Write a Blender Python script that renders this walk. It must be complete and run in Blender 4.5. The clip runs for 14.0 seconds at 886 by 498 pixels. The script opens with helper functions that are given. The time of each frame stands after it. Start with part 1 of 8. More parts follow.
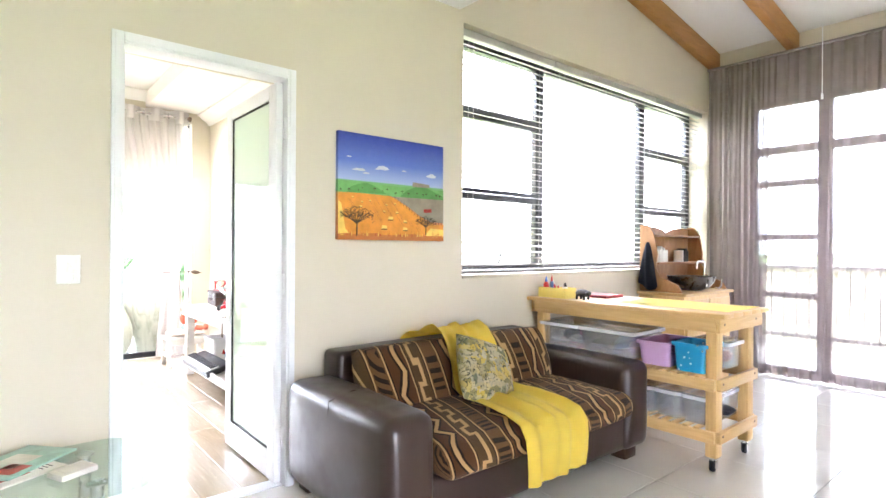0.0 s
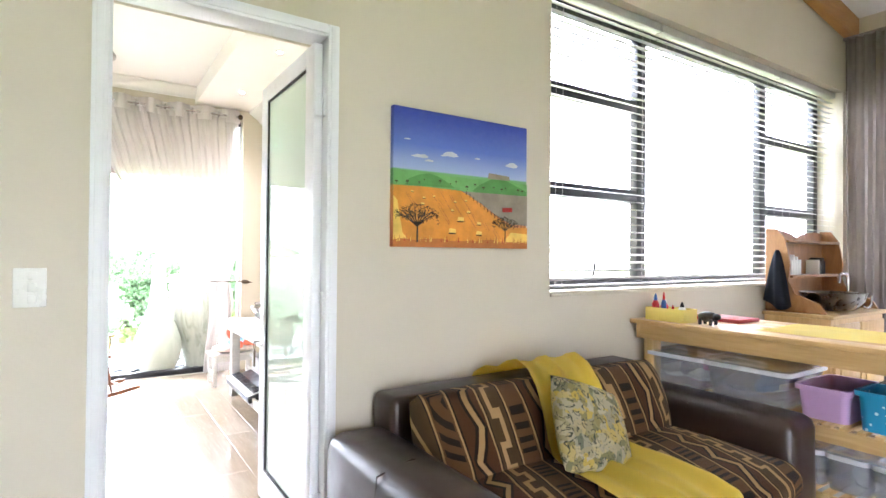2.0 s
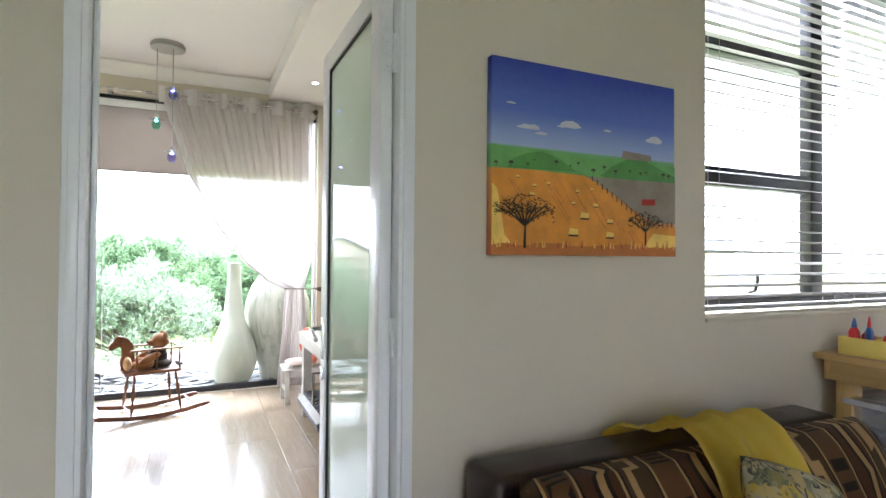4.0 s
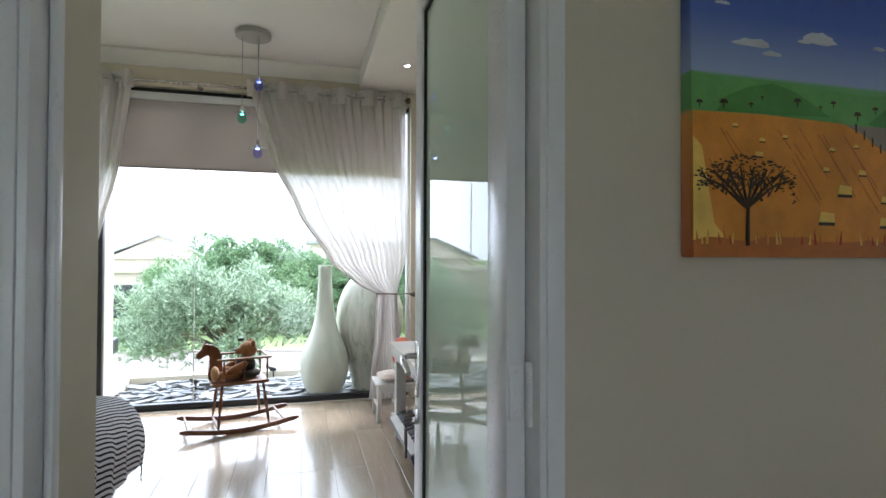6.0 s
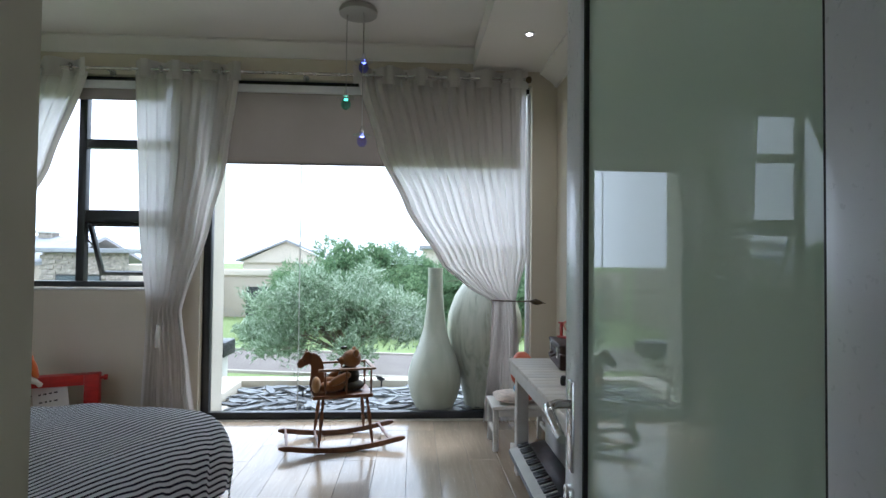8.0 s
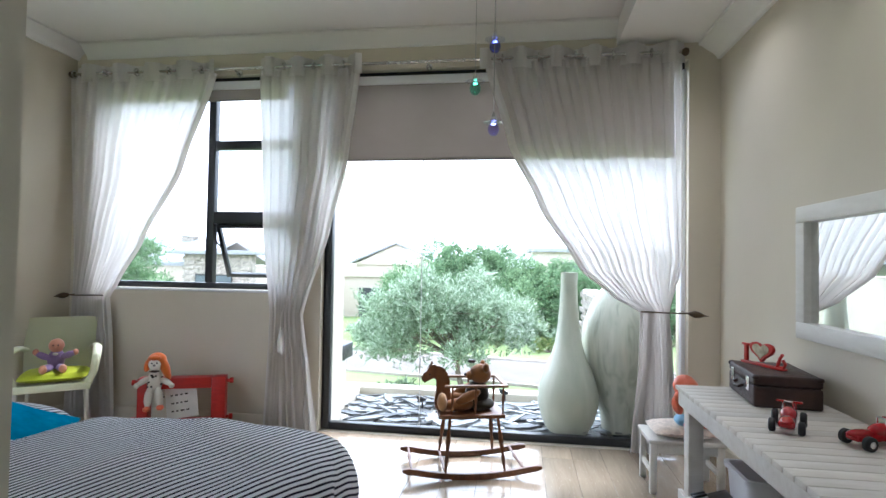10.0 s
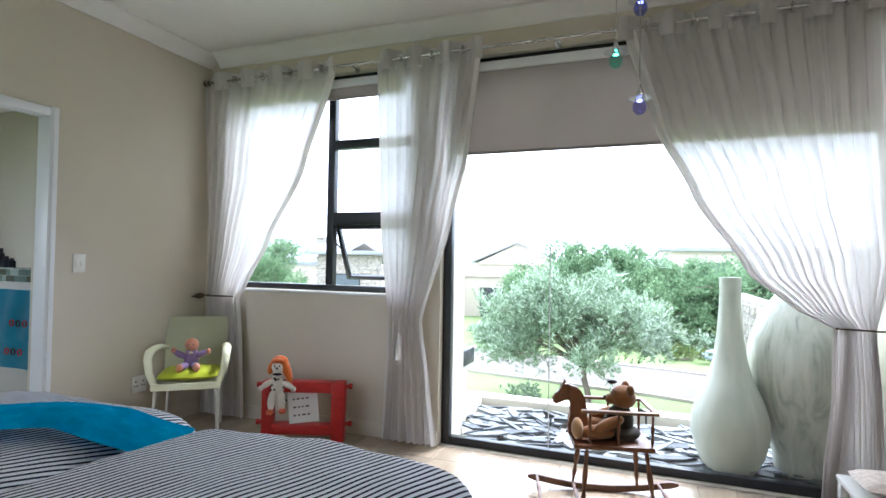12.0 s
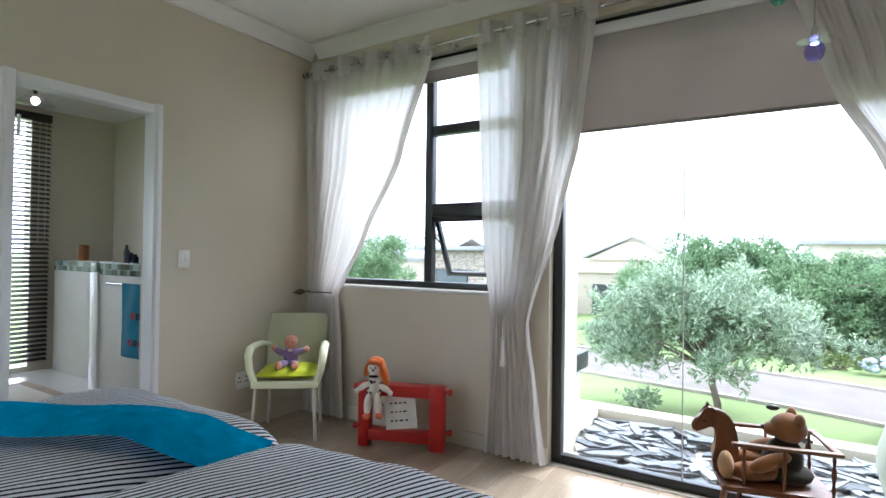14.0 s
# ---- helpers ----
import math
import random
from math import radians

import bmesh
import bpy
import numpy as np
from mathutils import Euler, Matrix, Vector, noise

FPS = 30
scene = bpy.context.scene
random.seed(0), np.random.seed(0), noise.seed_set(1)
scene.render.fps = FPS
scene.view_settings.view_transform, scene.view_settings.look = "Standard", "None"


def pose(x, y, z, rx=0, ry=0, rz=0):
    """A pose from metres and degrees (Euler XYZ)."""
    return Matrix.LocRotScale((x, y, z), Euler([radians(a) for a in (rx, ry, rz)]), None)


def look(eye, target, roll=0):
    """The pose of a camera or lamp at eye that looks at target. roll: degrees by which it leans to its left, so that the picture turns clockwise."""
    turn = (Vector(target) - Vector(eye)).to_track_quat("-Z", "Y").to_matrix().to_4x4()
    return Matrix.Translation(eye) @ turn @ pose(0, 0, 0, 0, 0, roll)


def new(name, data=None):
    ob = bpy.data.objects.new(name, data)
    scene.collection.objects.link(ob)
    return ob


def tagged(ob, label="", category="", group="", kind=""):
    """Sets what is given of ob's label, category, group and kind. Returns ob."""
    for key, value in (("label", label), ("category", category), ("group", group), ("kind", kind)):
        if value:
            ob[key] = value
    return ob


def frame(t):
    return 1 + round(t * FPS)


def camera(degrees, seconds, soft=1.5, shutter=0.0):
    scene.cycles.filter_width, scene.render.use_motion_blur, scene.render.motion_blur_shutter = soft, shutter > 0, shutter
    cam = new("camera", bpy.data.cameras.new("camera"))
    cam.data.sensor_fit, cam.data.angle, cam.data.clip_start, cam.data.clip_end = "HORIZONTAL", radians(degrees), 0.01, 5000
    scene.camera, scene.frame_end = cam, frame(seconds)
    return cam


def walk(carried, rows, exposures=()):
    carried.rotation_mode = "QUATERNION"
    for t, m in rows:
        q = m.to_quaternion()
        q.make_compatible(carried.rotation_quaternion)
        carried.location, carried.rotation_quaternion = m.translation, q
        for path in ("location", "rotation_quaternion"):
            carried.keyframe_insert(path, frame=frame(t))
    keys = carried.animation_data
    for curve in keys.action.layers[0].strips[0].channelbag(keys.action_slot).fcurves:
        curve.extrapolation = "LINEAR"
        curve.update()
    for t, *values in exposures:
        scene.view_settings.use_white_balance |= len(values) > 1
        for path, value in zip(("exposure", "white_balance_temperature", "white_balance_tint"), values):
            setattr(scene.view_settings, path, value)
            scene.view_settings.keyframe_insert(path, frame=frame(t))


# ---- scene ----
cam = camera(79.1, 14.0)
PATH = [
    (0, (0.951, 0.481, 1.241), (2.232, 2.016, 1.239), 0.4),
    (0.5, (1.045, 0.651, 1.24), (2.3, 2.208, 1.247), 0.4),
    (1, (1.139, 0.814, 1.24), (2.355, 2.402, 1.253), 0.4),
    (1.5, (1.229, 0.971, 1.245), (2.395, 2.596, 1.263), 0.4),
    (2, (1.329, 1.108, 1.255), (2.429, 2.779, 1.276), 0.5),
    (2.5, (1.398, 1.257, 1.251), (2.429, 2.971, 1.276), 0.5),
    (3, (1.468, 1.417, 1.267), (2.442, 3.163, 1.296), 0.6),
    (5.5, (1.705, 2.147, 1.285), (2.298, 4.057, 1.31), 0.1),
    (6, (1.721, 2.302, 1.286), (2.234, 4.235, 1.315), 0.2),
    (6.5, (1.761, 2.476, 1.281), (2.166, 4.434, 1.315), 0.4),
    (7, (1.773, 2.617, 1.262), (2.073, 4.594, 1.3), 0.4),
    (7.5, (1.766, 2.773, 1.247), (1.972, 4.761, 1.298), 0.5),
    (8, (1.768, 2.9, 1.25), (1.873, 4.897, 1.299), 0.6),
    (10.5, (1.526, 3.413, 1.256), (1.138, 5.374, 1.311), 1.0),
    (11, (1.498, 3.497, 1.261), (1.002, 5.434, 1.313), 1.0),
    (11.5, (1.464, 3.587, 1.272), (0.865, 5.495, 1.319), 1.0),
    (12, (1.458, 3.678, 1.274), (0.742, 5.545, 1.318), 1.0),
    (12.5, (1.427, 3.752, 1.255), (0.604, 5.574, 1.307), 0.9),
    (13, (1.393, 3.861, 1.271), (0.468, 5.634, 1.319), 1.0),
    (13.5, (1.375, 3.97, 1.288), (0.357, 5.691, 1.324), 0.9),
    (14, (1.321, 4.036, 1.267), (0.246, 5.723, 1.289), 0.8),
]
EXPOSURES = [(0, 4.36, 5950, 19), (1.5, 4.16, 5900, 19), (3, 3.45, 5850, 18), (5.5, 2.02, 5750, 14), (6.5, 1.56, 5650, 12), (8, 0.98, 5450, 11), (10.5, 1.84, 5500, 13), (12.5, 1.84, 5500, 13), (13.5, 1.82, 5600, 13), (14, 1.66, 5600, 13)]
walk(cam, [(t, look(eye, target, roll)) for t, eye, target, roll in PATH], EXPOSURES)

# ---- world and sun ----
world = bpy.data.worlds.new("overcast_sky")
scene.world = world
world.use_nodes = True
wn, wl = world.node_tree.nodes, world.node_tree.links
sky = wn.new("ShaderNodeTexSky")
sky.sky_type, sky.sun_disc = "NISHITA", False
sky.sun_elevation, sky.sun_rotation = radians(58), radians(20)
sky.air_density, sky.dust_density = 1.0, 4.0
pale = wn.new("ShaderNodeHueSaturation")
pale.inputs["Saturation"].default_value = 0.12
wl.new(sky.outputs[0], pale.inputs["Color"])
cloud = wn.new("ShaderNodeMix")
cloud.data_type = "RGBA"
cloud.inputs[0].default_value = 0.8
cloud.inputs[7].default_value = (13.6, 14.1, 14.7, 1)
wl.new(pale.outputs[0], cloud.inputs[6])
wl.new(cloud.outputs[2], wn["Background"].inputs["Color"])
wn["Background"].inputs["Strength"].default_value = 0.135
sun = new("sun", bpy.data.lights.new("sun", "SUN"))
sun.data.energy, sun.data.angle, sun.data.color = 1.5, radians(14), (1.0, 0.96, 0.9)
sun.matrix_world = look((4, 12, 12), (1.0, 4.0, 0))
# ---- materials ----
def rgb(h):
    """Linear colour from sRGB 0-255."""
    return tuple((c / 255 / 12.92 if c <= 10 else ((c / 255 + 0.055) / 1.055) ** 2.4) for c in h) + (1.0,)


def lin(*c):
    return (*c, 1.0)


class Nodes:
    """A short hand for node materials."""

    def __init__(self, name):
        self.m = bpy.data.materials.new(name)
        self.m.use_nodes = True
        self.n, self.l = self.m.node_tree.nodes, self.m.node_tree.links
        self.b = self.n["Principled BSDF"]
        self.out = self.n["Material Output"]

    def add(self, kind, **sets):
        node = self.n.new(kind)
        for k, v in sets.items():
            node.inputs[k.replace("_", " ")].default_value = v
        return node

    def coords(self, which="Object", scale=(1, 1, 1), turn=(0, 0, 0)):
        tc, mp = self.n.new("ShaderNodeTexCoord"), self.n.new("ShaderNodeMapping")
        mp.inputs["Scale"].default_value = scale
        mp.inputs["Rotation"].default_value = [radians(a) for a in turn]
        self.l.new(tc.outputs[which], mp.inputs["Vector"])
        return mp.outputs[0]

    def noise(self, vec, scale, detail=4.0, rough=0.55, warp=0.0):
        nz = self.add("ShaderNodeTexNoise", Scale=scale, Detail=detail, Roughness=rough, Distortion=warp)
        self.l.new(vec, nz.inputs["Vector"])
        return nz.outputs["Fac"]

    def ramp(self, fac, stops):
        r = self.n.new("ShaderNodeValToRGB")
        while len(r.color_ramp.elements) < len(stops):
            r.color_ramp.elements.new(0.5)
        for e, (p, c) in zip(r.color_ramp.elements, stops):
            e.position, e.color = p, c
        self.l.new(fac, r.inputs[0])
        return r.outputs[0]

    def mix(self, fac, a, b, mode="MIX"):
        x = self.n.new("ShaderNodeMix")
        x.data_type, x.blend_type = "RGBA", mode
        for slot, v in ((0, fac), (6, a), (7, b)):
            if hasattr(v, "links"):
                self.l.new(v, x.inputs[slot])
            else:
                x.inputs[slot].default_value = v
        return x.outputs[2]

    def maths(self, op, a, b=0.5):
        x = self.n.new("ShaderNodeMath")
        x.operation = op
        for i, v in enumerate((a, b)):
            if hasattr(v, "links"):
                self.l.new(v, x.inputs[i])
            else:
                x.inputs[i].default_value = v
        return x.outputs[0]

    def sheen_of_glass(self, gloss=1.0):
        """How much a glass face mirrors: little straight on, more at a slant."""
        lw = self.n.new("ShaderNodeLayerWeight")
        f5 = self.maths("POWER", lw.outputs["Facing"], 4.0)
        return self.maths("MINIMUM", self.maths("MULTIPLY", self.maths("ADD", self.maths("MULTIPLY", f5, 0.9), 0.035), gloss), 1.0)

    def bump(self, fac, strength, distance=0.01):
        bp = self.add("ShaderNodeBump", Strength=strength, Distance=distance)
        self.l.new(fac, bp.inputs["Height"])
        self.l.new(bp.outputs[0], self.b.inputs["Normal"])

    def set(self, **kw):
        for k, v in kw.items():
            slot = self.b.inputs[k.replace("_", " ")]
            if hasattr(v, "links"):
                self.l.new(v, slot)
            else:
                slot.default_value = v
        return self


def paint(name, col, rough=0.55, var=0.06, scale=1.3, fine=60.0, bump=0.08, metal=0.0, spec=0.5, coat=0.0, dist=0.003):
    """Paint, plastic, metal: a base colour with soft stains and fine relief."""
    k = Nodes(name)
    v = k.coords()
    big, small = k.noise(v, scale, 5), k.noise(v, fine, 3)
    dark = tuple(c * (1 - 2.2 * var) for c in col[:3]) + (1,)
    lite = tuple(min(1, c * (1 + var)) for c in col[:3]) + (1,)
    c1 = k.ramp(big, [(0.3, dark), (0.7, lite)])
    c2 = k.mix(k.maths("MULTIPLY", small, 0.35), c1, tuple(c * 0.93 for c in col[:3]) + (1,))
    rg = k.ramp(k.noise(v, scale * 3.1, 4), [(0.3, lin(*[max(0.02, rough - 0.07)] * 3)), (0.7, lin(*[min(1, rough + 0.07)] * 3))])
    k.set(Base_Color=c2, Roughness=rg, Metallic=metal, Specular_IOR_Level=spec, Coat_Weight=coat)
    k.bump(small, bump, dist)
    return k.m


def wood(name, light, dark, rough=0.45, grain=(1.2, 14, 14), turn=(0, 0, 0), bump=0.12, vary=True, coat=0.0):
    k = Nodes(name)
    v = k.coords("Object", grain, turn)
    rings = k.noise(v, 2.6, 6, 0.6, 0.8)
    fine = k.noise(v, 22, 3, 0.7)
    c = k.ramp(rings, [(0.28, dark), (0.5, tuple((a + b) / 2 for a, b in zip(light, dark))), (0.72, light)])
    c = k.mix(k.maths("MULTIPLY", fine, 0.3), c, dark)
    if vary:
        inf = k.n.new("ShaderNodeObjectInfo")
        shade = k.ramp(inf.outputs["Random"], [(0, lin(0.82, 0.82, 0.82)), (1, lin(1.08, 1.06, 1.03))])
        c = k.mix(1.0, c, shade, "MULTIPLY")
    k.set(Base_Color=c, Roughness=k.ramp(fine, [(0.2, lin(*[rough - 0.08] * 3)), (0.8, lin(*[rough + 0.12] * 3))]), Coat_Weight=coat)
    k.bump(rings, bump, 0.002)
    return k.m


def cloth(name, col, weave=700.0, rough=0.9, var=0.1, sheen=0.1, bump=0.25, big=3.0):
    k = Nodes(name)
    v = k.coords()
    fine, wide = k.noise(v, weave, 2), k.noise(v, big, 5)
    a, b = tuple(c * (1 - 2 * var) for c in col[:3]) + (1,), tuple(min(1, c * (1 + var)) for c in col[:3]) + (1,)
    c = k.mix(k.maths("MULTIPLY", fine, 0.4), k.ramp(wide, [(0.3, a), (0.7, b)]), a)
    k.set(Base_Color=c, Roughness=rough, Sheen_Weight=sheen, Specular_IOR_Level=0.2)
    k.bump(fine, bump, 0.002)
    return k.m


def sheer(name, col, see=0.35, glow=0.6):
    """Thin woven voile: part holes, part thread that lets light through."""
    k = Nodes(name)
    v = k.coords()
    tr = k.add("ShaderNodeBsdfTransparent")
    tl = k.add("ShaderNodeBsdfTranslucent", Color=col)
    df = k.add("ShaderNodeBsdfDiffuse", Color=col)
    m1, m2 = k.n.new("ShaderNodeMixShader"), k.n.new("ShaderNodeMixShader")
    m1.inputs[0].default_value = glow
    k.l.new(df.outputs[0], m1.inputs[1])
    k.l.new(tl.outputs[0], m1.inputs[2])
    th = k.ramp(k.noise(v, 9, 4), [(0.3, lin(*[see * 0.8] * 3)), (0.7, lin(*[see * 1.2] * 3))])
    k.l.new(th, m2.inputs[0])
    k.l.new(m1.outputs[0], m2.inputs[1])
    k.l.new(tr.outputs[0], m2.inputs[2])
    k.l.new(m2.outputs[0], k.out.inputs["Surface"])
    return k.m


def glass(name, tint=(1, 1, 1), gloss=1.0, rough=0.0, through_=1.0):
    """A thin pane: clear straight through, with the mirror of a glass face."""
    k = Nodes(name)
    tr = k.add("ShaderNodeBsdfTransparent", Color=lin(*[c * through_ for c in tint]))
    gl = k.add("ShaderNodeBsdfGlossy", Roughness=rough)
    mx = k.n.new("ShaderNodeMixShader")
    k.l.new(k.sheen_of_glass(gloss * 0.6), mx.inputs[0])
    k.l.new(tr.outputs[0], mx.inputs[1])
    k.l.new(gl.outputs[0], mx.inputs[2])
    k.l.new(mx.outputs[0], k.out.inputs["Surface"])
    return k.m


M = {}
M["wall_cream"] = paint("wall_cream", lin(0.64, 0.58, 0.47), 0.6, 0.035, 0.8, 90, 0.12)
M["wall_bath"] = paint("wall_bath", lin(0.66, 0.61, 0.50), 0.5, 0.03, 0.8, 90, 0.1)
M["ceiling_white"] = paint("ceiling_white", lin(0.80, 0.78, 0.75), 0.7, 0.03, 0.7, 80, 0.06)
M["trim_white"] = paint("trim_white", lin(0.78, 0.78, 0.80), 0.35, 0.03, 2, 90, 0.05)
k = Nodes("alu_white")
coat_ = k.noise(k.coords(), 140, 3)
k.set(Base_Color=lin(0.80, 0.805, 0.83), Roughness=k.ramp(coat_, [(0.3, lin(0.27, 0.27, 0.27)), (0.7, lin(0.31, 0.31, 0.31))]))
k.bump(coat_, 0.02, 0.001)
M["alu_white"] = k.m
M["alu_black"] = paint("alu_black", lin(0.018, 0.02, 0.024), 0.35, 0.1, 4, 150, 0.04)
M["steel"] = paint("steel", lin(0.62, 0.61, 0.60), 0.25, 0.06, 6, 200, 0.03, metal=1.0)
M["chrome"] = paint("chrome", lin(0.75, 0.75, 0.76), 0.1, 0.04, 6, 200, 0.01, metal=1.0)
M["bronze"] = paint("bronze", lin(0.12, 0.09, 0.06), 0.4, 0.15, 8, 200, 0.05, metal=0.9)
M["leather"] = paint("leather", lin(0.032, 0.016, 0.012), 0.36, 0.15, 3, 300, 0.12, spec=0.55, dist=0.001)
M["pine"] = wood("pine", lin(0.74, 0.51, 0.24), lin(0.57, 0.36, 0.14), 0.42)
M["pine_y"] = wood("pine_y", lin(0.74, 0.51, 0.24), lin(0.57, 0.36, 0.14), 0.42, (14, 1.2, 14))
M["pine_z"] = wood("pine_z", lin(0.74, 0.51, 0.24), lin(0.57, 0.36, 0.14), 0.42, (14, 14, 1.2))
M["beam_wood"] = wood("beam_wood", lin(0.53, 0.27, 0.085), lin(0.35, 0.155, 0.042), 0.4, (1.0, 9, 9))
M["oak_floor"] = wood("oak_floor", lin(0.47, 0.38, 0.28), lin(0.345, 0.27, 0.19), 0.2, (9, 0.9, 9), bump=0.02, coat=0.35)
M["dark_wood"] = wood("dark_wood", lin(0.22, 0.085, 0.03), lin(0.10, 0.035, 0.012), 0.35, (10, 10, 2))
M["white_wood"] = wood("white_wood", lin(0.78, 0.77, 0.74), lin(0.66, 0.64, 0.60), 0.4, (10, 2, 10))
M["red_wood"] = wood("red_wood", lin(0.55, 0.022, 0.014), lin(0.36, 0.012, 0.008), 0.38, (3, 10, 10), vary=False)
M["voile"] = sheer("voile", lin(0.73, 0.695, 0.67), 0.05, 0.45)
M["voile_grey"] = sheer("voile_grey", lin(0.25, 0.208, 0.205), 0.21, 0.12)
M["blind_cloth"] = cloth("blind_cloth", lin(0.30, 0.265, 0.24), 900, 0.95, 0.04, 0.0)
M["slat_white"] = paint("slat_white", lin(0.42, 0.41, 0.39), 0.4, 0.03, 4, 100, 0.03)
M["slat_dark"] = paint("slat_dark", lin(0.03, 0.028, 0.026), 0.45, 0.08, 4, 100, 0.05)
M["clear_glass"] = glass("clear_glass", (0.97, 0.985, 0.98), 1.0)
M["tile_white"] = paint("tile_white", lin(0.66, 0.64, 0.60), 0.10, 0.03, 1.1, 40, 0.02, coat=0.3)
M["grout"] = paint("grout", lin(0.45, 0.42, 0.38), 0.8, 0.08, 6, 200, 0.2)


# ---- mesh helpers ----
def box(bm, x0, x1, y0, y1, z0, z1, bev=0.0, seg=2):
    v = [bm.verts.new((x, y, z)) for x in (x0, x1) for y in (y0, y1) for z in (z0, z1)]
    f = [bm.faces.new([v[i] for i in q]) for q in ((0, 1, 3, 2), (4, 6, 7, 5), (0, 4, 5, 1), (2, 3, 7, 6), (0, 2, 6, 4), (1, 5, 7, 3))]
    if bev:
        es = {e for q in f for e in q.edges}
        bmesh.ops.bevel(bm, geom=list(es), offset=bev, segments=seg, profile=0.5, affect="EDGES")
    return v


def tube(bm, pts, r, seg=10, caps=True):
    """A round bar along points; r is one radius or one for each point."""
    pts = [Vector(p) for p in pts]
    rs = r if isinstance(r, (list, tuple)) else [r] * len(pts)
    rings, up = [], None
    for i, p in enumerate(pts):
        d = (pts[min(i + 1, len(pts) - 1)] - pts[max(i - 1, 0)]).normalized()
        if up is None:
            up = d.orthogonal().normalized()
        up = (up - d * up.dot(d)).normalized()
        side = d.cross(up)
        rings.append([bm.verts.new(p + rs[i] * (math.cos(a) * up + math.sin(a) * side)) for a in (2 * math.pi * k / seg for k in range(seg))])
    for a, b in zip(rings, rings[1:]):
        for k in range(seg):
            bm.faces.new((a[k], a[(k + 1) % seg], b[(k + 1) % seg], b[k]))
    if caps:
        bm.faces.new(rings[0][::-1])
        bm.faces.new(rings[-1])
    return rings


def lathe(bm, c, prof, seg=24, axis=(0, 0, 1)):
    """A turned body round an axis through c: prof lists (radius, height)."""
    c, ax = Vector(c), Vector(axis).normalized()
    u = ax.orthogonal().normalized()
    w = ax.cross(u)
    rings = [[bm.verts.new(c + ax * h + max(r, 1e-4) * (math.cos(t) * u + math.sin(t) * w)) for t in (2 * math.pi * k / seg for k in range(seg))] for r, h in prof]
    for a, b in zip(rings, rings[1:]):
        for k in range(seg):
            bm.faces.new((a[k], a[(k + 1) % seg], b[(k + 1) % seg], b[k]))
    bm.faces.new(rings[0][::-1])
    bm.faces.new(rings[-1])


def blob(bm, c, r, seg=16, rings=10, m=None):
    """An ellipsoid, with radii r, turned by m."""
    mat = Matrix.Translation(c) @ (m or Matrix.Identity(4)) @ Matrix.Diagonal((*r, 1))
    bmesh.ops.create_uvsphere(bm, u_segments=seg, v_segments=rings, radius=1, matrix=mat)


def sheet(bm, fn, nu, nv):
    """A grid surface; fn(u, v) gives the place for u, v from 0 to 1."""
    g = [[bm.verts.new(fn(i / nu, j / nv)) for j in range(nv + 1)] for i in range(nu + 1)]
    for i in range(nu):
        for j in range(nv):
            bm.faces.new((g[i][j], g[i + 1][j], g[i + 1][j + 1], g[i][j + 1]))
    return g


def outline(bm, pts, thick, m):
    """A flat plate cut to the 2D outline pts, standing in the x-z plane of m, thick along y."""
    a = [bm.verts.new(m @ Vector((x, -thick / 2, z))) for x, z in pts]
    b = [bm.verts.new(m @ Vector((x, thick / 2, z))) for x, z in pts]
    bm.faces.new(a)
    bm.faces.new(b[::-1])
    for i in range(len(pts)):
        j = (i + 1) % len(pts)
        bm.faces.new((a[j], a[i], b[i], b[j]))


def mesh_of(name, bm, material, smooth=40):
    bmesh.ops.recalc_face_normals(bm, faces=bm.faces)
    me = bpy.data.meshes.new(name)
    bm.to_mesh(me)
    bm.free()
    for m in material if isinstance(material, (list, tuple)) else [material]:
        me.materials.append(m)
    if smooth:
        me.polygons.foreach_set("use_smooth", [True] * len(me.polygons))
        me.set_sharp_from_angle(angle=radians(smooth))
    return me


def part(name, bm, material, parent, label="", smooth=40):
    ob = new(name, mesh_of(name, bm, material, smooth))
    if parent:
        ob.parent = parent
        if parent.type == "EMPTY":
            ob.matrix_parent_inverse = parent.matrix_basis.inverted()
    return tagged(ob, label)


def thing(name, at, label, category, group="", rz=0.0):
    e = new(name)
    e.empty_display_size = 0.1
    e.matrix_basis = pose(*at, 0, 0, rz)
    return tagged(e, label, category, group)


def solid(name, bm, material, label, category, group="", kind="", smooth=40):
    return tagged(new(name, mesh_of(name, bm, material, smooth)), label, category, group, kind)


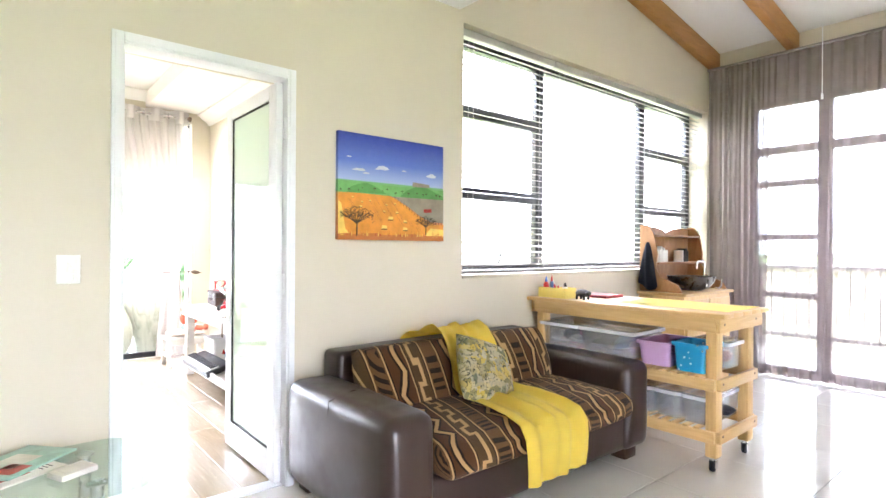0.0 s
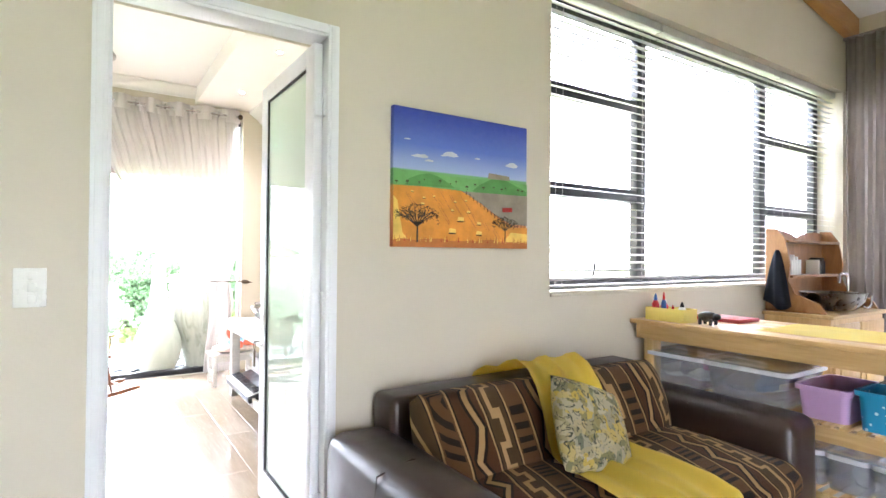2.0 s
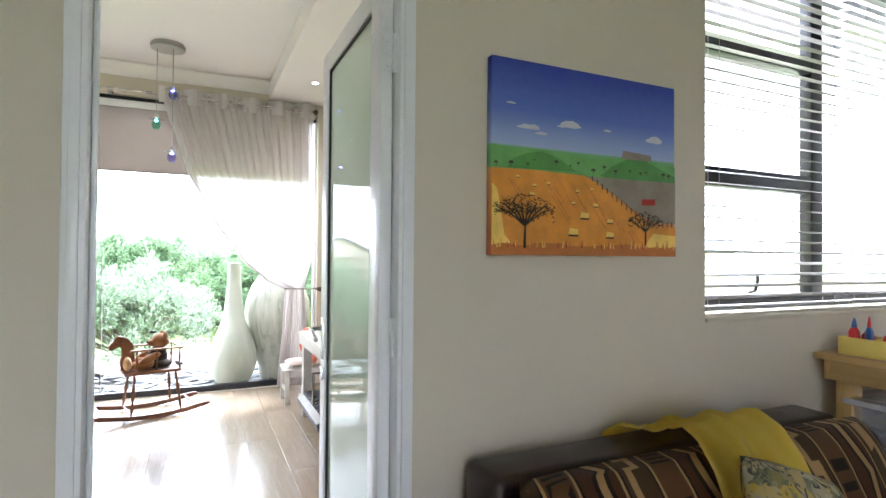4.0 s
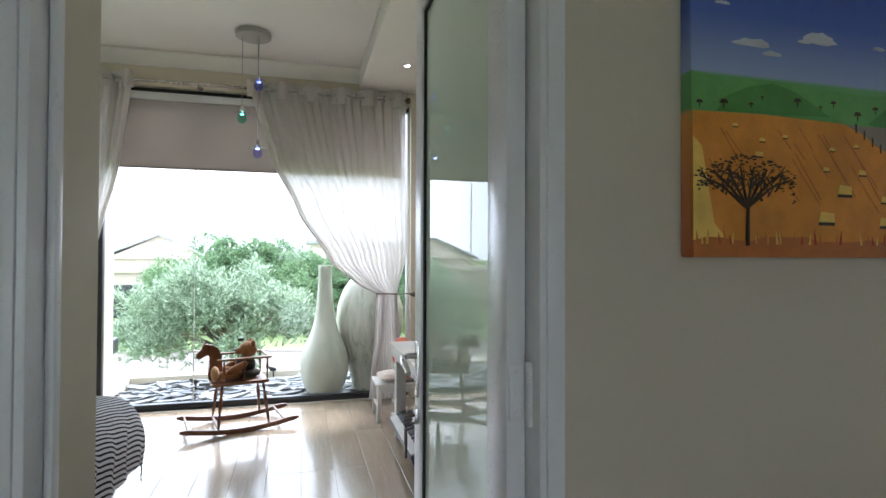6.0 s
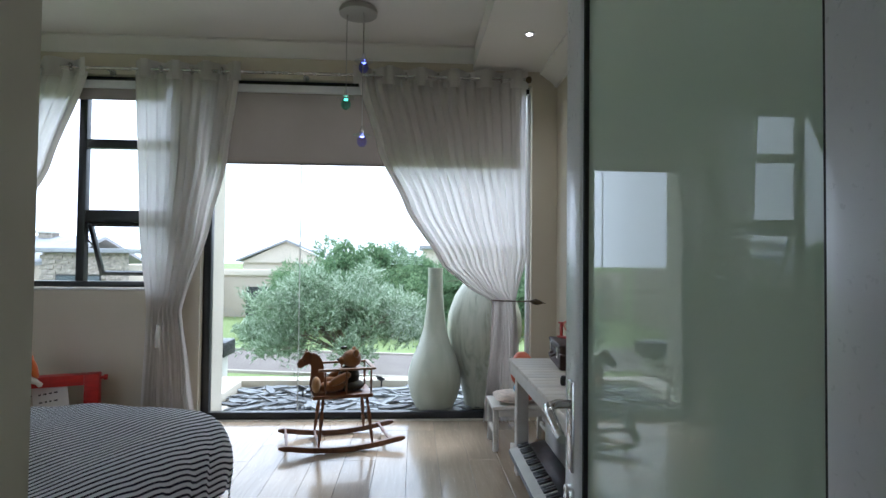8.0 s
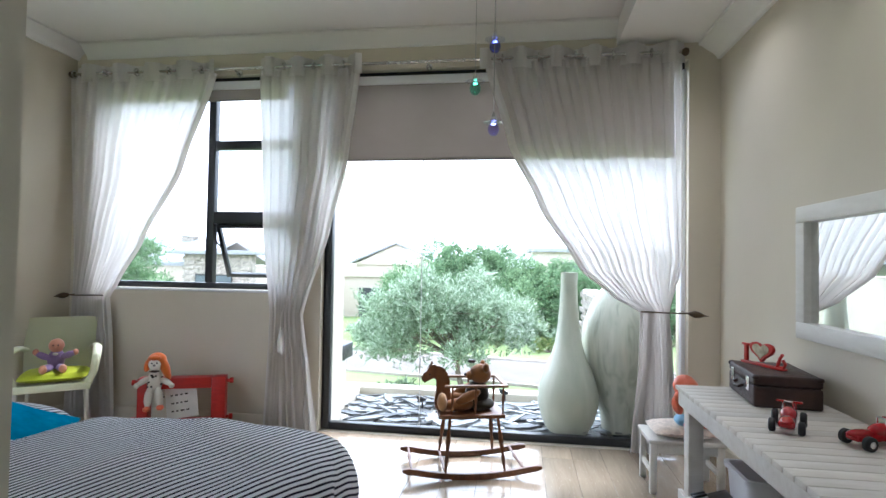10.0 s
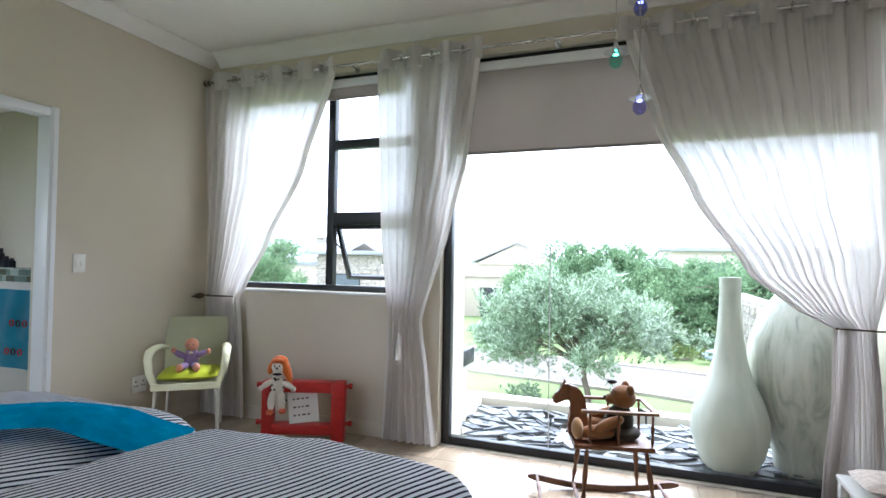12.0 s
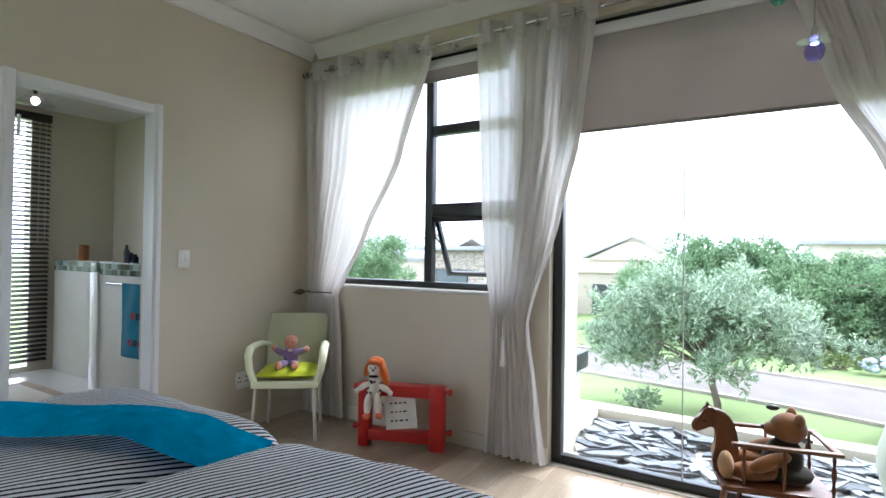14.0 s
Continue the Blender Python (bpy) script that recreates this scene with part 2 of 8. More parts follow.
def wall(name, axis, a0, a1, t0, t1, z0, z1, holes, material, label):
    """A wall along x or y from a0 to a1, from t0 to t1 thick, with holes (a, b, low, high) right through it."""
    As = sorted({a0, a1, *[h[i] for h in holes for i in (0, 1)]})
    Zs = sorted({z0, z1, *[h[i] for h in holes for i in (2, 3)]})
    full = lambda i, j: 0 <= i < len(As) - 1 and 0 <= j < len(Zs) - 1 and not any(
        h[0] <= (As[i] + As[i + 1]) / 2 <= h[1] and h[2] <= (Zs[j] + Zs[j + 1]) / 2 <= h[3] for h in holes)
    bm, seen = bmesh.new(), {}

    def vert(a, t, z):
        key = (round(a, 4), round(t, 4), round(z, 4))
        if key not in seen:
            seen[key] = bm.verts.new((a, t, z) if axis == "x" else (t, a, z))
        return seen[key]

    quad = lambda *c: bm.faces.new([vert(*p) for p in c])
    for i in range(len(As) - 1):
        for j in range(len(Zs) - 1):
            if not full(i, j):
                continue
            a, b, lo, hi = As[i], As[i + 1], Zs[j], Zs[j + 1]
            quad((a, t0, lo), (b, t0, lo), (b, t0, hi), (a, t0, hi))
            quad((a, t1, lo), (b, t1, lo), (b, t1, hi), (a, t1, hi))
            if not full(i - 1, j):
                quad((a, t0, lo), (a, t1, lo), (a, t1, hi), (a, t0, hi))
            if not full(i + 1, j):
                quad((b, t0, lo), (b, t1, lo), (b, t1, hi), (b, t0, hi))
            if not full(i, j - 1):
                quad((a, t0, lo), (b, t0, lo), (b, t1, lo), (a, t1, lo))
            if not full(i, j + 1):
                quad((a, t0, hi), (b, t0, hi), (b, t1, hi), (a, t1, hi))
    return solid(name, bm, material, label, "wall", kind="structure", smooth=0)


def slab(name, x0, x1, y0, y1, z0, z1, material, label, category):
    bm = bmesh.new()
    box(bm, x0, x1, y0, y1, z0, z1)
    return solid(name, bm, material, label, category, kind="structure", smooth=0)
# ---- the building ----
NW, NB = 3.14, 3.28          # the wall between living room and bedroom
GL = 7.15                    # inner face of the bedroom's garden wall
BX0, BX1 = -1.98, 2.905      # bedroom side walls
wall("wall_living_north", "x", -1.3, 3.10, NW, NB, -0.1, 4.2, [(1.355, 2.109, -0.1, 2.115)], M["wall_cream"], "cream plastered wall between living room and bedroom")
wall("wall_window", "x", 3.10, 7.2, NW, 3.44, -0.1, 4.2, [(3.335, 6.93, 1.06, 2.745)], M["wall_cream"], "cream plastered wall with a wide window")
wall("wall_living_east", "y", -3.4, NW, 7.0, 7.2, -0.1, 4.2, [(0.62, 2.74, 0.0, 2.78)], M["wall_cream"], "cream end wall with tall glazed doors")
wall("wall_living_south", "x", -1.3, 7.0, -3.4, -3.2, -0.1, 4.2, [(0.3, 2.0, 0.02, 2.3)], M["wall_cream"], "plain cream wall behind the living room")
wall("wall_living_west", "y", -3.2, NW, -1.3, -1.1, -0.1, 4.2, [], M["wall_cream"], "plain cream side wall of the living room")
wall("wall_garden", "x", -2.3, 3.2, GL, 7.33, -0.3, 3.2, [(-1.72, -0.12, 1.03, 2.68), (0.11, 2.70, 0.0, 2.68)], M["wall_cream"], "cream bedroom wall with a window and a wall-high glass panel")
wall("wall_bedroom_west", "y", NB, GL, BX0 - 0.14, BX0, -0.1, 3.2, [(5.13, 5.875, -0.1, 2.145)], M["wall_cream"], "cream bedroom wall with the bathroom doorway")
wall("wall_bedroom_east", "y", NB, GL, BX1, BX1 + 0.16, -0.1, 3.2, [], M["wall_cream"], "cream bedroom wall beside the white desk")
slab("floor_living", -1.3, 7.2, -3.4, 3.20, -0.12, -0.012, M["grout"], "pale grout bed under the living room tiles", "floor")
slab("floor_bedroom", BX0 - 0.07, BX1 + 0.1, 3.20, 7.30, -0.12, -0.012, M["grout"], "screed under the bedroom's oak planks", "floor")
slab("ceiling_bedroom", BX0, BX1, NB, GL, 2.95, 3.05, M["ceiling_white"], "flat white bedroom ceiling", "ceiling")
slab("ceiling_living", -1.1, 3.30, -3.2, NW, 2.82, 2.95, M["ceiling_white"], "flat white living room ceiling", "ceiling")
slab("bulkhead", 2.22, BX1, NB, GL, 2.79, 2.946, M["ceiling_white"], "white dropped ceiling strip along the bedroom wall", "ceiling")
wall("wall_gable", "y", -3.2, NW, 3.16, 3.30, 2.95, 4.2, [], M["wall_cream"], "cream upstand between flat and raked ceiling")
bm = bmesh.new()
rake = lambda x: 3.39 + 0.164 * (6.95 - x)
vs = [bm.verts.new((x, y, rake(x) + dz)) for x in (3.2, 7.2) for y in (-3.2, NW + 0.2) for dz in (0, 0.1)]
for q in ((0, 1, 3, 2), (4, 6, 7, 5), (0, 4, 5, 1), (2, 3, 7, 6), (0, 2, 6, 4), (1, 5, 7, 3)):
    bm.faces.new([vs[i] for i in q])
solid("ceiling_raked", bm, M["ceiling_white"], "white raked ceiling over the work table", "ceiling", kind="structure", smooth=0)


def beam(y):
    bm = bmesh.new()
    v = [bm.verts.new((x, yy, rake(x) + dz)) for x in (3.302, 6.998) for yy in (y - 0.04, y + 0.04) for dz in (-0.20, -0.002)]
    for q in ((0, 1, 3, 2), (4, 6, 7, 5), (0, 4, 5, 1), (2, 3, 7, 6), (0, 2, 6, 4), (1, 5, 7, 3)):
        bm.faces.new([v[i] for i in q])
    bmesh.ops.bevel(bm, geom=list(bm.edges), offset=0.006, segments=2, affect="EDGES")
    solid("ceiling_beam", bm, M["beam_wood"], "varnished orange pine beam under the raked ceiling", "beam", "ceiling beams", "structure")


for y in (3.08, 2.33, 1.33, 0.33, -0.67, -1.67, -2.67):
    beam(y)


def moulding(name, pts, prof, label):
    """A cornice or skirting: prof (out, up) swept along straight runs (place, outward way)."""
    bm = bmesh.new()
    for (a, b, way) in pts:
        a, b, way = Vector(a), Vector(b), Vector(way)
        ra = [bm.verts.new(a + way * o + Vector((0, 0, h))) for o, h in prof]
        rb = [bm.verts.new(b + way * o + Vector((0, 0, h))) for o, h in prof]
        for i in range(len(prof)):
            j = (i + 1) % len(prof)
            bm.faces.new((ra[i], ra[j], rb[j], rb[i]))
        bm.faces.new(ra[::-1])
        bm.faces.new(rb)
    return solid(name, bm, M["ceiling_white"], label, "trim", kind="structure", smooth=50)


COVE = [(0.001, -0.11), (0.018, -0.11), (0.022, -0.092), (0.04, -0.07), (0.065, -0.05), (0.085, -0.025), (0.10, -0.02), (0.10, -0.002), (0.001, -0.002)]
moulding("cornice_west", [((BX0, NB, 2.95), (BX0, GL, 2.95), (1, 0, 0))], COVE, "white coved cornice along the bedroom wall")
moulding("cornice_garden", [((BX0 + 0.1, GL, 2.95), (2.22, GL, 2.95), (0, -1, 0))], COVE, "white coved cornice above the curtains")
moulding("cornice_south", [((BX0 + 0.1, NB, 2.95), (2.22, NB, 2.95), (0, 1, 0))], COVE, "white coved cornice above the bedroom door")
moulding("cornice_east", [((BX1, NB, 2.79), (BX1, GL, 2.79), (-1, 0, 0))], [(o * 1.45, h * 1.08) for o, h in COVE], "white coved cornice under the bulkhead")
# ---- return wall, door and trims ----
wall("wall_return", "y", NB, 3.57, 1.05, 1.312, -0.1, 3.0, [], M["wall_cream"], "short cream wall beside the bedroom door")


def door_set():
    d = tagged(thing("door_1", (2.08, 3.22, 0), "open white aluminium door with a full-height glass pane", "door"), kind="structure")
    for x0, x1 in ((1.325, 1.372), (2.107, 2.155)):
        bm = bmesh.new()
        box(bm, x0, x1, NW - 0.014, NB - (0.075 if x0 < 1.6 else 0.03), 0, 2.165, 0.004)
        box(bm, x0 + 0.012, x1 - 0.012, NW - 0.020, NW - 0.008, 0, 2.153, 0.003)
        if x0 < 1.6:
            box(bm, x1, x1 + 0.012, 3.18, 3.205, 0, 2.1, 0.003)
        part("frame_jamb", bm, M["alu_white"], d)
    bm = bmesh.new()
    box(bm, 1.372, 2.107, NW - 0.014, NB - 0.03, 2.112, 2.165, 0.004)
    box(bm, 1.372, 2.107, NW - 0.020, NW - 0.008, 2.124, 2.153, 0.003)
    part("frame_head", bm, M["alu_white"], d)
    bm = bmesh.new()
    box(bm, 1.372, 2.107, 3.16, 3.25, -0.006, 0.006, 0.003)
    part("threshold", bm, M["alu_white"], d)
    # the leaf stands open square to the wall, hinged at its near end
    X0, X1, Y0, Y1 = 2.068, 2.104, 3.178, 3.95
    bm = bmesh.new()
    for y0, y1, z0, z1 in ((Y0, Y0 + 0.10, 0.012, 2.10), (Y1 - 0.088, Y1, 0.012, 2.10), (Y0 + 0.10, Y1 - 0.088, 2.025, 2.10), (Y0 + 0.10, Y1 - 0.088, 0.012, 0.16)):
        box(bm, X0, X1, y0, y1, z0, z1, 0.003)
    lf = part("leaf", bm, M["alu_white"], d)
    bm = bmesh.new()
    for y0, y1, z0, z1 in ((Y0 + 0.10, Y0 + 0.108, 0.16, 2.025), (Y1 - 0.096, Y1 - 0.088, 0.16, 2.025), (Y0 + 0.108, Y1 - 0.096, 2.017, 2.025), (Y0 + 0.108, Y1 - 0.096, 0.16, 0.168)):
        box(bm, X0 + 0.006, X1 - 0.006, y0, y1, z0, z1)
    part("gasket", bm, M["rubber"], lf, "black rubber glazing seal")
    bm = bmesh.new()
    box(bm, X0 + 0.014, X0 + 0.022, Y0 + 0.104, Y1 - 0.092, 0.165, 2.02)
    p = part("pane", bm, M["door_glass"], lf, "satin green-tinted glass", smooth=0)
    for side in (-1, 1):
        bm = bmesh.new()
        x = X0 if side < 0 else X1
        box(bm, x - 0.006, x + 0.006, Y1 - 0.06, Y1 - 0.03, 0.86, 1.03, 0.003)
        tube(bm, [(x, Y1 - 0.045, 0.985), (x + side * 0.03, Y1 - 0.045, 0.985), (x + side * 0.05, Y1 - 0.06, 0.983), (x + side * 0.052, Y1 - 0.09, 0.975), (x + side * 0.05, Y1 - 0.155, 0.955)], [0.009, 0.009, 0.0095, 0.0095, 0.008])
        part("handle", bm, M["steel"], lf, "brushed steel lever handle")
    bm = bmesh.new()
    box(bm, X0 - 0.012, X0 + 0.004, Y1 - 0.062, Y1 - 0.028, 0.78, 0.83, 0.004)
    lock = part("lock", bm, M["steel"], lf)
    bm = bmesh.new()
    tube(bm, [(X0 - 0.012, Y1 - 0.045, 0.805), (X0 - 0.04, Y1 - 0.045, 0.805)], 0.004)
    ring = [(X0 - 0.036, Y1 - 0.045 + 0.016 * math.sin(a), 0.785 + 0.022 * math.cos(a)) for a in [i * math.pi / 8 for i in range(17)]]
    tube(bm, ring, 0.0018, 6, False)
    box(bm, X0 - 0.040, X0 - 0.033, Y1 - 0.058, Y1 - 0.032, 0.68, 0.765, 0.003)
    part("key", bm, M["bronze"], lf, "dark keys on a ring")
    for z in (1.86, 1.05, 0.25):
        bm = bmesh.new()
        tube(bm, [(2.1055, 3.162, z - 0.055), (2.1055, 3.162, z + 0.055)], 0.008)
        for dz in (-0.019, 0.019):
            tube(bm, [(2.1055, 3.162, z + dz - 0.002), (2.1055, 3.162, z + dz + 0.002)], 0.0092)
        box(bm, 2.072, 2.1055, 3.172, 3.1785, z - 0.05, z + 0.05, 0.002)
        for dz in (-0.035, 0, 0.035):
            tube(bm, [(2.086, 3.172, z + dz), (2.086, 3.168, z + dz)], 0.004, 8)
        part("hinge", bm, M["alu_white"], d)
    return d


M["rubber"] = paint("rubber", lin(0.012, 0.012, 0.012), 0.6, 0.1)
k = Nodes("door_glass")
df, tl, gl = k.add("ShaderNodeBsdfDiffuse", Color=lin(0.80, 0.92, 0.81)), k.add("ShaderNodeBsdfTranslucent", Color=lin(0.88, 0.97, 0.90)), k.add("ShaderNodeBsdfGlossy", Roughness=0.008)
m1, m2 = k.n.new("ShaderNodeMixShader"), k.n.new("ShaderNodeMixShader")
m1.inputs[0].default_value = 0.4
k.l.new(df.outputs[0], m1.inputs[1])
k.l.new(tl.outputs[0], m1.inputs[2])
k.l.new(k.sheen_of_glass(0.9), m2.inputs[0])
k.l.new(m1.outputs[0], m2.inputs[1])
k.l.new(gl.outputs[0], m2.inputs[2])
k.l.new(m2.outputs[0], k.out.inputs["Surface"])
M["door_glass"] = k.m
door_set()


def skirting(name, runs):
    moulding(name, runs, [(0.001, 0.001), (0.014, 0.001), (0.014, 0.085), (0.009, 0.098), (0.001, 0.1)], "painted cream skirting board")


skirting("baseboard_bedroom_garden", [((-1.98, GL, 0), (0.105, GL, 0), (0, -1, 0)), ((2.695, GL, 0), (BX1, GL, 0), (0, -1, 0))])
skirting("baseboard_bedroom_west", [((BX0, 5.93, 0), (BX0, GL - 0.014, 0), (1, 0, 0)), ((BX0, NB, 0), (BX0, 5.08, 0), (1, 0, 0))])
skirting("baseboard_bedroom_east", [((BX1, NB, 0), (BX1, GL - 0.014, 0), (-1, 0, 0))])
for o in bpy.data.objects:
    if o.name.startswith("baseboard"):
        o.data.materials[0] = M["wall_cream"]


def plate(name, at, out, w, h, rockers, label, category="light switch"):
    """A white wall plate at a place on a wall whose outward way is out (x or y axis)."""
    t = thing(name, at, label, category)
    ox, oy = out
    sx, sy = abs(oy), abs(ox)

    def pbox(bm, u0, u1, v0, v1, d0, d1, bev):
        xs = sorted((at[0] + ox * d0 + sx * u0, at[0] + ox * d1 + sx * u1)) if sx == 0 else (at[0] + u0, at[0] + u1)
        ys = sorted((at[1] + oy * d0, at[1] + oy * d1)) if sy == 0 else (at[1] + u0, at[1] + u1)
        box(bm, *xs, *ys, at[2] + v0, at[2] + v1, bev)

    bm = bmesh.new()
    pbox(bm, -w / 2, w / 2, -h / 2, h / 2, 0.0, 0.009, 0.003)
    part("plate", bm, M["switch_white"], t)
    for u, v, a, b, kind in rockers:
        bm = bmesh.new()
        pbox(bm, u - a / 2, u + a / 2, v - b / 2, v + b / 2, 0.008, 0.0125 if kind else 0.0096, 0.0015)
        # socket holes are not cut: black pads paint the shade in them
        part("rocker" if kind else "socket_hole", bm, M["switch_white"] if kind else M["rubber"], t)


M["switch_white"] = paint("switch_white", lin(0.80, 0.79, 0.75), 0.3, 0.02, 5, 100, 0.02)
plate("light_switch", (1.18, NW, 1.145), (0, -1), 0.082, 0.118, [(0.006, 0.036, 0.022, 0.026, 1), (0.006, 0.0, 0.022, 0.026, 1), (0.006, -0.036, 0.022, 0.026, 1)], "white triple light switch on the cream wall")
plate("light_switch", (BX0, 6.073, 1.217), (1, 0), 0.08, 0.118, [(-0.016, 0, 0.024, 0.034, 1), (0.016, 0, 0.024, 0.034, 1)], "white double light switch beside the bathroom doorway")
plate("wall_socket", (BX0, 6.54, 0.345), (1, 0), 0.12, 0.118, [(-0.03, 0.02, 0.012, 0.012, 0), (-0.04, -0.01, 0.01, 0.01, 0), (-0.02, -0.01, 0.01, 0.01, 0), (0.03, 0.02, 0.012, 0.012, 0), (0.02, -0.01, 0.01, 0.01, 0), (0.04, -0.01, 0.01, 0.01, 0)], "white wall socket above the skirting", "socket")


# ---- painting ----
def flat(bm, pts, y, dy, idx):
    """A raised daub of paint with the outline pts (x, z), facing -y."""
    a = [bm.verts.new((x, y - dy, z)) for x, z in pts]
    b = [bm.verts.new((x, y, z)) for x, z in pts]
    fs = [bm.faces.new(a)] + [bm.faces.new((a[i], a[(i + 1) % len(a)], b[(i + 1) % len(a)], b[i])) for i in range(len(a))]
    for f in fs:
        f.material_index = idx


def painting():
    X0, X1, Z0, Z1, Y = 2.392, 3.143, 1.287, 1.888, NW - 0.03
    W, H = X1 - X0, Z1 - Z0
    p = lambda u, v: (X0 + W * u, Z0 + H * v)
    t = thing("landscape_painting", (X0, NW, Z0), "canvas painting of golden fields, thorn trees, green hills and blue sky", "painting")
    bm = bmesh.new()
    box(bm, X0, X1, Y, NW - 0.001, Z0, Z1, 0.004)
    part("canvas", bm, M["canvas_sky"], t, "blue painted sky on stretched canvas")
    mats = [M[k] for k in ("p_green", "p_gold", "p_grey", "p_dark", "p_cloud", "p_red", "p_hill", "p_rust", "p_yellow")]
    bm = bmesh.new()
    rnd = random.Random(4)
    hill = [(0, 0.555), (0.05, 0.548), (0.12, 0.545), (0.2, 0.548), (0.27, 0.548), (0.36, 0.535), (0.46, 0.535), (0.55, 0.53), (0.66, 0.545), (0.72, 0.57), (0.8, 0.572), (0.86, 0.55), (0.92, 0.53), (0.96, 0.535), (1, 0.53)]
    flat(bm, [p(u, v) for u, v in hill] + [p(1, 0.40), p(0, 0.40)], Y, 0.0012, 0)
    flat(bm, [p(u, v) for u, v in ((0.07, 0.44), (0.1, 0.49), (0.17, 0.525), (0.24, 0.54), (0.31, 0.52), (0.36, 0.49), (0.42, 0.45))], Y - 0.0012, 0.0008, 6)
    flat(bm, [p(u, v) for u, v in ((0.55, 0.44), (0.62, 0.50), (0.7, 0.545), (0.8, 0.555), (0.88, 0.52), (1, 0.47), (1, 0.42), (0.6, 0.42))], Y - 0.0012, 0.0006, 6)
    flat(bm, [p(u, v) for u, v in ((0.67, 0.545), (0.68, 0.592), (0.76, 0.587), (0.845, 0.58), (0.85, 0.548))], Y - 0.002, 0.001, 2)
    flat(bm, [p(u, v) for u, v in ((0.45, 0.43), (1, 0.435), (1, 0.19), (0.86, 0.195), (0.74, 0.26), (0.63, 0.34), (0.55, 0.385))], Y - 0.0014, 0.0012, 2)
    flat(bm, [p(u, v) for u, v in ((0, 0.435), (0.2, 0.44), (0.46, 0.432), (0.53, 0.40), (0.62, 0.33), (0.72, 0.255), (0.82, 0.20), (0.9, 0.17), (1, 0.175), (1, 0.05), (0, 0.05))], Y - 0.003, 0.0014, 1)
    flat(bm, [p(0, 0.36), p(0.025, 0.33), p(0.06, 0.1), p(0.1, 0.05), p(0, 0.05)], Y - 0.0046, 0.0006, 8)
    flat(bm, [p(0.8, 0.05), p(0.86, 0.13), p(1, 0.12), p(1, 0.05)], Y - 0.0046, 0.0006, 8)
    flat(bm, [p(0, 0), p(1, 0), p(1, 0.055)] + [p(1 - i / 24, 0.045 + rnd.random() * 0.022) for i in range(1, 24)] + [p(0, 0.05)], Y - 0.0046, 0.001, 7)
    for u, v, w, h in ((0.39, 0.69, 0.055, 0.03), (0.34, 0.682, 0.02, 0.012), (0.18, 0.655, 0.06, 0.022), (0.87, 0.665, 0.05, 0.03), (0.59, 0.69, 0.022, 0.01), (0.09, 0.77, 0.022, 0.008), (0.24, 0.63, 0.03, 0.012)):
        flat(bm, [p(u + w * math.cos(a) * (0.8 + 0.3 * rnd.random()), v + h * math.sin(a) * (0.7 + 0.4 * rnd.random()) * (1 if math.sin(a) > 0 else 0.35)) for a in [i * math.pi / 9 for i in range(18)]], Y, 0.0012, 4)
    flat(bm, [p(u, v) for u, v in ((0.79, 0.29), (0.79, 0.325), (0.87, 0.33), (0.87, 0.295))], Y - 0.003, 0.0014, 5)
    for u, v, s in ((0.46, 0.215, 0.024), (0.4, 0.125, 0.026), (0.6, 0.115, 0.022), (0.6, 0.19, 0.016), (0.52, 0.275, 0.013), (0.4, 0.28, 0.01), (0.42, 0.345, 0.009), (0.2, 0.36, 0.009), (0.27, 0.375, 0.008), (0.5, 0.36, 0.008), (0.12, 0.4, 0.008), (0.19, 0.315, 0.012)):
        flat(bm, [p(u - s, v - s * 0.7), p(u + s, v - s * 0.7), p(u + s, v + s * 0.6), p(u - s * 0.7, v + s * 0.8)], Y - 0.0046, 0.0012, 8)
        flat(bm, [p(u - s, v - s * 0.9), p(u + s, v - s * 0.9), p(u + s, v - s * 0.5), p(u - s, v - s * 0.5)], Y - 0.006, 0.0006, 3)
    for i in range(15):
        # small far trees: a stem and a flat tuft each
        u, s = (i + rnd.random() * 0.8) / 15, 0.004 + 0.007 * rnd.random()
        v = 0.45 + rnd.random() * 0.04
        flat(bm, [p(u - 0.001, v - s), p(u + 0.001, v - s), p(u + 0.001, v + s), p(u - 0.001, v + s)], Y - 0.0046, 0.0008, 3)
        flat(bm, [p(u - s * 1.3, v + s * 0.6), p(u + s * 1.2, v + s * 0.7), p(u + s * 0.7, v + s * 1.7), p(u - s * 0.6, v + s * 1.8)], Y - 0.0046, 0.0008, 3)
    for i in range(22):
        # thin broken furrows running down the golden field
        u0 = rnd.uniform(0.03, 0.72)
        v0 = min(0.41, 0.76 - 0.72 * u0) - rnd.uniform(0.0, 0.12)
        v1 = max(0.07, v0 - rnd.uniform(0.05, 0.16))
        u1 = u0 + (v0 - v1) * rnd.uniform(0.5, 0.7)
        flat(bm, [p(u0, v0), p(u0 + 0.003, v0), p(u1 + 0.004, v1), p(u1, v1)], Y - 0.0046, 0.0004, 7)
    for i in range(70):
        # dry grass tufts along the foot
        u, h = rnd.random() * 0.985, rnd.uniform(0.01, 0.045)
        flat(bm, [p(u, 0.04), p(u + 0.008, 0.04), p(u + 0.004 + rnd.uniform(-0.006, 0.006), 0.05 + h)], Y - 0.0052, 0.0006, rnd.choice((7, 7, 8, 5)))
    for i in range(18):
        u = 0.5 + 0.5 * i / 18
        v = max(0.17, 0.405 - (u - 0.5) * 0.74)
        flat(bm, [p(u, v), p(u + 0.004, v), p(u + 0.004, v + 0.03), p(u, v + 0.03)], Y - 0.0046, 0.0008, 3)

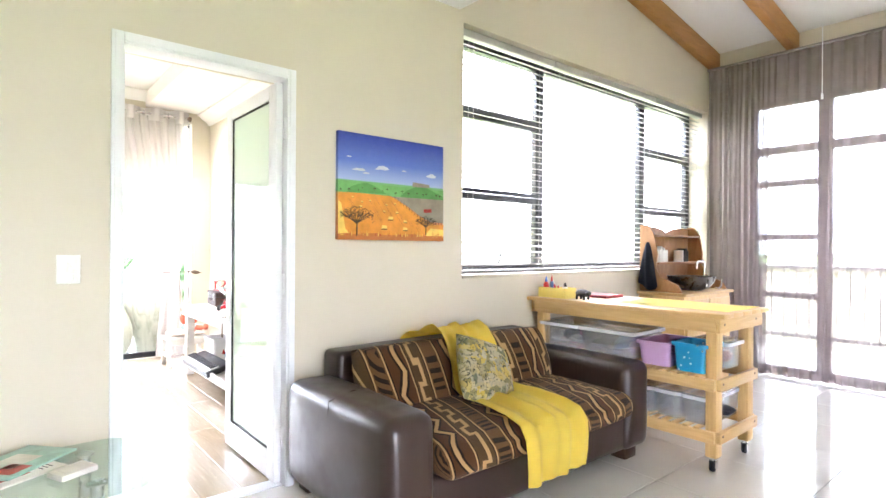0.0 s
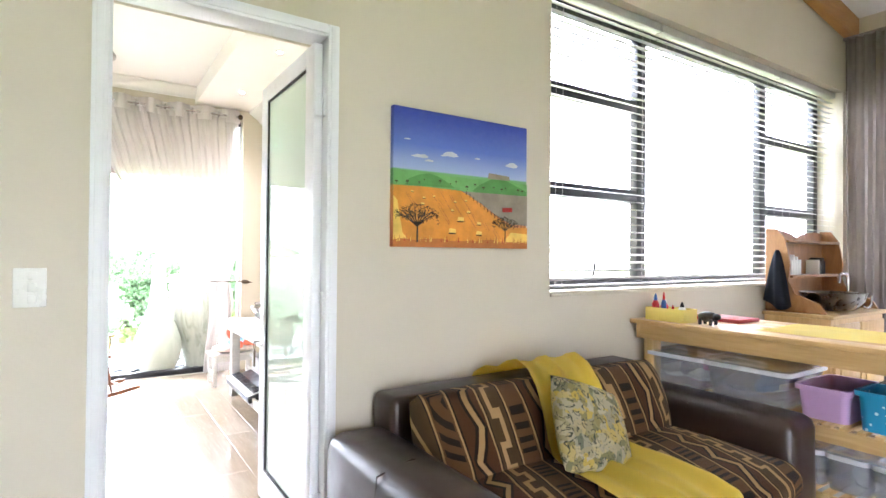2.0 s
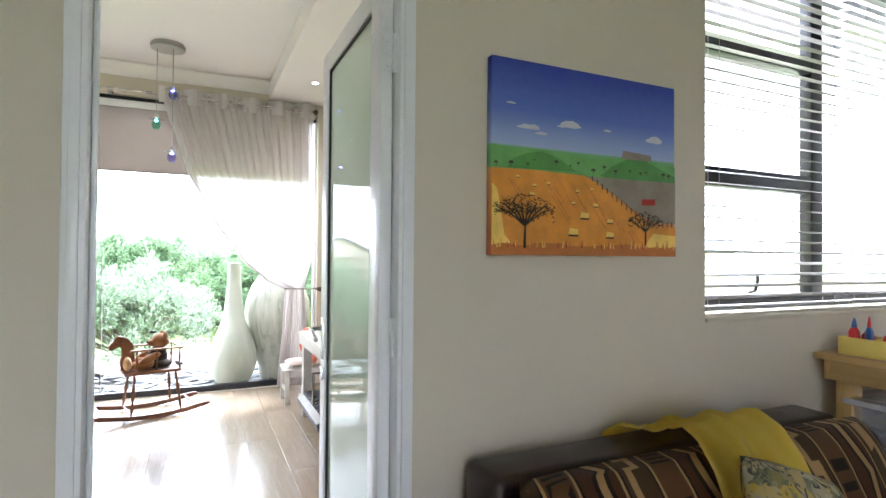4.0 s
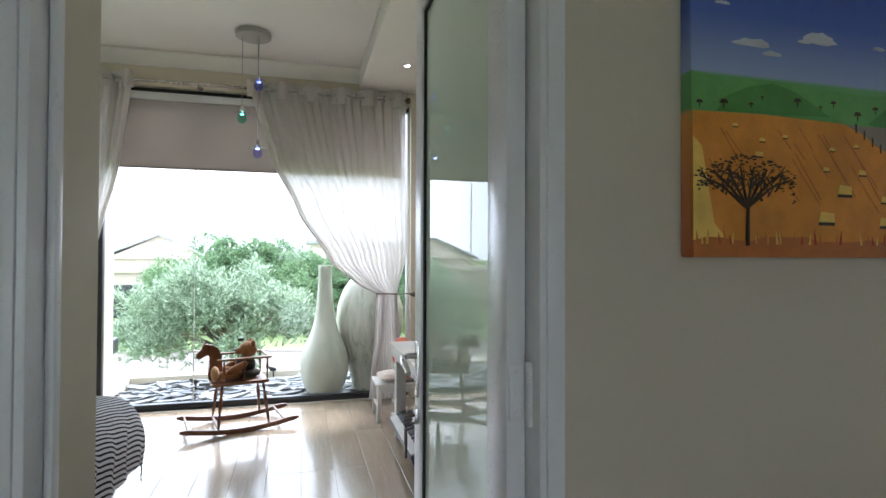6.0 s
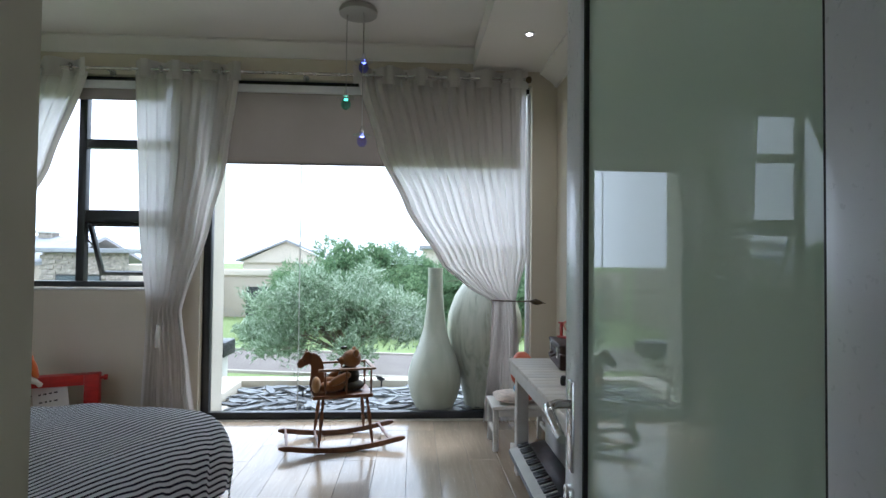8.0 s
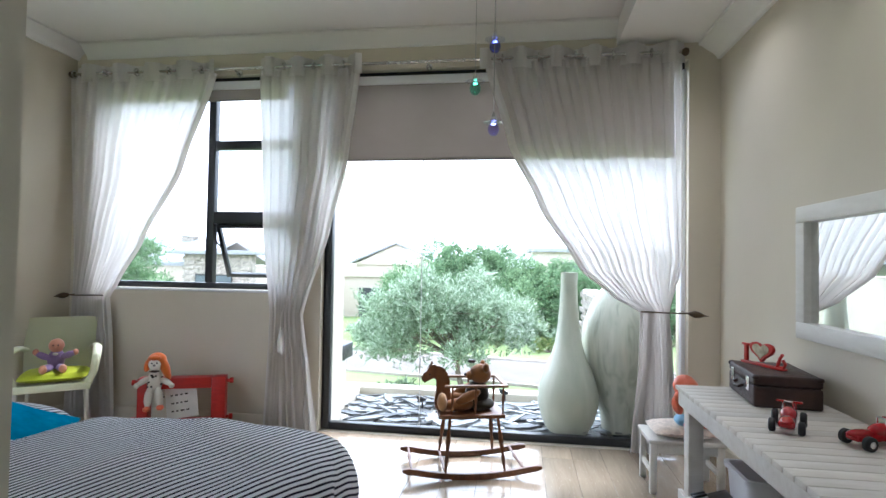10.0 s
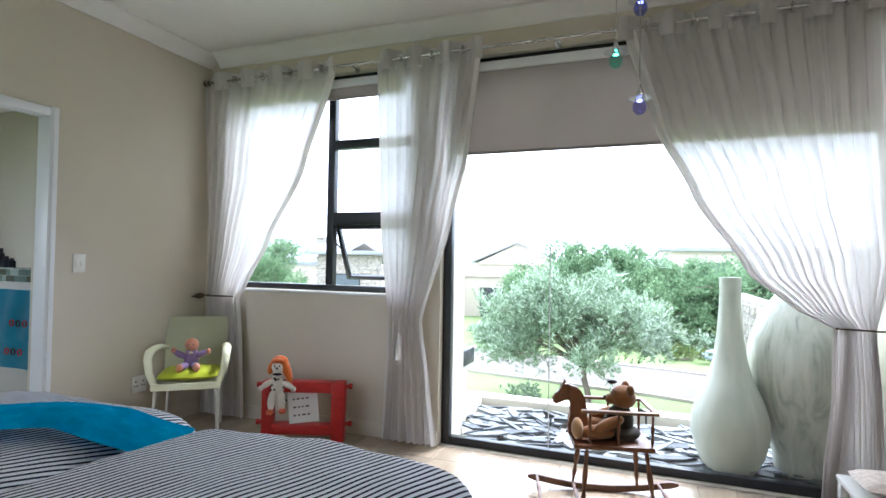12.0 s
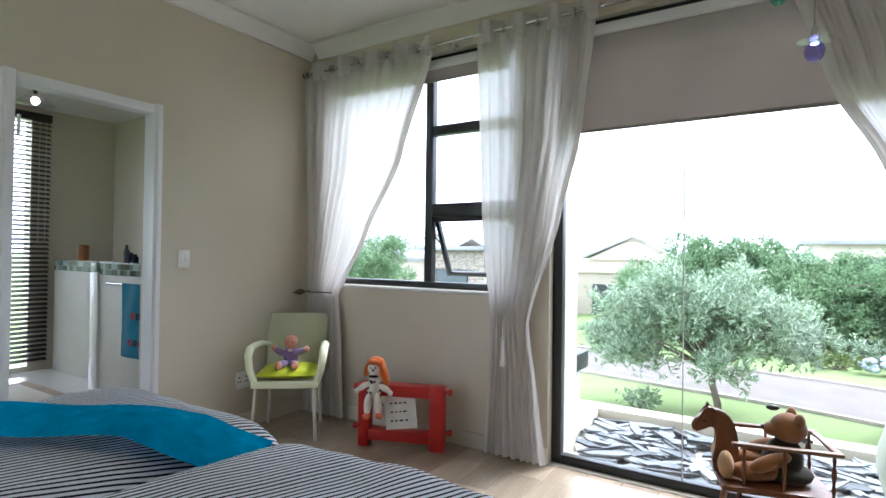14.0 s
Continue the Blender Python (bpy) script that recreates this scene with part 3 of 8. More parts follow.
    def thorn(u, v, s, n):
        tube(bm, [(*[p(u, v)[0]], Y - 0.005, p(u, v)[1]), (p(u + 0.003, v)[0], Y - 0.005, p(u, v + s * 0.45)[1])], [0.006 * s * 3, 0.004 * s * 3], 6)
        for i in range(n):
            du = (i / (n - 1) - 0.5) * s * 1.0
            tube(bm, [(p(u, v)[0], Y - 0.005, p(u, v + s * 0.42)[1]), (p(u + du * 0.55, v)[0], Y - 0.005, p(u, v + s * 0.66)[1]), (p(u + du, v)[0], Y - 0.005, p(u, v + s * (0.88 - 0.5 * abs(du / s) ** 2))[1])], [0.0042 * s * 3, 0.003 * s * 3, 0.0014], 5)
            for j in range(7):
                q = rnd.uniform(0.35, 0.95)
                bu, bv = du * q * 0.9, s * (0.45 + 0.35 * q - 0.3 * abs(du / s) ** 2)
                su = (rnd.random() - 0.5) * s * 0.34
                tube(bm, [(p(u + bu, v)[0], Y - 0.0054, p(u, v + bv)[1]), (p(u + bu + su * 0.4, v)[0], Y - 0.0054, p(u, v + bv + s * 0.06)[1]), (p(u + bu + su, v)[0], Y - 0.0054, p(u, v + bv + s * rnd.uniform(0.08, 0.2))[1])], [0.0022 * s * 3, 0.0016 * s * 3, 0.0006], 4)
        for i in range(int(190 * s / 0.3)):
            du = (rnd.random() - 0.5) * s * 1.08
            dv = s * (0.66 + 0.36 * rnd.random() ** 0.6 - 0.6 * abs(du / s) ** 1.6)
            a, b = 0.003 + 0.007 * rnd.random(), 0.0015 + 0.003 * rnd.random()
            flat(bm, [p(u + du - a, v + dv), p(u + du, v + dv - b), p(u + du + a, v + dv), p(u + du, v + dv + b)], Y - 0.0052, 0.0008, 3)

    n0 = len(bm.faces)
    thorn(0.155, 0.035, 0.275, 8)
    thorn(0.81, 0.06, 0.19, 6)
    bm.faces.ensure_lookup_table()
    for f in bm.faces[n0:]:
        f.material_index = 3
    part("painted_scene", bm, mats, t, "painted thorn trees, hay bales and green hills", smooth=0)


k = Nodes("canvas_sky")
v = k.coords()
sep = k.n.new("ShaderNodeSeparateXYZ")
k.l.new(v, sep.inputs[0])
hgt = k.maths("DIVIDE", k.maths("SUBTRACT", sep.outputs[2], 1.294), 0.594)
c = k.ramp(hgt, [(0.05, rgb((200, 108, 44))), (0.42, rgb((233, 160, 64))), (0.44, rgb((104, 164, 88))), (0.545, rgb((112, 174, 96))), (0.555, rgb((160, 176, 212))), (0.74, rgb((84, 110, 192))), (1.0, rgb((30, 46, 150)))])
c = k.mix(k.maths("MULTIPLY", k.noise(v, 40, 5), 0.12), c, rgb((150, 165, 215)))
k.set(Base_Color=c, Roughness=0.6)
k.bump(k.noise(v, 500, 2), 0.25, 0.001)
M["canvas_sky"] = k.m
for key, col in (("p_green", (112, 174, 96)), ("p_gold", (226, 148, 52)), ("p_grey", (150, 138, 120)), ("p_dark", (62, 46, 26)), ("p_cloud", (206, 208, 214)), ("p_red", (178, 44, 36)), ("p_hill", (88, 150, 74)), ("p_rust", (196, 116, 54)), ("p_yellow", (244, 204, 96))):
    M[key] = paint(key, rgb(col), 0.55, 0.12, 14, 130, 0.4, dist=0.002)
painting()


# ---- windows ----
def pane_in(t, x0, x1, y, z0, z1, axis="x"):
    bm = bmesh.new()
    if axis == "x":
        box(bm, x0, x1, y - 0.003, y + 0.003, z0, z1)
    else:
        box(bm, y - 0.003, y + 0.003, x0, x1, z0, z1)
    p = part("pane", bm, M["clear_glass"], t, smooth=0)
    p.visible_shadow = False


def bars_x(t, y, list_, mat=None, dy=0.03, name="frame_bar"):
    for x0, x1, z0, z1 in list_:
        bm = bmesh.new()
        box(bm, x0, x1, y - dy, y + dy, z0, z1, 0.005)
        part(name, bm, mat or M["alu_black"], t)


def living_window():
    X0, X1, Z0, Z1, Y = 3.335, 6.93, 1.06, 2.745, 3.37
    t = tagged(thing("window_1", (X0, Y, Z0), "wide black aluminium window with side sashes", "window"), kind="structure")
    c1, c2 = (4.315, 4.405), (5.885, 5.985)
    bars = [(X0, X1, Z0, Z0 + 0.06), (X0, X1, Z1 - 0.06, Z1), (X0, X0 + 0.05, Z0 + 0.06, Z1 - 0.06), (X1 - 0.08, X1, Z0 + 0.06, Z1 - 0.06), (*c1, Z0 + 0.06, Z1 - 0.06), (*c2, Z0 + 0.06, Z1 - 0.06)]
    for a, b in ((X0 + 0.05, c1[0]), (c2[1], X1 - 0.08)):
        bars += [(a, b, 2.19, 2.27), (a, b, 1.60, 1.685)]
    bars_x(t, Y, bars)
    for a, b in ((X0 + 0.05, c1[0]), (c2[1], X1 - 0.08)):
        for z0, z1 in ((Z0 + 0.06, 1.60), (1.685, 2.19), (2.27, Z1 - 0.06)):
            pane_in(t, a - 0.005, b + 0.005, Y, z0 - 0.005, z1 + 0.005)
    pane_in(t, c1[1] - 0.005, c2[0] + 0.005, Y, Z0 + 0.055, Z1 - 0.055)
    bm = bmesh.new()
    box(bm, X0, X1, NW - 0.012, Y - 0.035, Z0 - 0.02, Z0 - 0.001, 0.004)
    part("window_sill", bm, M["wall_cream"], t)
    bm = bmesh.new()
    tube(bm, [(3.86, Y - 0.03, 1.13), (3.86, Y - 0.06, 1.14), (3.87, Y - 0.065, 1.19), (3.87, Y - 0.06, 1.22)], 0.007, 8)
    part("stay_handle", bm, M["alu_black"], t)


living_window()


def venetian(x0, x1, y, z0, z1, step, name="venetian_blind", tilt=12.0, mat="slat_white", rail="slat_white"):
    t = thing(name, ((x0 + x1) / 2, y, z1), "white venetian blind lowered over the wide window, slats open", "blind")
    bm = bmesh.new()
    box(bm, x0, x1, y - 0.03, y + 0.03, z1 - 0.05, z1, 0.004)
    part("headrail", bm, M[rail], t)
    bm = bmesh.new()
    box(bm, x0, x1, y - 0.025, y + 0.025, z0, z0 + 0.018, 0.004)
    part("bottom_rail", bm, M[rail], t)
    bm = bmesh.new()
    n = 5
    for i in range(n + 1):
        u = (i / n - 0.5) * 0.05
        zz = 0.004 * (1 - (2 * i / n - 1) ** 2)
        for x in (-0.5, 0.5):
            a = radians(tilt)
            bm.verts.new((x * (x1 - x0), u * math.cos(a) - zz * math.sin(a), u * math.sin(a) + zz * math.cos(a)))
    bm.verts.ensure_lookup_table()
    for i in range(n):
        bm.faces.new([bm.verts[k] for k in (2 * i, 2 * i + 1, 2 * i + 3, 2 * i + 2)])
    bmesh.ops.solidify(bm, geom=list(bm.faces), thickness=0.0025)
    me = mesh_of("slat", bm, M[mat])
    z, rnd = z0 + 0.05, random.Random(2)
    while z < z1 - 0.06:
        s = new("slat", me)
        s.parent = t
        s.matrix_parent_inverse = t.matrix_basis.inverted()
        s.matrix_basis = pose((x0 + x1) / 2, y, z, rnd.uniform(-2, 2), rnd.uniform(-0.05, 0.05), 0)
        z += step
    m = max(2, round((x1 - x0) / 0.6))
    for i in range(m):
        x = x0 + 0.12 + (x1 - x0 - 0.24) * i / (m - 1)
        for dy in (-0.026, 0.026):
            bm = bmesh.new()
            tube(bm, [(x, y + dy, z0), (x, y + dy, z1 - 0.04)], 0.0012, 5)
            part("ladder_cord", bm, M[mat], t)
    return t


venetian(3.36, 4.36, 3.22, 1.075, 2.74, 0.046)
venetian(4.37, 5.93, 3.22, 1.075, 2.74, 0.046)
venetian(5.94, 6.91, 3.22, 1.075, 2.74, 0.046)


def glazed_doors():
    X, Y0, Y1, Z1 = 7.06, 0.62, 2.74, 2.78
    t = tagged(thing("window_2", (X, Y1, 0), "tall black aluminium doors with glazed sashes behind the curtain", "window"), kind="structure")

    def bar(y0, y1, z0, z1):
        bm = bmesh.new()
        box(bm, X - 0.03, X + 0.03, y0, y1, z0, z1, 0.005)
        part("frame_bar", bm, M["alu_black"], t)

    for y0, y1, z0, z1 in ((Y0, Y1, 2.70, Z1), (Y0, Y1, 0.0, 0.08), (Y1 - 0.07, Y1, 0.08, 2.70), (Y0, Y0 + 0.07, 0.08, 2.70), (2.02, 2.14, 0.08, 2.70)):
        bar(y0, y1, z0, z1)
    for y0, y1 in ((2.14, 2.67), (0.69, 2.02)):
        bar(y0, y1, 2.22, 2.30)
    for z in (1.92, 1.38, 0.80):
        bar(2.14, 2.67, z - 0.03, z + 0.03)
    for y0, y1 in ((2.14, 2.67), (0.69, 2.02)):
        pane_in(t, y0, y1, X, 0.08, 2.70, "y")


glazed_doors()


# ---- grey sheer curtain on the end wall ----
def lerp_edge(pts, z):
    """Where an edge given as (height, place) from top to bottom lies at height z."""
    for (za, a), (zb, b) in zip(pts, pts[1:]):
        if z >= zb:
            s = (za - z) / (za - zb) if za != zb else 0
            return a + (b - a) * (s * s * (3 - 2 * s) * 0.35 + s * 0.65)
    return pts[-1][1]


def drape(name, label, top, bottom, ea, eb, base, folds, amp, material, axis="x", seed=1, nv=40):
    """A hanging curtain between two edges, folded into soft pleats."""
    rnd = random.Random(seed)
    ph = [rnd.uniform(0, 6.28) for _ in range(6)]
    w0 = abs(eb[0][1] - ea[0][1])

    def at(u, v):
        z = top + (bottom - top) * v
        a, b = lerp_edge(ea, z), lerp_edge(eb, z)
        w = abs(b - a)
        tight = min(1.0, w / w0)
        s = u + 0.012 * math.sin(9 * u + ph[0] + 1.2 * v) + 0.008 * math.sin(23 * u + ph[1])
        f = math.sin(2 * math.pi * folds * s + ph[2] + 0.5 * math.sin(3 * v + ph[3])) + 0.35 * math.sin(2 * math.pi * folds * 2.3 * s + ph[4] + 2 * v)
        d = base + amp * (0.6 + 0.5 * tight) * (0.55 + 0.45 * v) * f
        along = a + (b - a) * s + 0.012 * math.sin(5 * v + 11 * u + ph[5]) * v
        return (along, d, z) if axis == "x" else (d, along, z)

    bm = bmesh.new()
    sheet(bm, at, int(folds * 12), nv)
    return bm, at


M["track_grey"] = paint("track_grey", lin(0.20, 0.165, 0.16), 0.6)
t = thing("sheer_curtain", (6.86, 2.8, 3.16), "grey-mauve sheer curtain hanging before the tall doors", "curtain")
bm, _ = drape("fabric", "", 3.17, 0.015, [(3.17, 3.10), (0, 3.08)], [(3.17, 2.50), (0, 2.52)], 6.85, 9, 0.03, None, "y", 3)
part("gathered_fabric", bm, M["voile_grey"], t)
bm, _ = drape("fabric", "", 3.17, 0.015, [(3.17, 2.54), (0, 2.56)], [(3.17, 0.55), (0, 0.60)], 6.87, 17, 0.028, None, "y", 5)
part("fabric", bm, M["voile_grey"], t)
bm = bmesh.new()
box(bm, 6.84, 6.88, 0.5, 3.11, 3.165, 3.19, 0.004)
part("track", bm, M["track_grey"], t)
bm = bmesh.new()
tube(bm, [(6.70, 2.02, 3.30), (6.70, 2.02, 2.67)], 0.004, 6)
tube(bm, [(6.70, 2.02, 2.67), (6.70, 2.02, 2.62)], 0.010, 8)
part("pull_cord", bm, M["trim_white"], t)


# ---- sofa ----
def cushion(bm, c, half, m=None, puff=0.5, n=10, sag=0.0):
    """A stuffed cushion: half sizes along its own axes; edges thin out to a seam."""
    m = m or Matrix.Identity(4)

    def side(s):
        def f(u, v):
            a, b = 2 * u - 1, 2 * v - 1
            e = max(0.0, (1 - abs(a) ** 2.6) * (1 - abs(b) ** 2.6)) ** puff
            k = 1 - 0.05 * (abs(a) * abs(b)) ** 2
            wob = 0.03 * noise.noise((a * 2.3 + c[0] * 7, b * 2.3 + c[1] * 5, s))
            return Vector(c) + (m @ Vector((half[0] * a * k, half[1] * b * k, s * half[2] * (e + wob * e) - sag * e)))
        return f

    sheet(bm, side(1), n, n)
    sheet(bm, side(-1), n, n)
    bmesh.ops.remove_doubles(bm, verts=bm.verts, dist=0.0015)


k = Nodes("mudcloth")
v = k.coords("Object", (1, 1, 1), (0, 0, 0))
sep = k.n.new("ShaderNodeSeparateXYZ")
k.l.new(v, sep.inputs[0])
vv = k.maths("SUBTRACT", sep.outputs[2], sep.outputs[1])
wob = k.maths("MULTIPLY", k.noise(v, 6, 2), 0.02)
uu = k.maths("ADD", k.maths("ADD", sep.outputs[0], k.maths("MULTIPLY", vv, 0.28)), wob)
um = k.maths("MODULO", k.maths("ADD", uu, 20.0), 0.33)
vm = k.maths("PINGPONG", k.maths("ADD", vv, 20.0), 0.075)
brown, black, tan, rust = rgb((88, 62, 36)), rgb((26, 17, 12)), rgb((172, 138, 92)), rgb((72, 44, 22))
band = lambda lo, hi: k.maths("MULTIPLY", k.maths("GREATER_THAN", um, lo), k.maths("LESS_THAN", um, hi))
c = k.mix(band(0.11, 0.33), brown, rust)
c = k.mix(band(0.235, 0.33), c, rgb((70, 52, 28)))
bars = k.maths("LESS_THAN", k.maths("MODULO", k.maths("ADD", vv, 20.0), 0.030), 0.014)
gapv = k.maths("LESS_THAN", k.maths("MODULO", k.maths("ADD", vv, 20.0), 0.17), 0.12)
c = k.mix(k.maths("MULTIPLY", k.maths("MULTIPLY", bars, gapv), band(0.022, 0.092)), c, black)
zig = k.maths("ABSOLUTE", k.maths("SUBTRACT", um, k.maths("ADD", k.maths("MULTIPLY", vm, 0.7), 0.145)))
c = k.mix(k.maths("MULTIPLY", k.maths("LESS_THAN", zig, 0.026), band(0.125, 0.222)), c, black)
c = k.mix(k.maths("MULTIPLY", k.maths("LESS_THAN", zig, 0.012), band(0.13, 0.22)), c, tan)
step = k.maths("MULTIPLY", k.maths("GREATER_THAN", k.maths("MODULO", k.maths("ADD", vv, 20.0), 0.13), 0.065), 0.034)
key = k.maths("ABSOLUTE", k.maths("SUBTRACT", um, k.maths("ADD", step, 0.264)))
flip = k.maths("LESS_THAN", k.maths("MODULO", k.maths("ADD", vv, 20.0), 0.065), 0.016)
c = k.mix(k.maths("MULTIPLY", k.maths("LESS_THAN", key, 0.010), band(0.245, 0.315)), c, tan)
c = k.mix(k.maths("MULTIPLY", flip, band(0.256, 0.308)), c, tan)
for lo, hi, col in ((0.0, 0.006, black), (0.006, 0.014, tan), (0.1, 0.108, tan), (0.108, 0.116, black), (0.226, 0.234, tan), (0.234, 0.24, black)):
    c = k.mix(band(lo, hi), c, col)
fine = k.noise(v, 420, 2)
c = k.mix(k.maths("MULTIPLY", fine, 0.25), c, rgb((54, 36, 22)))
k.set(Base_Color=c, Roughness=0.9, Sheen_Weight=0.05, Specular_IOR_Level=0.2)
k.bump(fine, 0.4, 0.003)
M["mudcloth"] = k.m


def puffy_box(bm, x0, x1, y0, y1, z0, z1, r=0.05, bulge=0.012, seed=0):
    """An upholstered block: rounded edges and slightly swollen faces."""
    start = len(bm.verts)
    box(bm, x0, x1, y0, y1, z0, z1, r, 4)
    bm.verts.ensure_lookup_table()
    es = [e for e in bm.edges if e.calc_length() > 0.12]
    bmesh.ops.subdivide_edges(bm, edges=es, cuts=5, use_grid_fill=True)
    c = Vector(((x0 + x1) / 2, (y0 + y1) / 2, (z0 + z1) / 2))
    h = Vector(((x1 - x0) / 2, (y1 - y0) / 2, (z1 - z0) / 2))
    for v in list(bm.verts)[start:]:
        d = v.co - c
        q = [min(1, abs(d[i]) / h[i]) for i in range(3)]
        for i in range(3):
            j, l = (i + 1) % 3, (i + 2) % 3
            if q[i] > 0.97:
                v.co[i] += math.copysign(bulge * (1 - q[j] ** 2) * (1 - q[l] ** 2), d[i])
        n3 = noise.noise_vector((v.co * 4) + Vector((seed, 0, 0)))
        v.co += n3 * 0.005


def sofa():
    t = thing("sofa", (3.03, 2.6, 0), "dark brown leather two-seat sofa with patterned fabric cushions", "sofa")
    for x0, x1 in ((2.085, 2.335), (3.735, 3.985)):
        bm = bmesh.new()
        puffy_box(bm, x0, x1, 2.16, 3.07, 0.07, 0.575, 0.055, 0.012, x0)
        arm = part("arm", bm, M["leather"], t, smooth=60)
        bm = bmesh.new()
        xo = x0 - 0.003 if x0 < 3 else x1 + 0.003
        tube(bm, [(xo, 2.62, 0.10), (xo - math.copysign(0.004, 3 - x0), 2.62, 0.3), (xo, 2.62, 0.52), ((x0 + xo) / 2 if x0 < 3 else (x1 + xo) / 2, 2.62, 0.56), ((x0 + x1) / 2, 2.62, 0.590), (x1 if x0 < 3 else x0, 2.62, 0.55)], 0.0035, 6)
        part("seam", bm, M["leather"], arm)
    bm = bmesh.new()
    puffy_box(bm, 2.30, 3.80, 2.19, 2.95, 0.07, 0.30, 0.04, 0.006, 3)
    part("seat_base", bm, M["leather"], t, smooth=60)
    bm = bmesh.new()
    puffy_box(bm, 2.305, 3.795, 2.93, 3.11, 0.08, 0.70, 0.03, 0.006, 5)
    part("back_frame", bm, M["leather"], t, smooth=60)
    for i, (x0, x1) in enumerate(((2.34, 3.03), (3.04, 3.73))):
        bm = bmesh.new()
        puffy_box(bm, x0, x1, 2.10, 2.86, 0.285, 0.435, 0.06, 0.03, 7 + i)
        part("seat_cushion", bm, M["mudcloth"], t, "brown cushion with tan and black tribal bands", smooth=70)
        bm = bmesh.new()
        m = Matrix.Rotation(radians(68), 4, "X")
        cushion(bm, ((x0 + x1) / 2, 2.785, 0.55), ((x1 - x0) / 2 + 0.025, 0.195, 0.115), m, 0.36, 16)
        part("back_cushion", bm, M["mudcloth"], t, "brown cushion with tan and black tribal bands", smooth=70)
    for x in (2.16, 3.80):
        for y in (2.21, 2.98):
            bm = bmesh.new()
            box(bm, x, x + 0.12, y, y + 0.1, 0.001, 0.075, 0.008)
            part("foot", bm, M["sofa_foot"], t, "dark stained wooden foot")


M["sofa_foot"] = wood("sofa_foot", lin(0.06, 0.025, 0.012), lin(0.03, 0.012, 0.006), 0.4, (6, 6, 6))
sofa()

# yellow throw: over the back, down the cushions, across the seat and over its front
THROW = [(3.115, 0.60), (3.118, 0.69), (3.07, 0.718), (2.98, 0.728), (2.92, 0.765), (2.86, 0.782), (2.78, 0.755), (2.715, 0.69), (2.66, 0.60), (2.615, 0.52), (2.57, 0.475), (2.46, 0.47), (2.35, 0.474), (2.2, 0.464), (2.10, 0.44), (2.065, 0.39), (2.058, 0.32), (2.06, 0.24), (2.068, 0.17)]


def throw_at(u, v):
    i = v * (len(THROW) - 1)
    a = min(int(i), len(THROW) - 2)
    s = i - a
    y = THROW[a][0] * (1 - s) + THROW[a + 1][0] * s
    z = THROW[a][1] * (1 - s) + THROW[a + 1][1] * s
    cx, w = 3.03 - 0.06 * v + 0.02 * math.sin(6 * v), 0.43 - 0.02 * v + 0.03 * math.cos(7 * v)
    x = cx + (u - 0.5) * w + 0.02 * math.sin(7 * v + 3 * u)
    fold = 0.010 * math.sin(14 * u + 2.0 * math.sin(3 * v)) + 0.008 * math.sin(26 * u + 5 * v)
    low = max(0, v - 0.82) * 0.4
    return (x, y - 0.012 - (fold + 0.01 if v > 0.72 else 0.25 * fold), z + 0.016 + (fold if v < 0.8 else 0) - low * (0.05 - 0.16 * abs(u - 0.25)))


bm = bmesh.new()
sheet(bm, throw_at, 34, 80)
bmesh.ops.solidify(bm, geom=list(bm.faces), thickness=-0.008)
M["throw_yellow"] = cloth("throw_yellow", lin(0.92, 0.71, 0.11), 260, 0.95, 0.05, 0.1, 0.3)
solid("sofa_throw", bm, M["throw_yellow"], "bright yellow fleece throw draped over the sofa", "blanket", smooth=80)

k = Nodes("floral")
v = k.coords()
vo = k.add("ShaderNodeTexVoronoi", Scale=26.0)
wv = k.n.new("ShaderNodeVectorMath")
wv.operation = "ADD"
nz = k.add("ShaderNodeTexNoise", Scale=9.0, Detail=3.0)
k.l.new(v, nz.inputs["Vector"])
sc = k.n.new("ShaderNodeVectorMath")
sc.operation = "SCALE"
sc.inputs["Scale"].default_value = 0.18
k.l.new(nz.outputs["Color"], sc.inputs[0])
k.l.new(v, wv.inputs[0])
k.l.new(sc.outputs[0], wv.inputs[1])
k.l.new(wv.outputs[0], vo.inputs["Vector"])
tone = k.ramp(vo.outputs["Color"], [(0.0, rgb((98, 112, 104))), (0.25, rgb((150, 140, 92))), (0.45, rgb((196, 186, 160))), (0.62, rgb((206, 178, 84))), (0.8, rgb((180, 172, 152))), (1.0, rgb((120, 128, 90)))])
c = k.mix(k.ramp(k.noise(v, 30, 4, 0.6, 2.0), [(0.55, lin(0, 0, 0)), (0.62, lin(1, 1, 1))]), tone, rgb((74, 78, 68)))
c = k.mix(1.0, c, lin(0.72, 0.72, 0.70), "MULTIPLY")
k.set(Base_Color=c, Roughness=0.9, Specular_IOR_Level=0.2)
k.bump(k.noise(v, 500, 2), 0.3, 0.002)
M["floral"] = k.m
bm = bmesh.new()
cushion(bm, (2.96, 2.53, 0.585), (0.19, 0.19, 0.065), Matrix.Rotation(radians(12), 4, "Y") @ Matrix.Rotation(radians(58), 4, "X") @ Matrix.Rotation(radians(-8), 4, "Z"), 0.5, 16)
solid("scatter_cushion", bm, M["floral"], "square floral cushion in cream, grey and mustard on the sofa", "cushion", smooth=80)
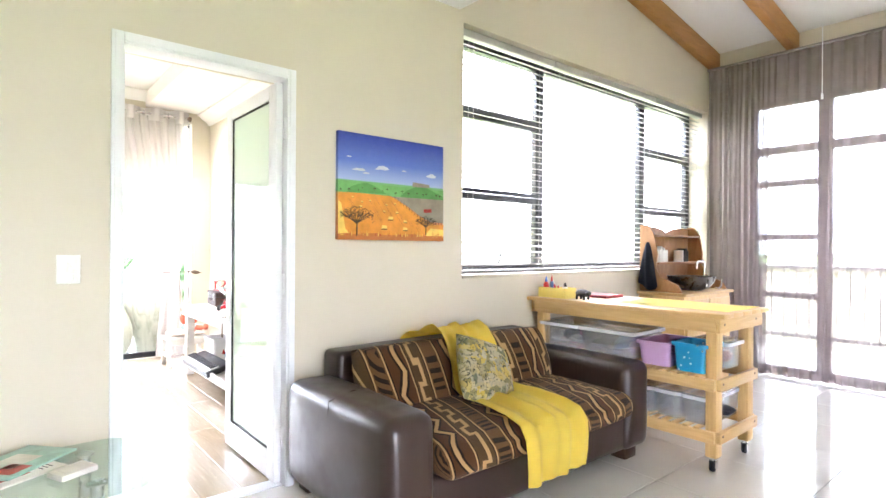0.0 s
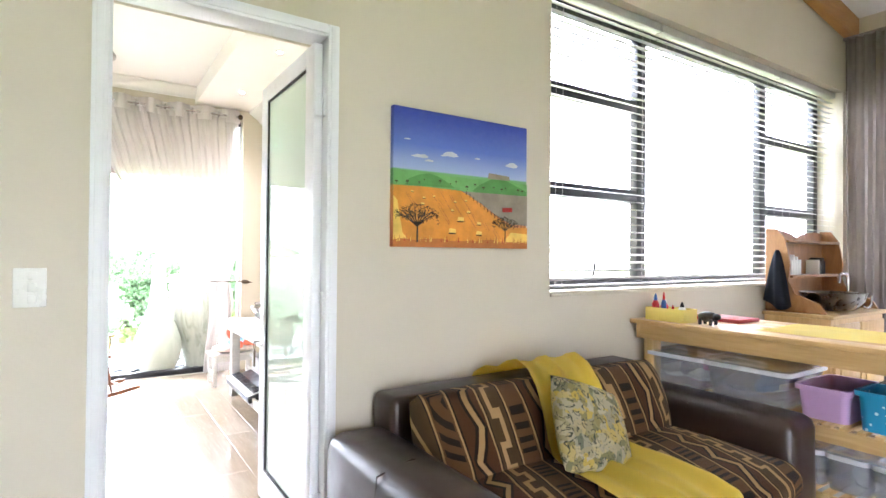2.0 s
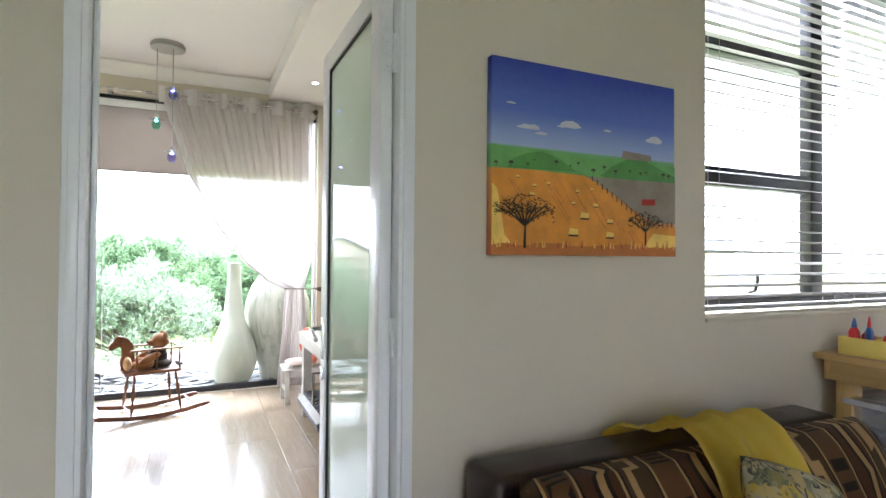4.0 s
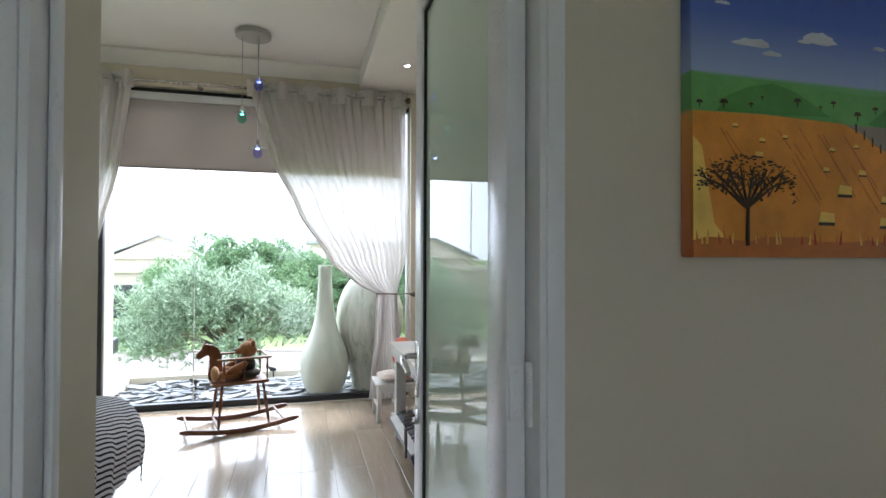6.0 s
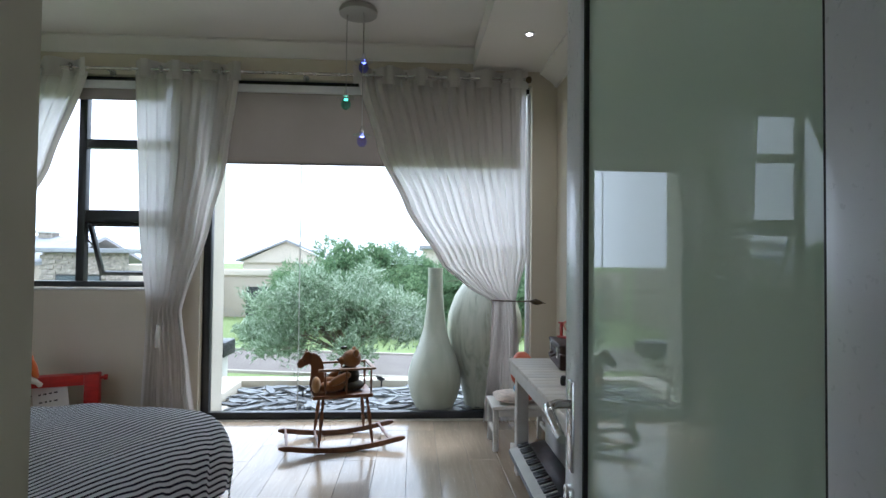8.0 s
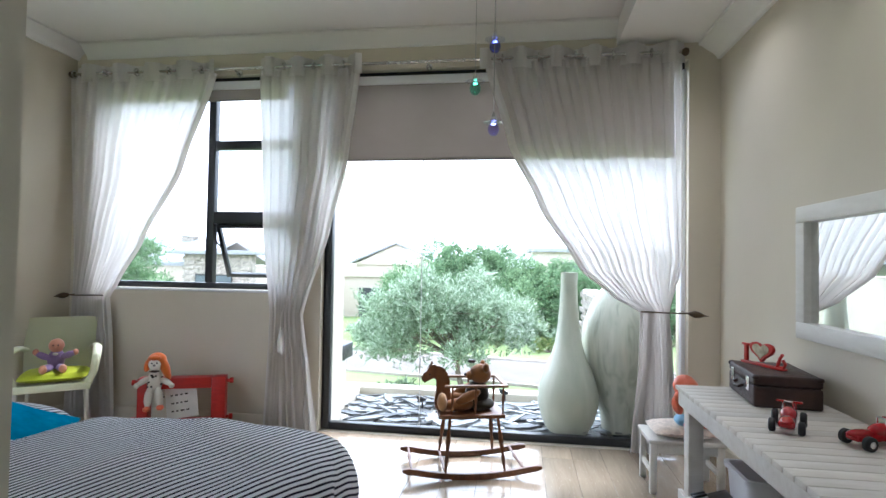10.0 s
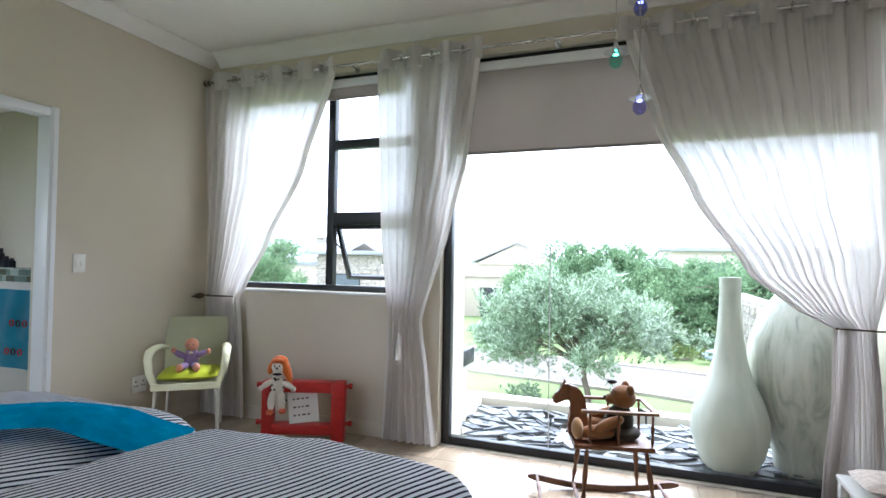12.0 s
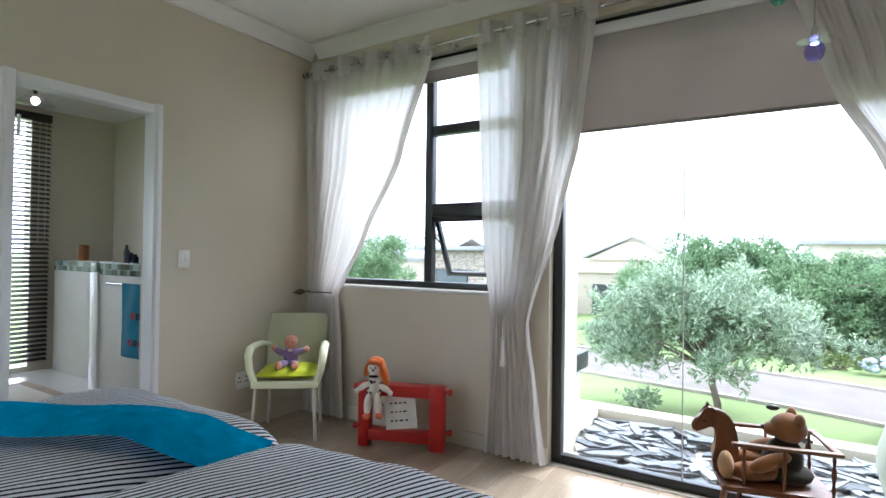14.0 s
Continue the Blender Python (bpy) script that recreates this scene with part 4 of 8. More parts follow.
# ---- pine work table on castors ----
def castor(t, x, y):
    bm = bmesh.new()
    box(bm, x - 0.028, x + 0.028, y - 0.028, y + 0.028, 0.078, 0.084, 0.002)
    tube(bm, [(x, y, 0.08), (x, y, 0.062)], 0.012)
    for s in (-1, 1):
        box(bm, x - 0.018, x + 0.018, y + s * 0.017 - 0.0015, y + s * 0.017 + 0.0015, 0.022, 0.064, 0.001)
    c = part("castor", bm, M["chrome"], t, "swivelling chrome castor")
    bm = bmesh.new()
    lathe(bm, (x - 0.006, y - 0.012, 0.031), [(0.022, 0), (0.030, 0.003), (0.030, 0.021), (0.022, 0.024)], 20, (0, 1, 0))
    part("wheel", bm, M["rubber"], c, "black rubber wheel")


def work_table():
    X0, X1, Y0, Y1 = 3.965, 4.60, 1.725, 3.125
    t = thing("work_table", ((X0 + X1) / 2, (Y0 + Y1) / 2, 0), "pine work table on castors with two slatted shelves", "table")
    n = 5
    for i in range(n):
        bm = bmesh.new()
        a, b = X0 + (X1 - X0) * i / n, X0 + (X1 - X0) * (i + 1) / n
        box(bm, a + 0.0006, b - 0.0006, Y0, Y1, 0.868, 0.892, 0.003)
        part("top_plank", bm, M["pine_y"], t)
    for y0, y1, x0, x1 in ((Y0 + 0.03, Y0 + 0.055, X0 + 0.02, X1 - 0.02), (Y1 - 0.055, Y1 - 0.03, X0 + 0.02, X1 - 0.02), (Y0 + 0.055, Y1 - 0.055, X0 + 0.02, X0 + 0.045), (Y0 + 0.055, Y1 - 0.055, X1 - 0.045, X1 - 0.02)):
        bm = bmesh.new()
        box(bm, x0, x1, y0, y1, 0.785, 0.867, 0.004)
        part("apron", bm, M["pine_y"] if y1 - y0 > 0.5 else M["pine"], t)
    legs = [(X0 + 0.048, Y0 + 0.06), (X1 - 0.15, Y0 + 0.06), (X0 + 0.048, Y1 - 0.12), (X1 - 0.15, Y1 - 0.12)]
    for x, y in legs:
        bm = bmesh.new()
        box(bm, x, x + 0.08, y, y + 0.06, 0.084, 0.786, 0.005)
        part("leg", bm, M["pine_z"], t)
        castor(t, x + 0.04, y + 0.03)
    for z in (0.46, 0.17):
        for x in (X0 + 0.020, X1 - 0.069):
            bm = bmesh.new()
            box(bm, x, x + 0.027, Y0 + 0.062, Y1 - 0.062, z, z + 0.065, 0.004)
            part("shelf_rail", bm, M["pine_y"], t)
        for y in (Y0 + 0.035, Y1 - 0.06):
            bm = bmesh.new()
            box(bm, X0 + 0.047, X1 - 0.069, y, y + 0.024, z, z + 0.065, 0.004)
            part("shelf_rail", bm, M["pine"], t)
        y = Y0 + 0.14
        while y < Y1 - 0.13:
            bm = bmesh.new()
            box(bm, X0 + 0.012, X1 - 0.05, y, y + 0.032, z + 0.066, z + 0.08, 0.003)
            part("slat", bm, M["pine"], t)
            y += 0.062
    for z in (0.83, 0.50, 0.21):
        for x, y in legs[:2]:
            bm = bmesh.new()
            tube(bm, [(x + 0.03, y - 0.031 if z > 0.7 else y - 0.027, z), (x + 0.03, y + 0.003, z)], 0.007, 10)
            part("bolt", bm, M["sofa_foot"], t)


work_table()


def tub(name, x0, x1, y0, y1, z, h, material, label, lid=None, fill=None, rim=0.012, taper=0.90):
    """A plastic storage box that widens upward, with rim, optional lid and contents."""
    t = thing(name, ((x0 + x1) / 2, (y0 + y1) / 2, z), label, "storage box", "boxes under the work table")
    cx, cy, hx, hy = (x0 + x1) / 2, (y0 + y1) / 2, (x1 - x0) / 2, (y1 - y0) / 2

    def ring(bm, s, zz, off=0.0):
        pts, r = [], 0.03
        for sx, sy, a0 in ((1, 1, 0), (-1, 1, 90), (-1, -1, 180), (1, -1, 270)):
            for k_ in range(4):
                a = radians(a0 + 30 * k_)
                pts.append(bm.verts.new((cx + sx * (hx * s - off - r) + r * math.cos(a), cy + sy * (hy * s - off - r) + r * math.sin(a), zz)))
        return pts

    bm = bmesh.new()
    rings = [ring(bm, taper, z + 0.001), ring(bm, (1 + taper) / 2, z + h / 2), ring(bm, 1, z + h), ring(bm, 1, z + h, 0.006), ring(bm, (1 + taper) / 2, z + h / 2, 0.006), ring(bm, taper, z + 0.006, 0.006)]
    for a, b in zip(rings, rings[1:]):
        for i in range(16):
            bm.faces.new((a[i], a[(i + 1) % 16], b[(i + 1) % 16], b[i]))
    bm.faces.new(rings[0][::-1])
    bm.faces.new(rings[-1])
    part("body", bm, material, t)
    bm = bmesh.new()
    ra, rb = ring(bm, 1, z + h - 0.014, -rim), ring(bm, 1, z + h + 0.006, -rim)
    rc, rd = ring(bm, 1, z + h + 0.006, 0.004), ring(bm, 1, z + h - 0.014, 0.004)
    for a, b in ((ra, rb), (rb, rc), (rc, rd), (rd, ra)):
        for i in range(16):
            bm.faces.new((a[i], a[(i + 1) % 16], b[(i + 1) % 16], b[i]))
    # lidded boxes get a pale rim with the highlight put into its colour
    part("rim", bm, M["rim_highlight"] if lid else material, t)
    if lid:
        bm = bmesh.new()
        a, b = ring(bm, 1, z + h + 0.007, -0.008), ring(bm, 1, z + h + 0.016, -0.004)
        c_, d_ = ring(bm, 1, z + h + 0.016, 0.02), ring(bm, 1, z + h + 0.010, 0.03)
        for p_, q_ in ((a, b), (b, c_), (c_, d_)):
            for i in range(16):
                bm.faces.new((p_[i], p_[(i + 1) % 16], q_[(i + 1) % 16], q_[i]))
        bm.faces.new(d_)
        bm.faces.new(a[::-1])
        part("lid", bm, lid, t, "clear plastic lid")
    if fill:
        rnd = random.Random(int(x0 * 100 + y0 * 10))
        for i in range(5):
            bm = bmesh.new()
            fx, fy = cx + (rnd.random() - 0.5) * hx * 0.7, cy + (rnd.random() - 0.5) * hy * 0.9
            m = Matrix.Rotation(rnd.uniform(-0.5, 0.5), 4, "X") @ Matrix.Rotation(rnd.uniform(0, 3), 4, "Z")
            cushion(bm, (fx, fy, z + h * rnd.uniform(0.25, 0.55)), (hx * 0.5, hy * 0.45, h * 0.22), m, 0.4, 6)
            part("contents", bm, fill[i % len(fill)], t)
    return t


k = Nodes("clear_plastic")
tr, gl, df = k.add("ShaderNodeBsdfTransparent", Color=lin(0.93, 0.94, 0.96)), k.add("ShaderNodeBsdfGlossy", Roughness=0.12), k.add("ShaderNodeBsdfDiffuse", Color=lin(0.75, 0.76, 0.8))
m1, m2 = k.n.new("ShaderNodeMixShader"), k.n.new("ShaderNodeMixShader")
m1.inputs[0].default_value = 0.24
k.l.new(tr.outputs[0], m1.inputs[1])
k.l.new(df.outputs[0], m1.inputs[2])
k.l.new(k.sheen_of_glass(), m2.inputs[0])
k.l.new(m1.outputs[0], m2.inputs[1])
k.l.new(gl.outputs[0], m2.inputs[2])
k.l.new(m2.outputs[0], k.out.inputs["Surface"])
M["clear_plastic"] = k.m
# whitish colour in place of the highlights along clear plastic rims
M["rim_highlight"] = paint("rim_highlight", rgb((214, 214, 220)), 0.25, 0.04, 6, 90, 0.02)
M["pink_plastic"] = paint("pink_plastic", rgb((196, 160, 206)), 0.4, 0.04, 6, 90, 0.03)
k = Nodes("blue_dots")
v = k.coords()
vo = k.add("ShaderNodeTexVoronoi", Scale=30.0)
k.l.new(v, vo.inputs["Vector"])
k.set(Base_Color=k.mix(k.maths("LESS_THAN", vo.outputs["Distance"], 0.2), rgb((36, 146, 196)), rgb((196, 226, 236))), Roughness=0.45)
M["blue_dots"] = k.m
FILL = {n_: cloth("fill_" + n_, rgb(c_), 300, 0.9, 0.15) for n_, c_ in (("pink", (206, 120, 150)), ("grey", (110, 110, 118)), ("blue", (70, 120, 170)), ("white", (214, 210, 206)), ("red", (176, 50, 56)), ("dark", (60, 58, 66)), ("orange", (216, 120, 70)))}
S1, S2 = 0.541, 0.251
tub("storage_box", 4.02, 4.42, 2.72, 3.04, S1, 0.17, M["clear_plastic"], "clear plastic box of pink craft things", M["clear_plastic"], [FILL["pink"], FILL["white"], FILL["grey"]])
tub("storage_box", 4.02, 4.42, 2.30, 2.70, S1, 0.17, M["clear_plastic"], "clear lidded box of blue and grey things", M["clear_plastic"], [FILL["grey"], FILL["blue"], FILL["white"]])
tub("storage_box", 4.01, 4.36, 2.06, 2.26, S1, 0.14, M["pink_plastic"], "open lilac plastic box on the pine shelf", None, [FILL["red"], FILL["pink"]])
tub("storage_box", 4.00, 4.22, 1.84, 2.03, S1, 0.16, M["blue_dots"], "turquoise box with white dots", None, [FILL["white"], FILL["blue"]])
tub("storage_box", 4.24, 4.47, 1.82, 2.03, S1, 0.15, M["clear_plastic"], "clear box of pink and orange packets", M["clear_plastic"], [FILL["pink"], FILL["orange"], FILL["white"]])
for i in range(4):
    tub("storage_box", 4.02, 4.44, 1.83 + i * 0.165, 1.985 + i * 0.165, S2, 0.15, M["clear_plastic"], "clear compartment box of dark grey things", M["clear_plastic"], [FILL["dark"], FILL["grey"], FILL["dark"]], 0.006, 0.95)
tub("storage_box", 4.04, 4.40, 2.52, 2.86, S2, 0.17, M["clear_plastic"], "clear box of red cloth on the low shelf", None, [FILL["red"], FILL["pink"]])

# things on the table top
M["runner"] = cloth("runner", rgb((246, 226, 120)), 240, 0.9, 0.05)
M["basket_y"] = cloth("basket_y", rgb((240, 220, 120)), 90, 0.7, 0.1, 0.1, 0.8)
M["red_plastic"] = paint("red_plastic", rgb((200, 30, 30)), 0.35, 0.05, 6, 90, 0.03)
M["blue_plastic"] = paint("blue_plastic", rgb((50, 90, 160)), 0.35, 0.05, 6, 90, 0.03)
M["paper"] = paint("paper", rgb((232, 230, 224)), 0.7, 0.04, 8, 200, 0.05)
M["paper_red"] = paint("paper_red", rgb((176, 54, 58)), 0.5, 0.08, 8, 200, 0.05)
M["ink"] = paint("ink", rgb((40, 36, 34)), 0.6, 0.1)
bm = bmesh.new()
sheet(bm, lambda u, v_: (4.10 + 0.46 * u, 1.76 + 0.72 * v_, 0.896 + 0.002 * math.sin(9 * u + 7 * v_)), 16, 20)
bmesh.ops.solidify(bm, geom=list(bm.faces), thickness=-0.003)
solid("table_runner", bm, M["runner"], "pale yellow cloth laid on the pine work table", "cloth")


def caddy():
    t = thing("craft_basket", (4.09, 2.93, 0.892), "small yellow basket of glue bottles and pens", "basket")
    bm = bmesh.new()
    x0, x1, y0, y1, z0, z1 = 4.02, 4.15, 2.82, 3.06, 0.8925, 0.965
    box(bm, x0, x1, y0, y1, z0, z0 + 0.006, 0.002)
    for a in ((x0, x0 + 0.006, y0, y1), (x1 - 0.006, x1, y0, y1), (x0 + 0.006, x1 - 0.006, y0, y0 + 0.006), (x0 + 0.006, x1 - 0.006, y1 - 0.006, y1)):
        box(bm, *a, z0 + 0.006, z1, 0.002)
    part("tray", bm, M["basket_y"], t)
    for x, y, h, r, m_, cap in ((4.06, 3.02, 0.12, 0.020, "red_plastic", "blue_plastic"), (4.10, 2.99, 0.10, 0.022, "red_plastic", "paper"), (4.05, 2.96, 0.13, 0.014, "blue_plastic", "red_plastic"), (4.10, 2.88, 0.085, 0.022, "paper", "ink"), (4.06, 2.91, 0.07, 0.016, "red_plastic", "red_plastic")):
        bm = bmesh.new()
        lathe(bm, (x, y, z0 + 0.007), [(r * 0.9, 0), (r, 0.006), (r, h * 0.72), (r * 0.55, h * 0.86)], 14)
        b = part("bottle", bm, M[m_], t)
        bm = bmesh.new()
        lathe(bm, (x, y, z0 + 0.007 + h * 0.86), [(r * 0.5, 0), (r * 0.5, h * 0.1), (r * 0.22, h * 0.3), (0.001, h * 0.34)], 10)
        part("cap", bm, M[cap], b)


caddy()
bm = bmesh.new()
blob(bm, (4.10, 2.73, 0.935), (0.034, 0.055, 0.028))
for x in (4.075, 4.125):
    for y in (2.70, 2.76):
        tube(bm, [(x, y, 0.8925), (x, y, 0.925)], 0.009, 8)
blob(bm, (4.09, 2.675, 0.938), (0.018, 0.022, 0.018), 10, 8)
M["beads"] = paint("beads", rgb((52, 44, 40)), 0.5, 0.4, 90, 160, 0.8)
solid("hippo_ornament", bm, M["beads"], "small dark beaded animal ornament on the table", "ornament")
bm = bmesh.new()
box(bm, 4.28, 4.50, 2.66, 2.96, 0.8925, 0.912, 0.002)
solid("book", bm, M["paper_red"], "closed dark red book lying on the table", "book")


# ---- washstand with a hutch ----
def washstand():
    X0, X1, Y0, Y1, ZT = 5.47, 6.44, 2.66, 3.12, 0.865
    t = thing("washstand", ((X0 + X1) / 2, 2.88, 0), "pine washstand with a scalloped shelf back", "washstand")
    bm = bmesh.new()
    box(bm, X0 + 0.03, X1 - 0.03, Y0 + 0.03, Y1, 0.001, 0.838, 0.006)
    part("body", bm, M["pine_z"], t)
    bm = bmesh.new()
    box(bm, X0, X1, Y0, Y1, 0.839, ZT, 0.006)
    part("top", bm, M["pine"], t)
    for x0, x1 in ((X0 + 0.06, 5.94), (5.96, X1 - 0.06)):
        bm = bmesh.new()
        box(bm, x0, x1, Y0 + 0.012, Y0 + 0.03, 0.10, 0.80, 0.005)
        box(bm, x0 + 0.07, x1 - 0.07, Y0 + 0.004, Y0 + 0.012, 0.18, 0.72, 0.004)
        d = part("door", bm, M["pine_z"], t)
        bm = bmesh.new()
        blob(bm, (x1 - 0.03 if x0 < 5.8 else x0 + 0.03, Y0 - 0.004, 0.48), (0.014, 0.016, 0.014), 12, 8)
        part("knob", bm, M["beam_wood"], d)
    sd = [(0, 0), (0.40, 0), (0.36, 0.07), (0.20, 0.13), (0.155, 0.22), (0.17, 0.34), (0.15, 0.45), (0.13, 0.53), (0.08, 0.60), (0.0, 0.605)]
    for x in (X0 + 0.06, X1 - 0.02):
        bm = bmesh.new()
        outline(bm, sd, 0.02, Matrix.Translation((x, 3.12, ZT + 0.001)) @ Matrix.Rotation(radians(-90), 4, "Z"))
        bmesh.ops.bevel(bm, geom=list(bm.edges), offset=0.003, segments=1, affect="EDGES")
        part("side_panel", bm, M["hutch_wood"], t)
    bm = bmesh.new()
    w = X1 - X0 - 0.10
    top = [(w * i / 24, 0.54 + 0.055 * abs(math.sin(math.pi * (i / 24 * 1.5 + 0.25))) ** 0.8) for i in range(25)]
    outline(bm, [(0, 0), (w, 0)] + top[::-1], 0.014, Matrix.Translation((X0 + 0.07, 3.108, ZT + 0.001)))
    part("back_panel", bm, M["hutch_wood"], t)
    for z, d in ((0.50, 0.13), (0.245, 0.16)):
        bm = bmesh.new()
        box(bm, X0 + 0.071, X1 - 0.031, 3.10 - d, 3.10, ZT + z, ZT + z + 0.018, 0.003)
        part("shelf", bm, M["hutch_wood"], t)
    return ZT


M["hutch_wood"] = wood("hutch_wood", lin(0.40, 0.205, 0.08), lin(0.24, 0.11, 0.04), 0.4, (6, 6, 2))
ZT = washstand()
rnd = random.Random(8)
for i in range(11):
    x = 5.66 + i * 0.026 + (0.28 if i > 5 else 0)
    h = rnd.uniform(0.10, 0.15)
    bm = bmesh.new()
    box(bm, x, x + 0.02, 3.0, 3.09, ZT + 0.2635, ZT + 0.2635 + h, 0.002)
    solid("book", bm, [M["paper"], M["ink"], M["hutch_wood"]][0 if i < 5 else rnd.choice((1, 1, 0))], "small upright book on the washstand shelf", "book", "books on the washstand shelf")
M["basin_metal"] = paint("basin_metal", lin(0.20, 0.19, 0.18), 0.3, 0.2, 8, 120, 0.15, metal=0.9)
t = thing("basin", (5.98, 2.86, ZT), "round hammered dark metal basin on the washstand", "basin")
bm = bmesh.new()
lathe(bm, (5.98, 2.86, ZT), [(0.09, 0.001), (0.15, 0.025), (0.195, 0.075), (0.21, 0.13), (0.214, 0.134), (0.20, 0.128), (0.185, 0.08), (0.14, 0.035), (0.08, 0.02)], 32)
part("bowl", bm, M["basin_metal"], t)
t = thing("basin_tap", (6.120, 2.90, ZT), "tall chrome swan-neck tap beside the basin", "tap")
bm = bmesh.new()
tube(bm, [(6.250, 2.86, ZT), (6.250, 2.86, ZT + 0.22), (6.245, 2.86, ZT + 0.25), (6.220, 2.86, ZT + 0.268), (6.120, 2.86, ZT + 0.27), (6.095, 2.86, ZT + 0.255), (6.090, 2.86, ZT + 0.20)], 0.011, 12)
tube(bm, [(6.250, 2.86, ZT), (6.250, 2.86, ZT + 0.02)], 0.026, 16)
part("spout", bm, M["chrome"], t)
bm = bmesh.new()
tube(bm, [(6.300, 2.78, ZT + 0.02), (6.330, 2.76, ZT + 0.0), (6.370, 2.75, ZT + 0.03), (6.380, 2.75, ZT + 0.10)], 0.010, 10)
part("lever", bm, M["chrome"], t)
M["navy_cloth"] = cloth("navy_cloth", rgb((44, 46, 58)), 300, 0.9, 0.15)
bm = bmesh.new()
sheet(bm, lambda u, v_: (5.485 - 0.025 * math.sin(math.pi * u) - 0.012 * math.sin(14 * u + 2 * v_) * v_, 3.02 + 0.20 * (u - 0.5) * (0.12 + 0.88 * v_ ** 0.75), 1.31 - (0.40 + 0.03 * math.sin(5 * u)) * v_), 16, 18)
bmesh.ops.solidify(bm, geom=list(bm.faces), thickness=0.012)
solid("hanging_apron", bm, M["navy_cloth"], "dark navy apron hanging from the washstand side", "apron", smooth=80)


# ---- glass side table with magazines ----
def glass_table():
    t = thing("glass_table", (0.9, 2.75, 0), "low glass side table with a rounded corner", "table")
    X0, X1, Y0, Y1, Z, r = 0.42, 1.36, 2.47, 3.05, 0.452, 0.06
    bm = bmesh.new()
    pts = []
    for cx, cy, a0 in ((X1 - r, Y1 - r, 0), (X0 + r, Y1 - r, 90), (X0 + r, Y0 + r, 180), (X1 - r, Y0 + r, 270)):
        pts += [(cx + r * math.cos(radians(a0 + 15 * i)), cy + r * math.sin(radians(a0 + 15 * i))) for i in range(7)]
    a, b = [bm.verts.new((x, y, Z - 0.010)) for x, y in pts], [bm.verts.new((x, y, Z)) for x, y in pts]
    bm.faces.new(a[::-1])
    bm.faces.new(b)
    for i in range(len(pts)):
        bm.faces.new((a[i], a[(i + 1) % len(a)], b[(i + 1) % len(a)], b[i]))
    part("glass_top", bm, [M["table_glass"]], t, "clear glass with a green edge", smooth=30)
    for x, y in ((0.55, 2.6), (1.22, 2.62), (0.55, 2.95), (1.22, 2.95)):
        bm = bmesh.new()
        tube(bm, [(x, y, 0.001), (x, y, Z - 0.011)], 0.02, 14)
        tube(bm, [(x, y, Z - 0.016), (x, y, Z - 0.0105)], 0.032, 16)
        part("leg", bm, M["steel"], t)
    return Z


k = Nodes("table_glass")
tr, gl = k.add("ShaderNodeBsdfTransparent", Color=lin(0.80, 0.90, 0.86)), k.add("ShaderNodeBsdfGlossy", Roughness=0.02)
mx = k.n.new("ShaderNodeMixShader")
k.l.new(k.sheen_of_glass(), mx.inputs[0])
k.l.new(tr.outputs[0], mx.inputs[1])
k.l.new(gl.outputs[0], mx.inputs[2])
k.l.new(mx.outputs[0], k.out.inputs["Surface"])
M["table_glass"] = k.m
ZG = glass_table()
M["mag_green"] = paint("mag_green", rgb((168, 206, 190)), 0.35, 0.15, 16, 120, 0.02)
M["mag_white"] = paint("mag_white", rgb((226, 222, 212)), 0.35, 0.08, 14, 120, 0.02)
M["mag_red"] = paint("mag_red", rgb((190, 60, 46)), 0.4, 0.3, 30, 120, 0.02)


def magazine(x, y, z, w, l, rz, body, label, spots):
    t = thing("magazine", (x, y, z), label, "magazine", "magazines on the glass table", rz)
    m = pose(x, y, z, 0, 0, rz)
    bm = bmesh.new()
    box(bm, -w / 2, w / 2, -l / 2, l / 2, 0.0005, 0.008, 0.001)
    bmesh.ops.transform(bm, matrix=m, verts=bm.verts)
    part("page_block", bm, body, t)
    for x0, x1, y0, y1, mt in spots:
        bm = bmesh.new()
        box(bm, x0 * w, x1 * w, y0 * l, y1 * l, 0.0079, 0.0086)
        bmesh.ops.transform(bm, matrix=m, verts=bm.verts)
        part("cover_print", bm, mt, t)


rows = [(-0.4, 0.35, 0.38 - 0.055 * i, 0.395 - 0.055 * i, M["ink"]) for i in range(3)]
magazine(0.98, 2.84, ZG, 0.21, 0.28, -62, M["mag_white"], "white gardening magazine with a red picture", [(-0.3, 0.3, -0.3, 0.15, M["mag_red"]), *rows])
magazine(1.02, 2.93, ZG + 0.0085, 0.21, 0.28, -48, M["mag_green"], "pale green magazine lying askew", [(-0.3, 0.2, -0.25, 0.2, M["mag_white"]), (0.0, 0.4, -0.4, -0.1, M["mag_red"])])
bm = bmesh.new()
box(bm, -0.06, 0.06, -0.045, 0.045, 0.001, 0.022, 0.004)
box(bm, -0.04, 0.01, -0.03, 0.02, 0.022, 0.024, 0.001)
bmesh.ops.transform(bm, matrix=pose(1.16, 2.72, ZG, 0, 0, 25), verts=bm.verts)
solid("small_box", bm, M["mag_white"], "small flat white box on the glass table", "box")
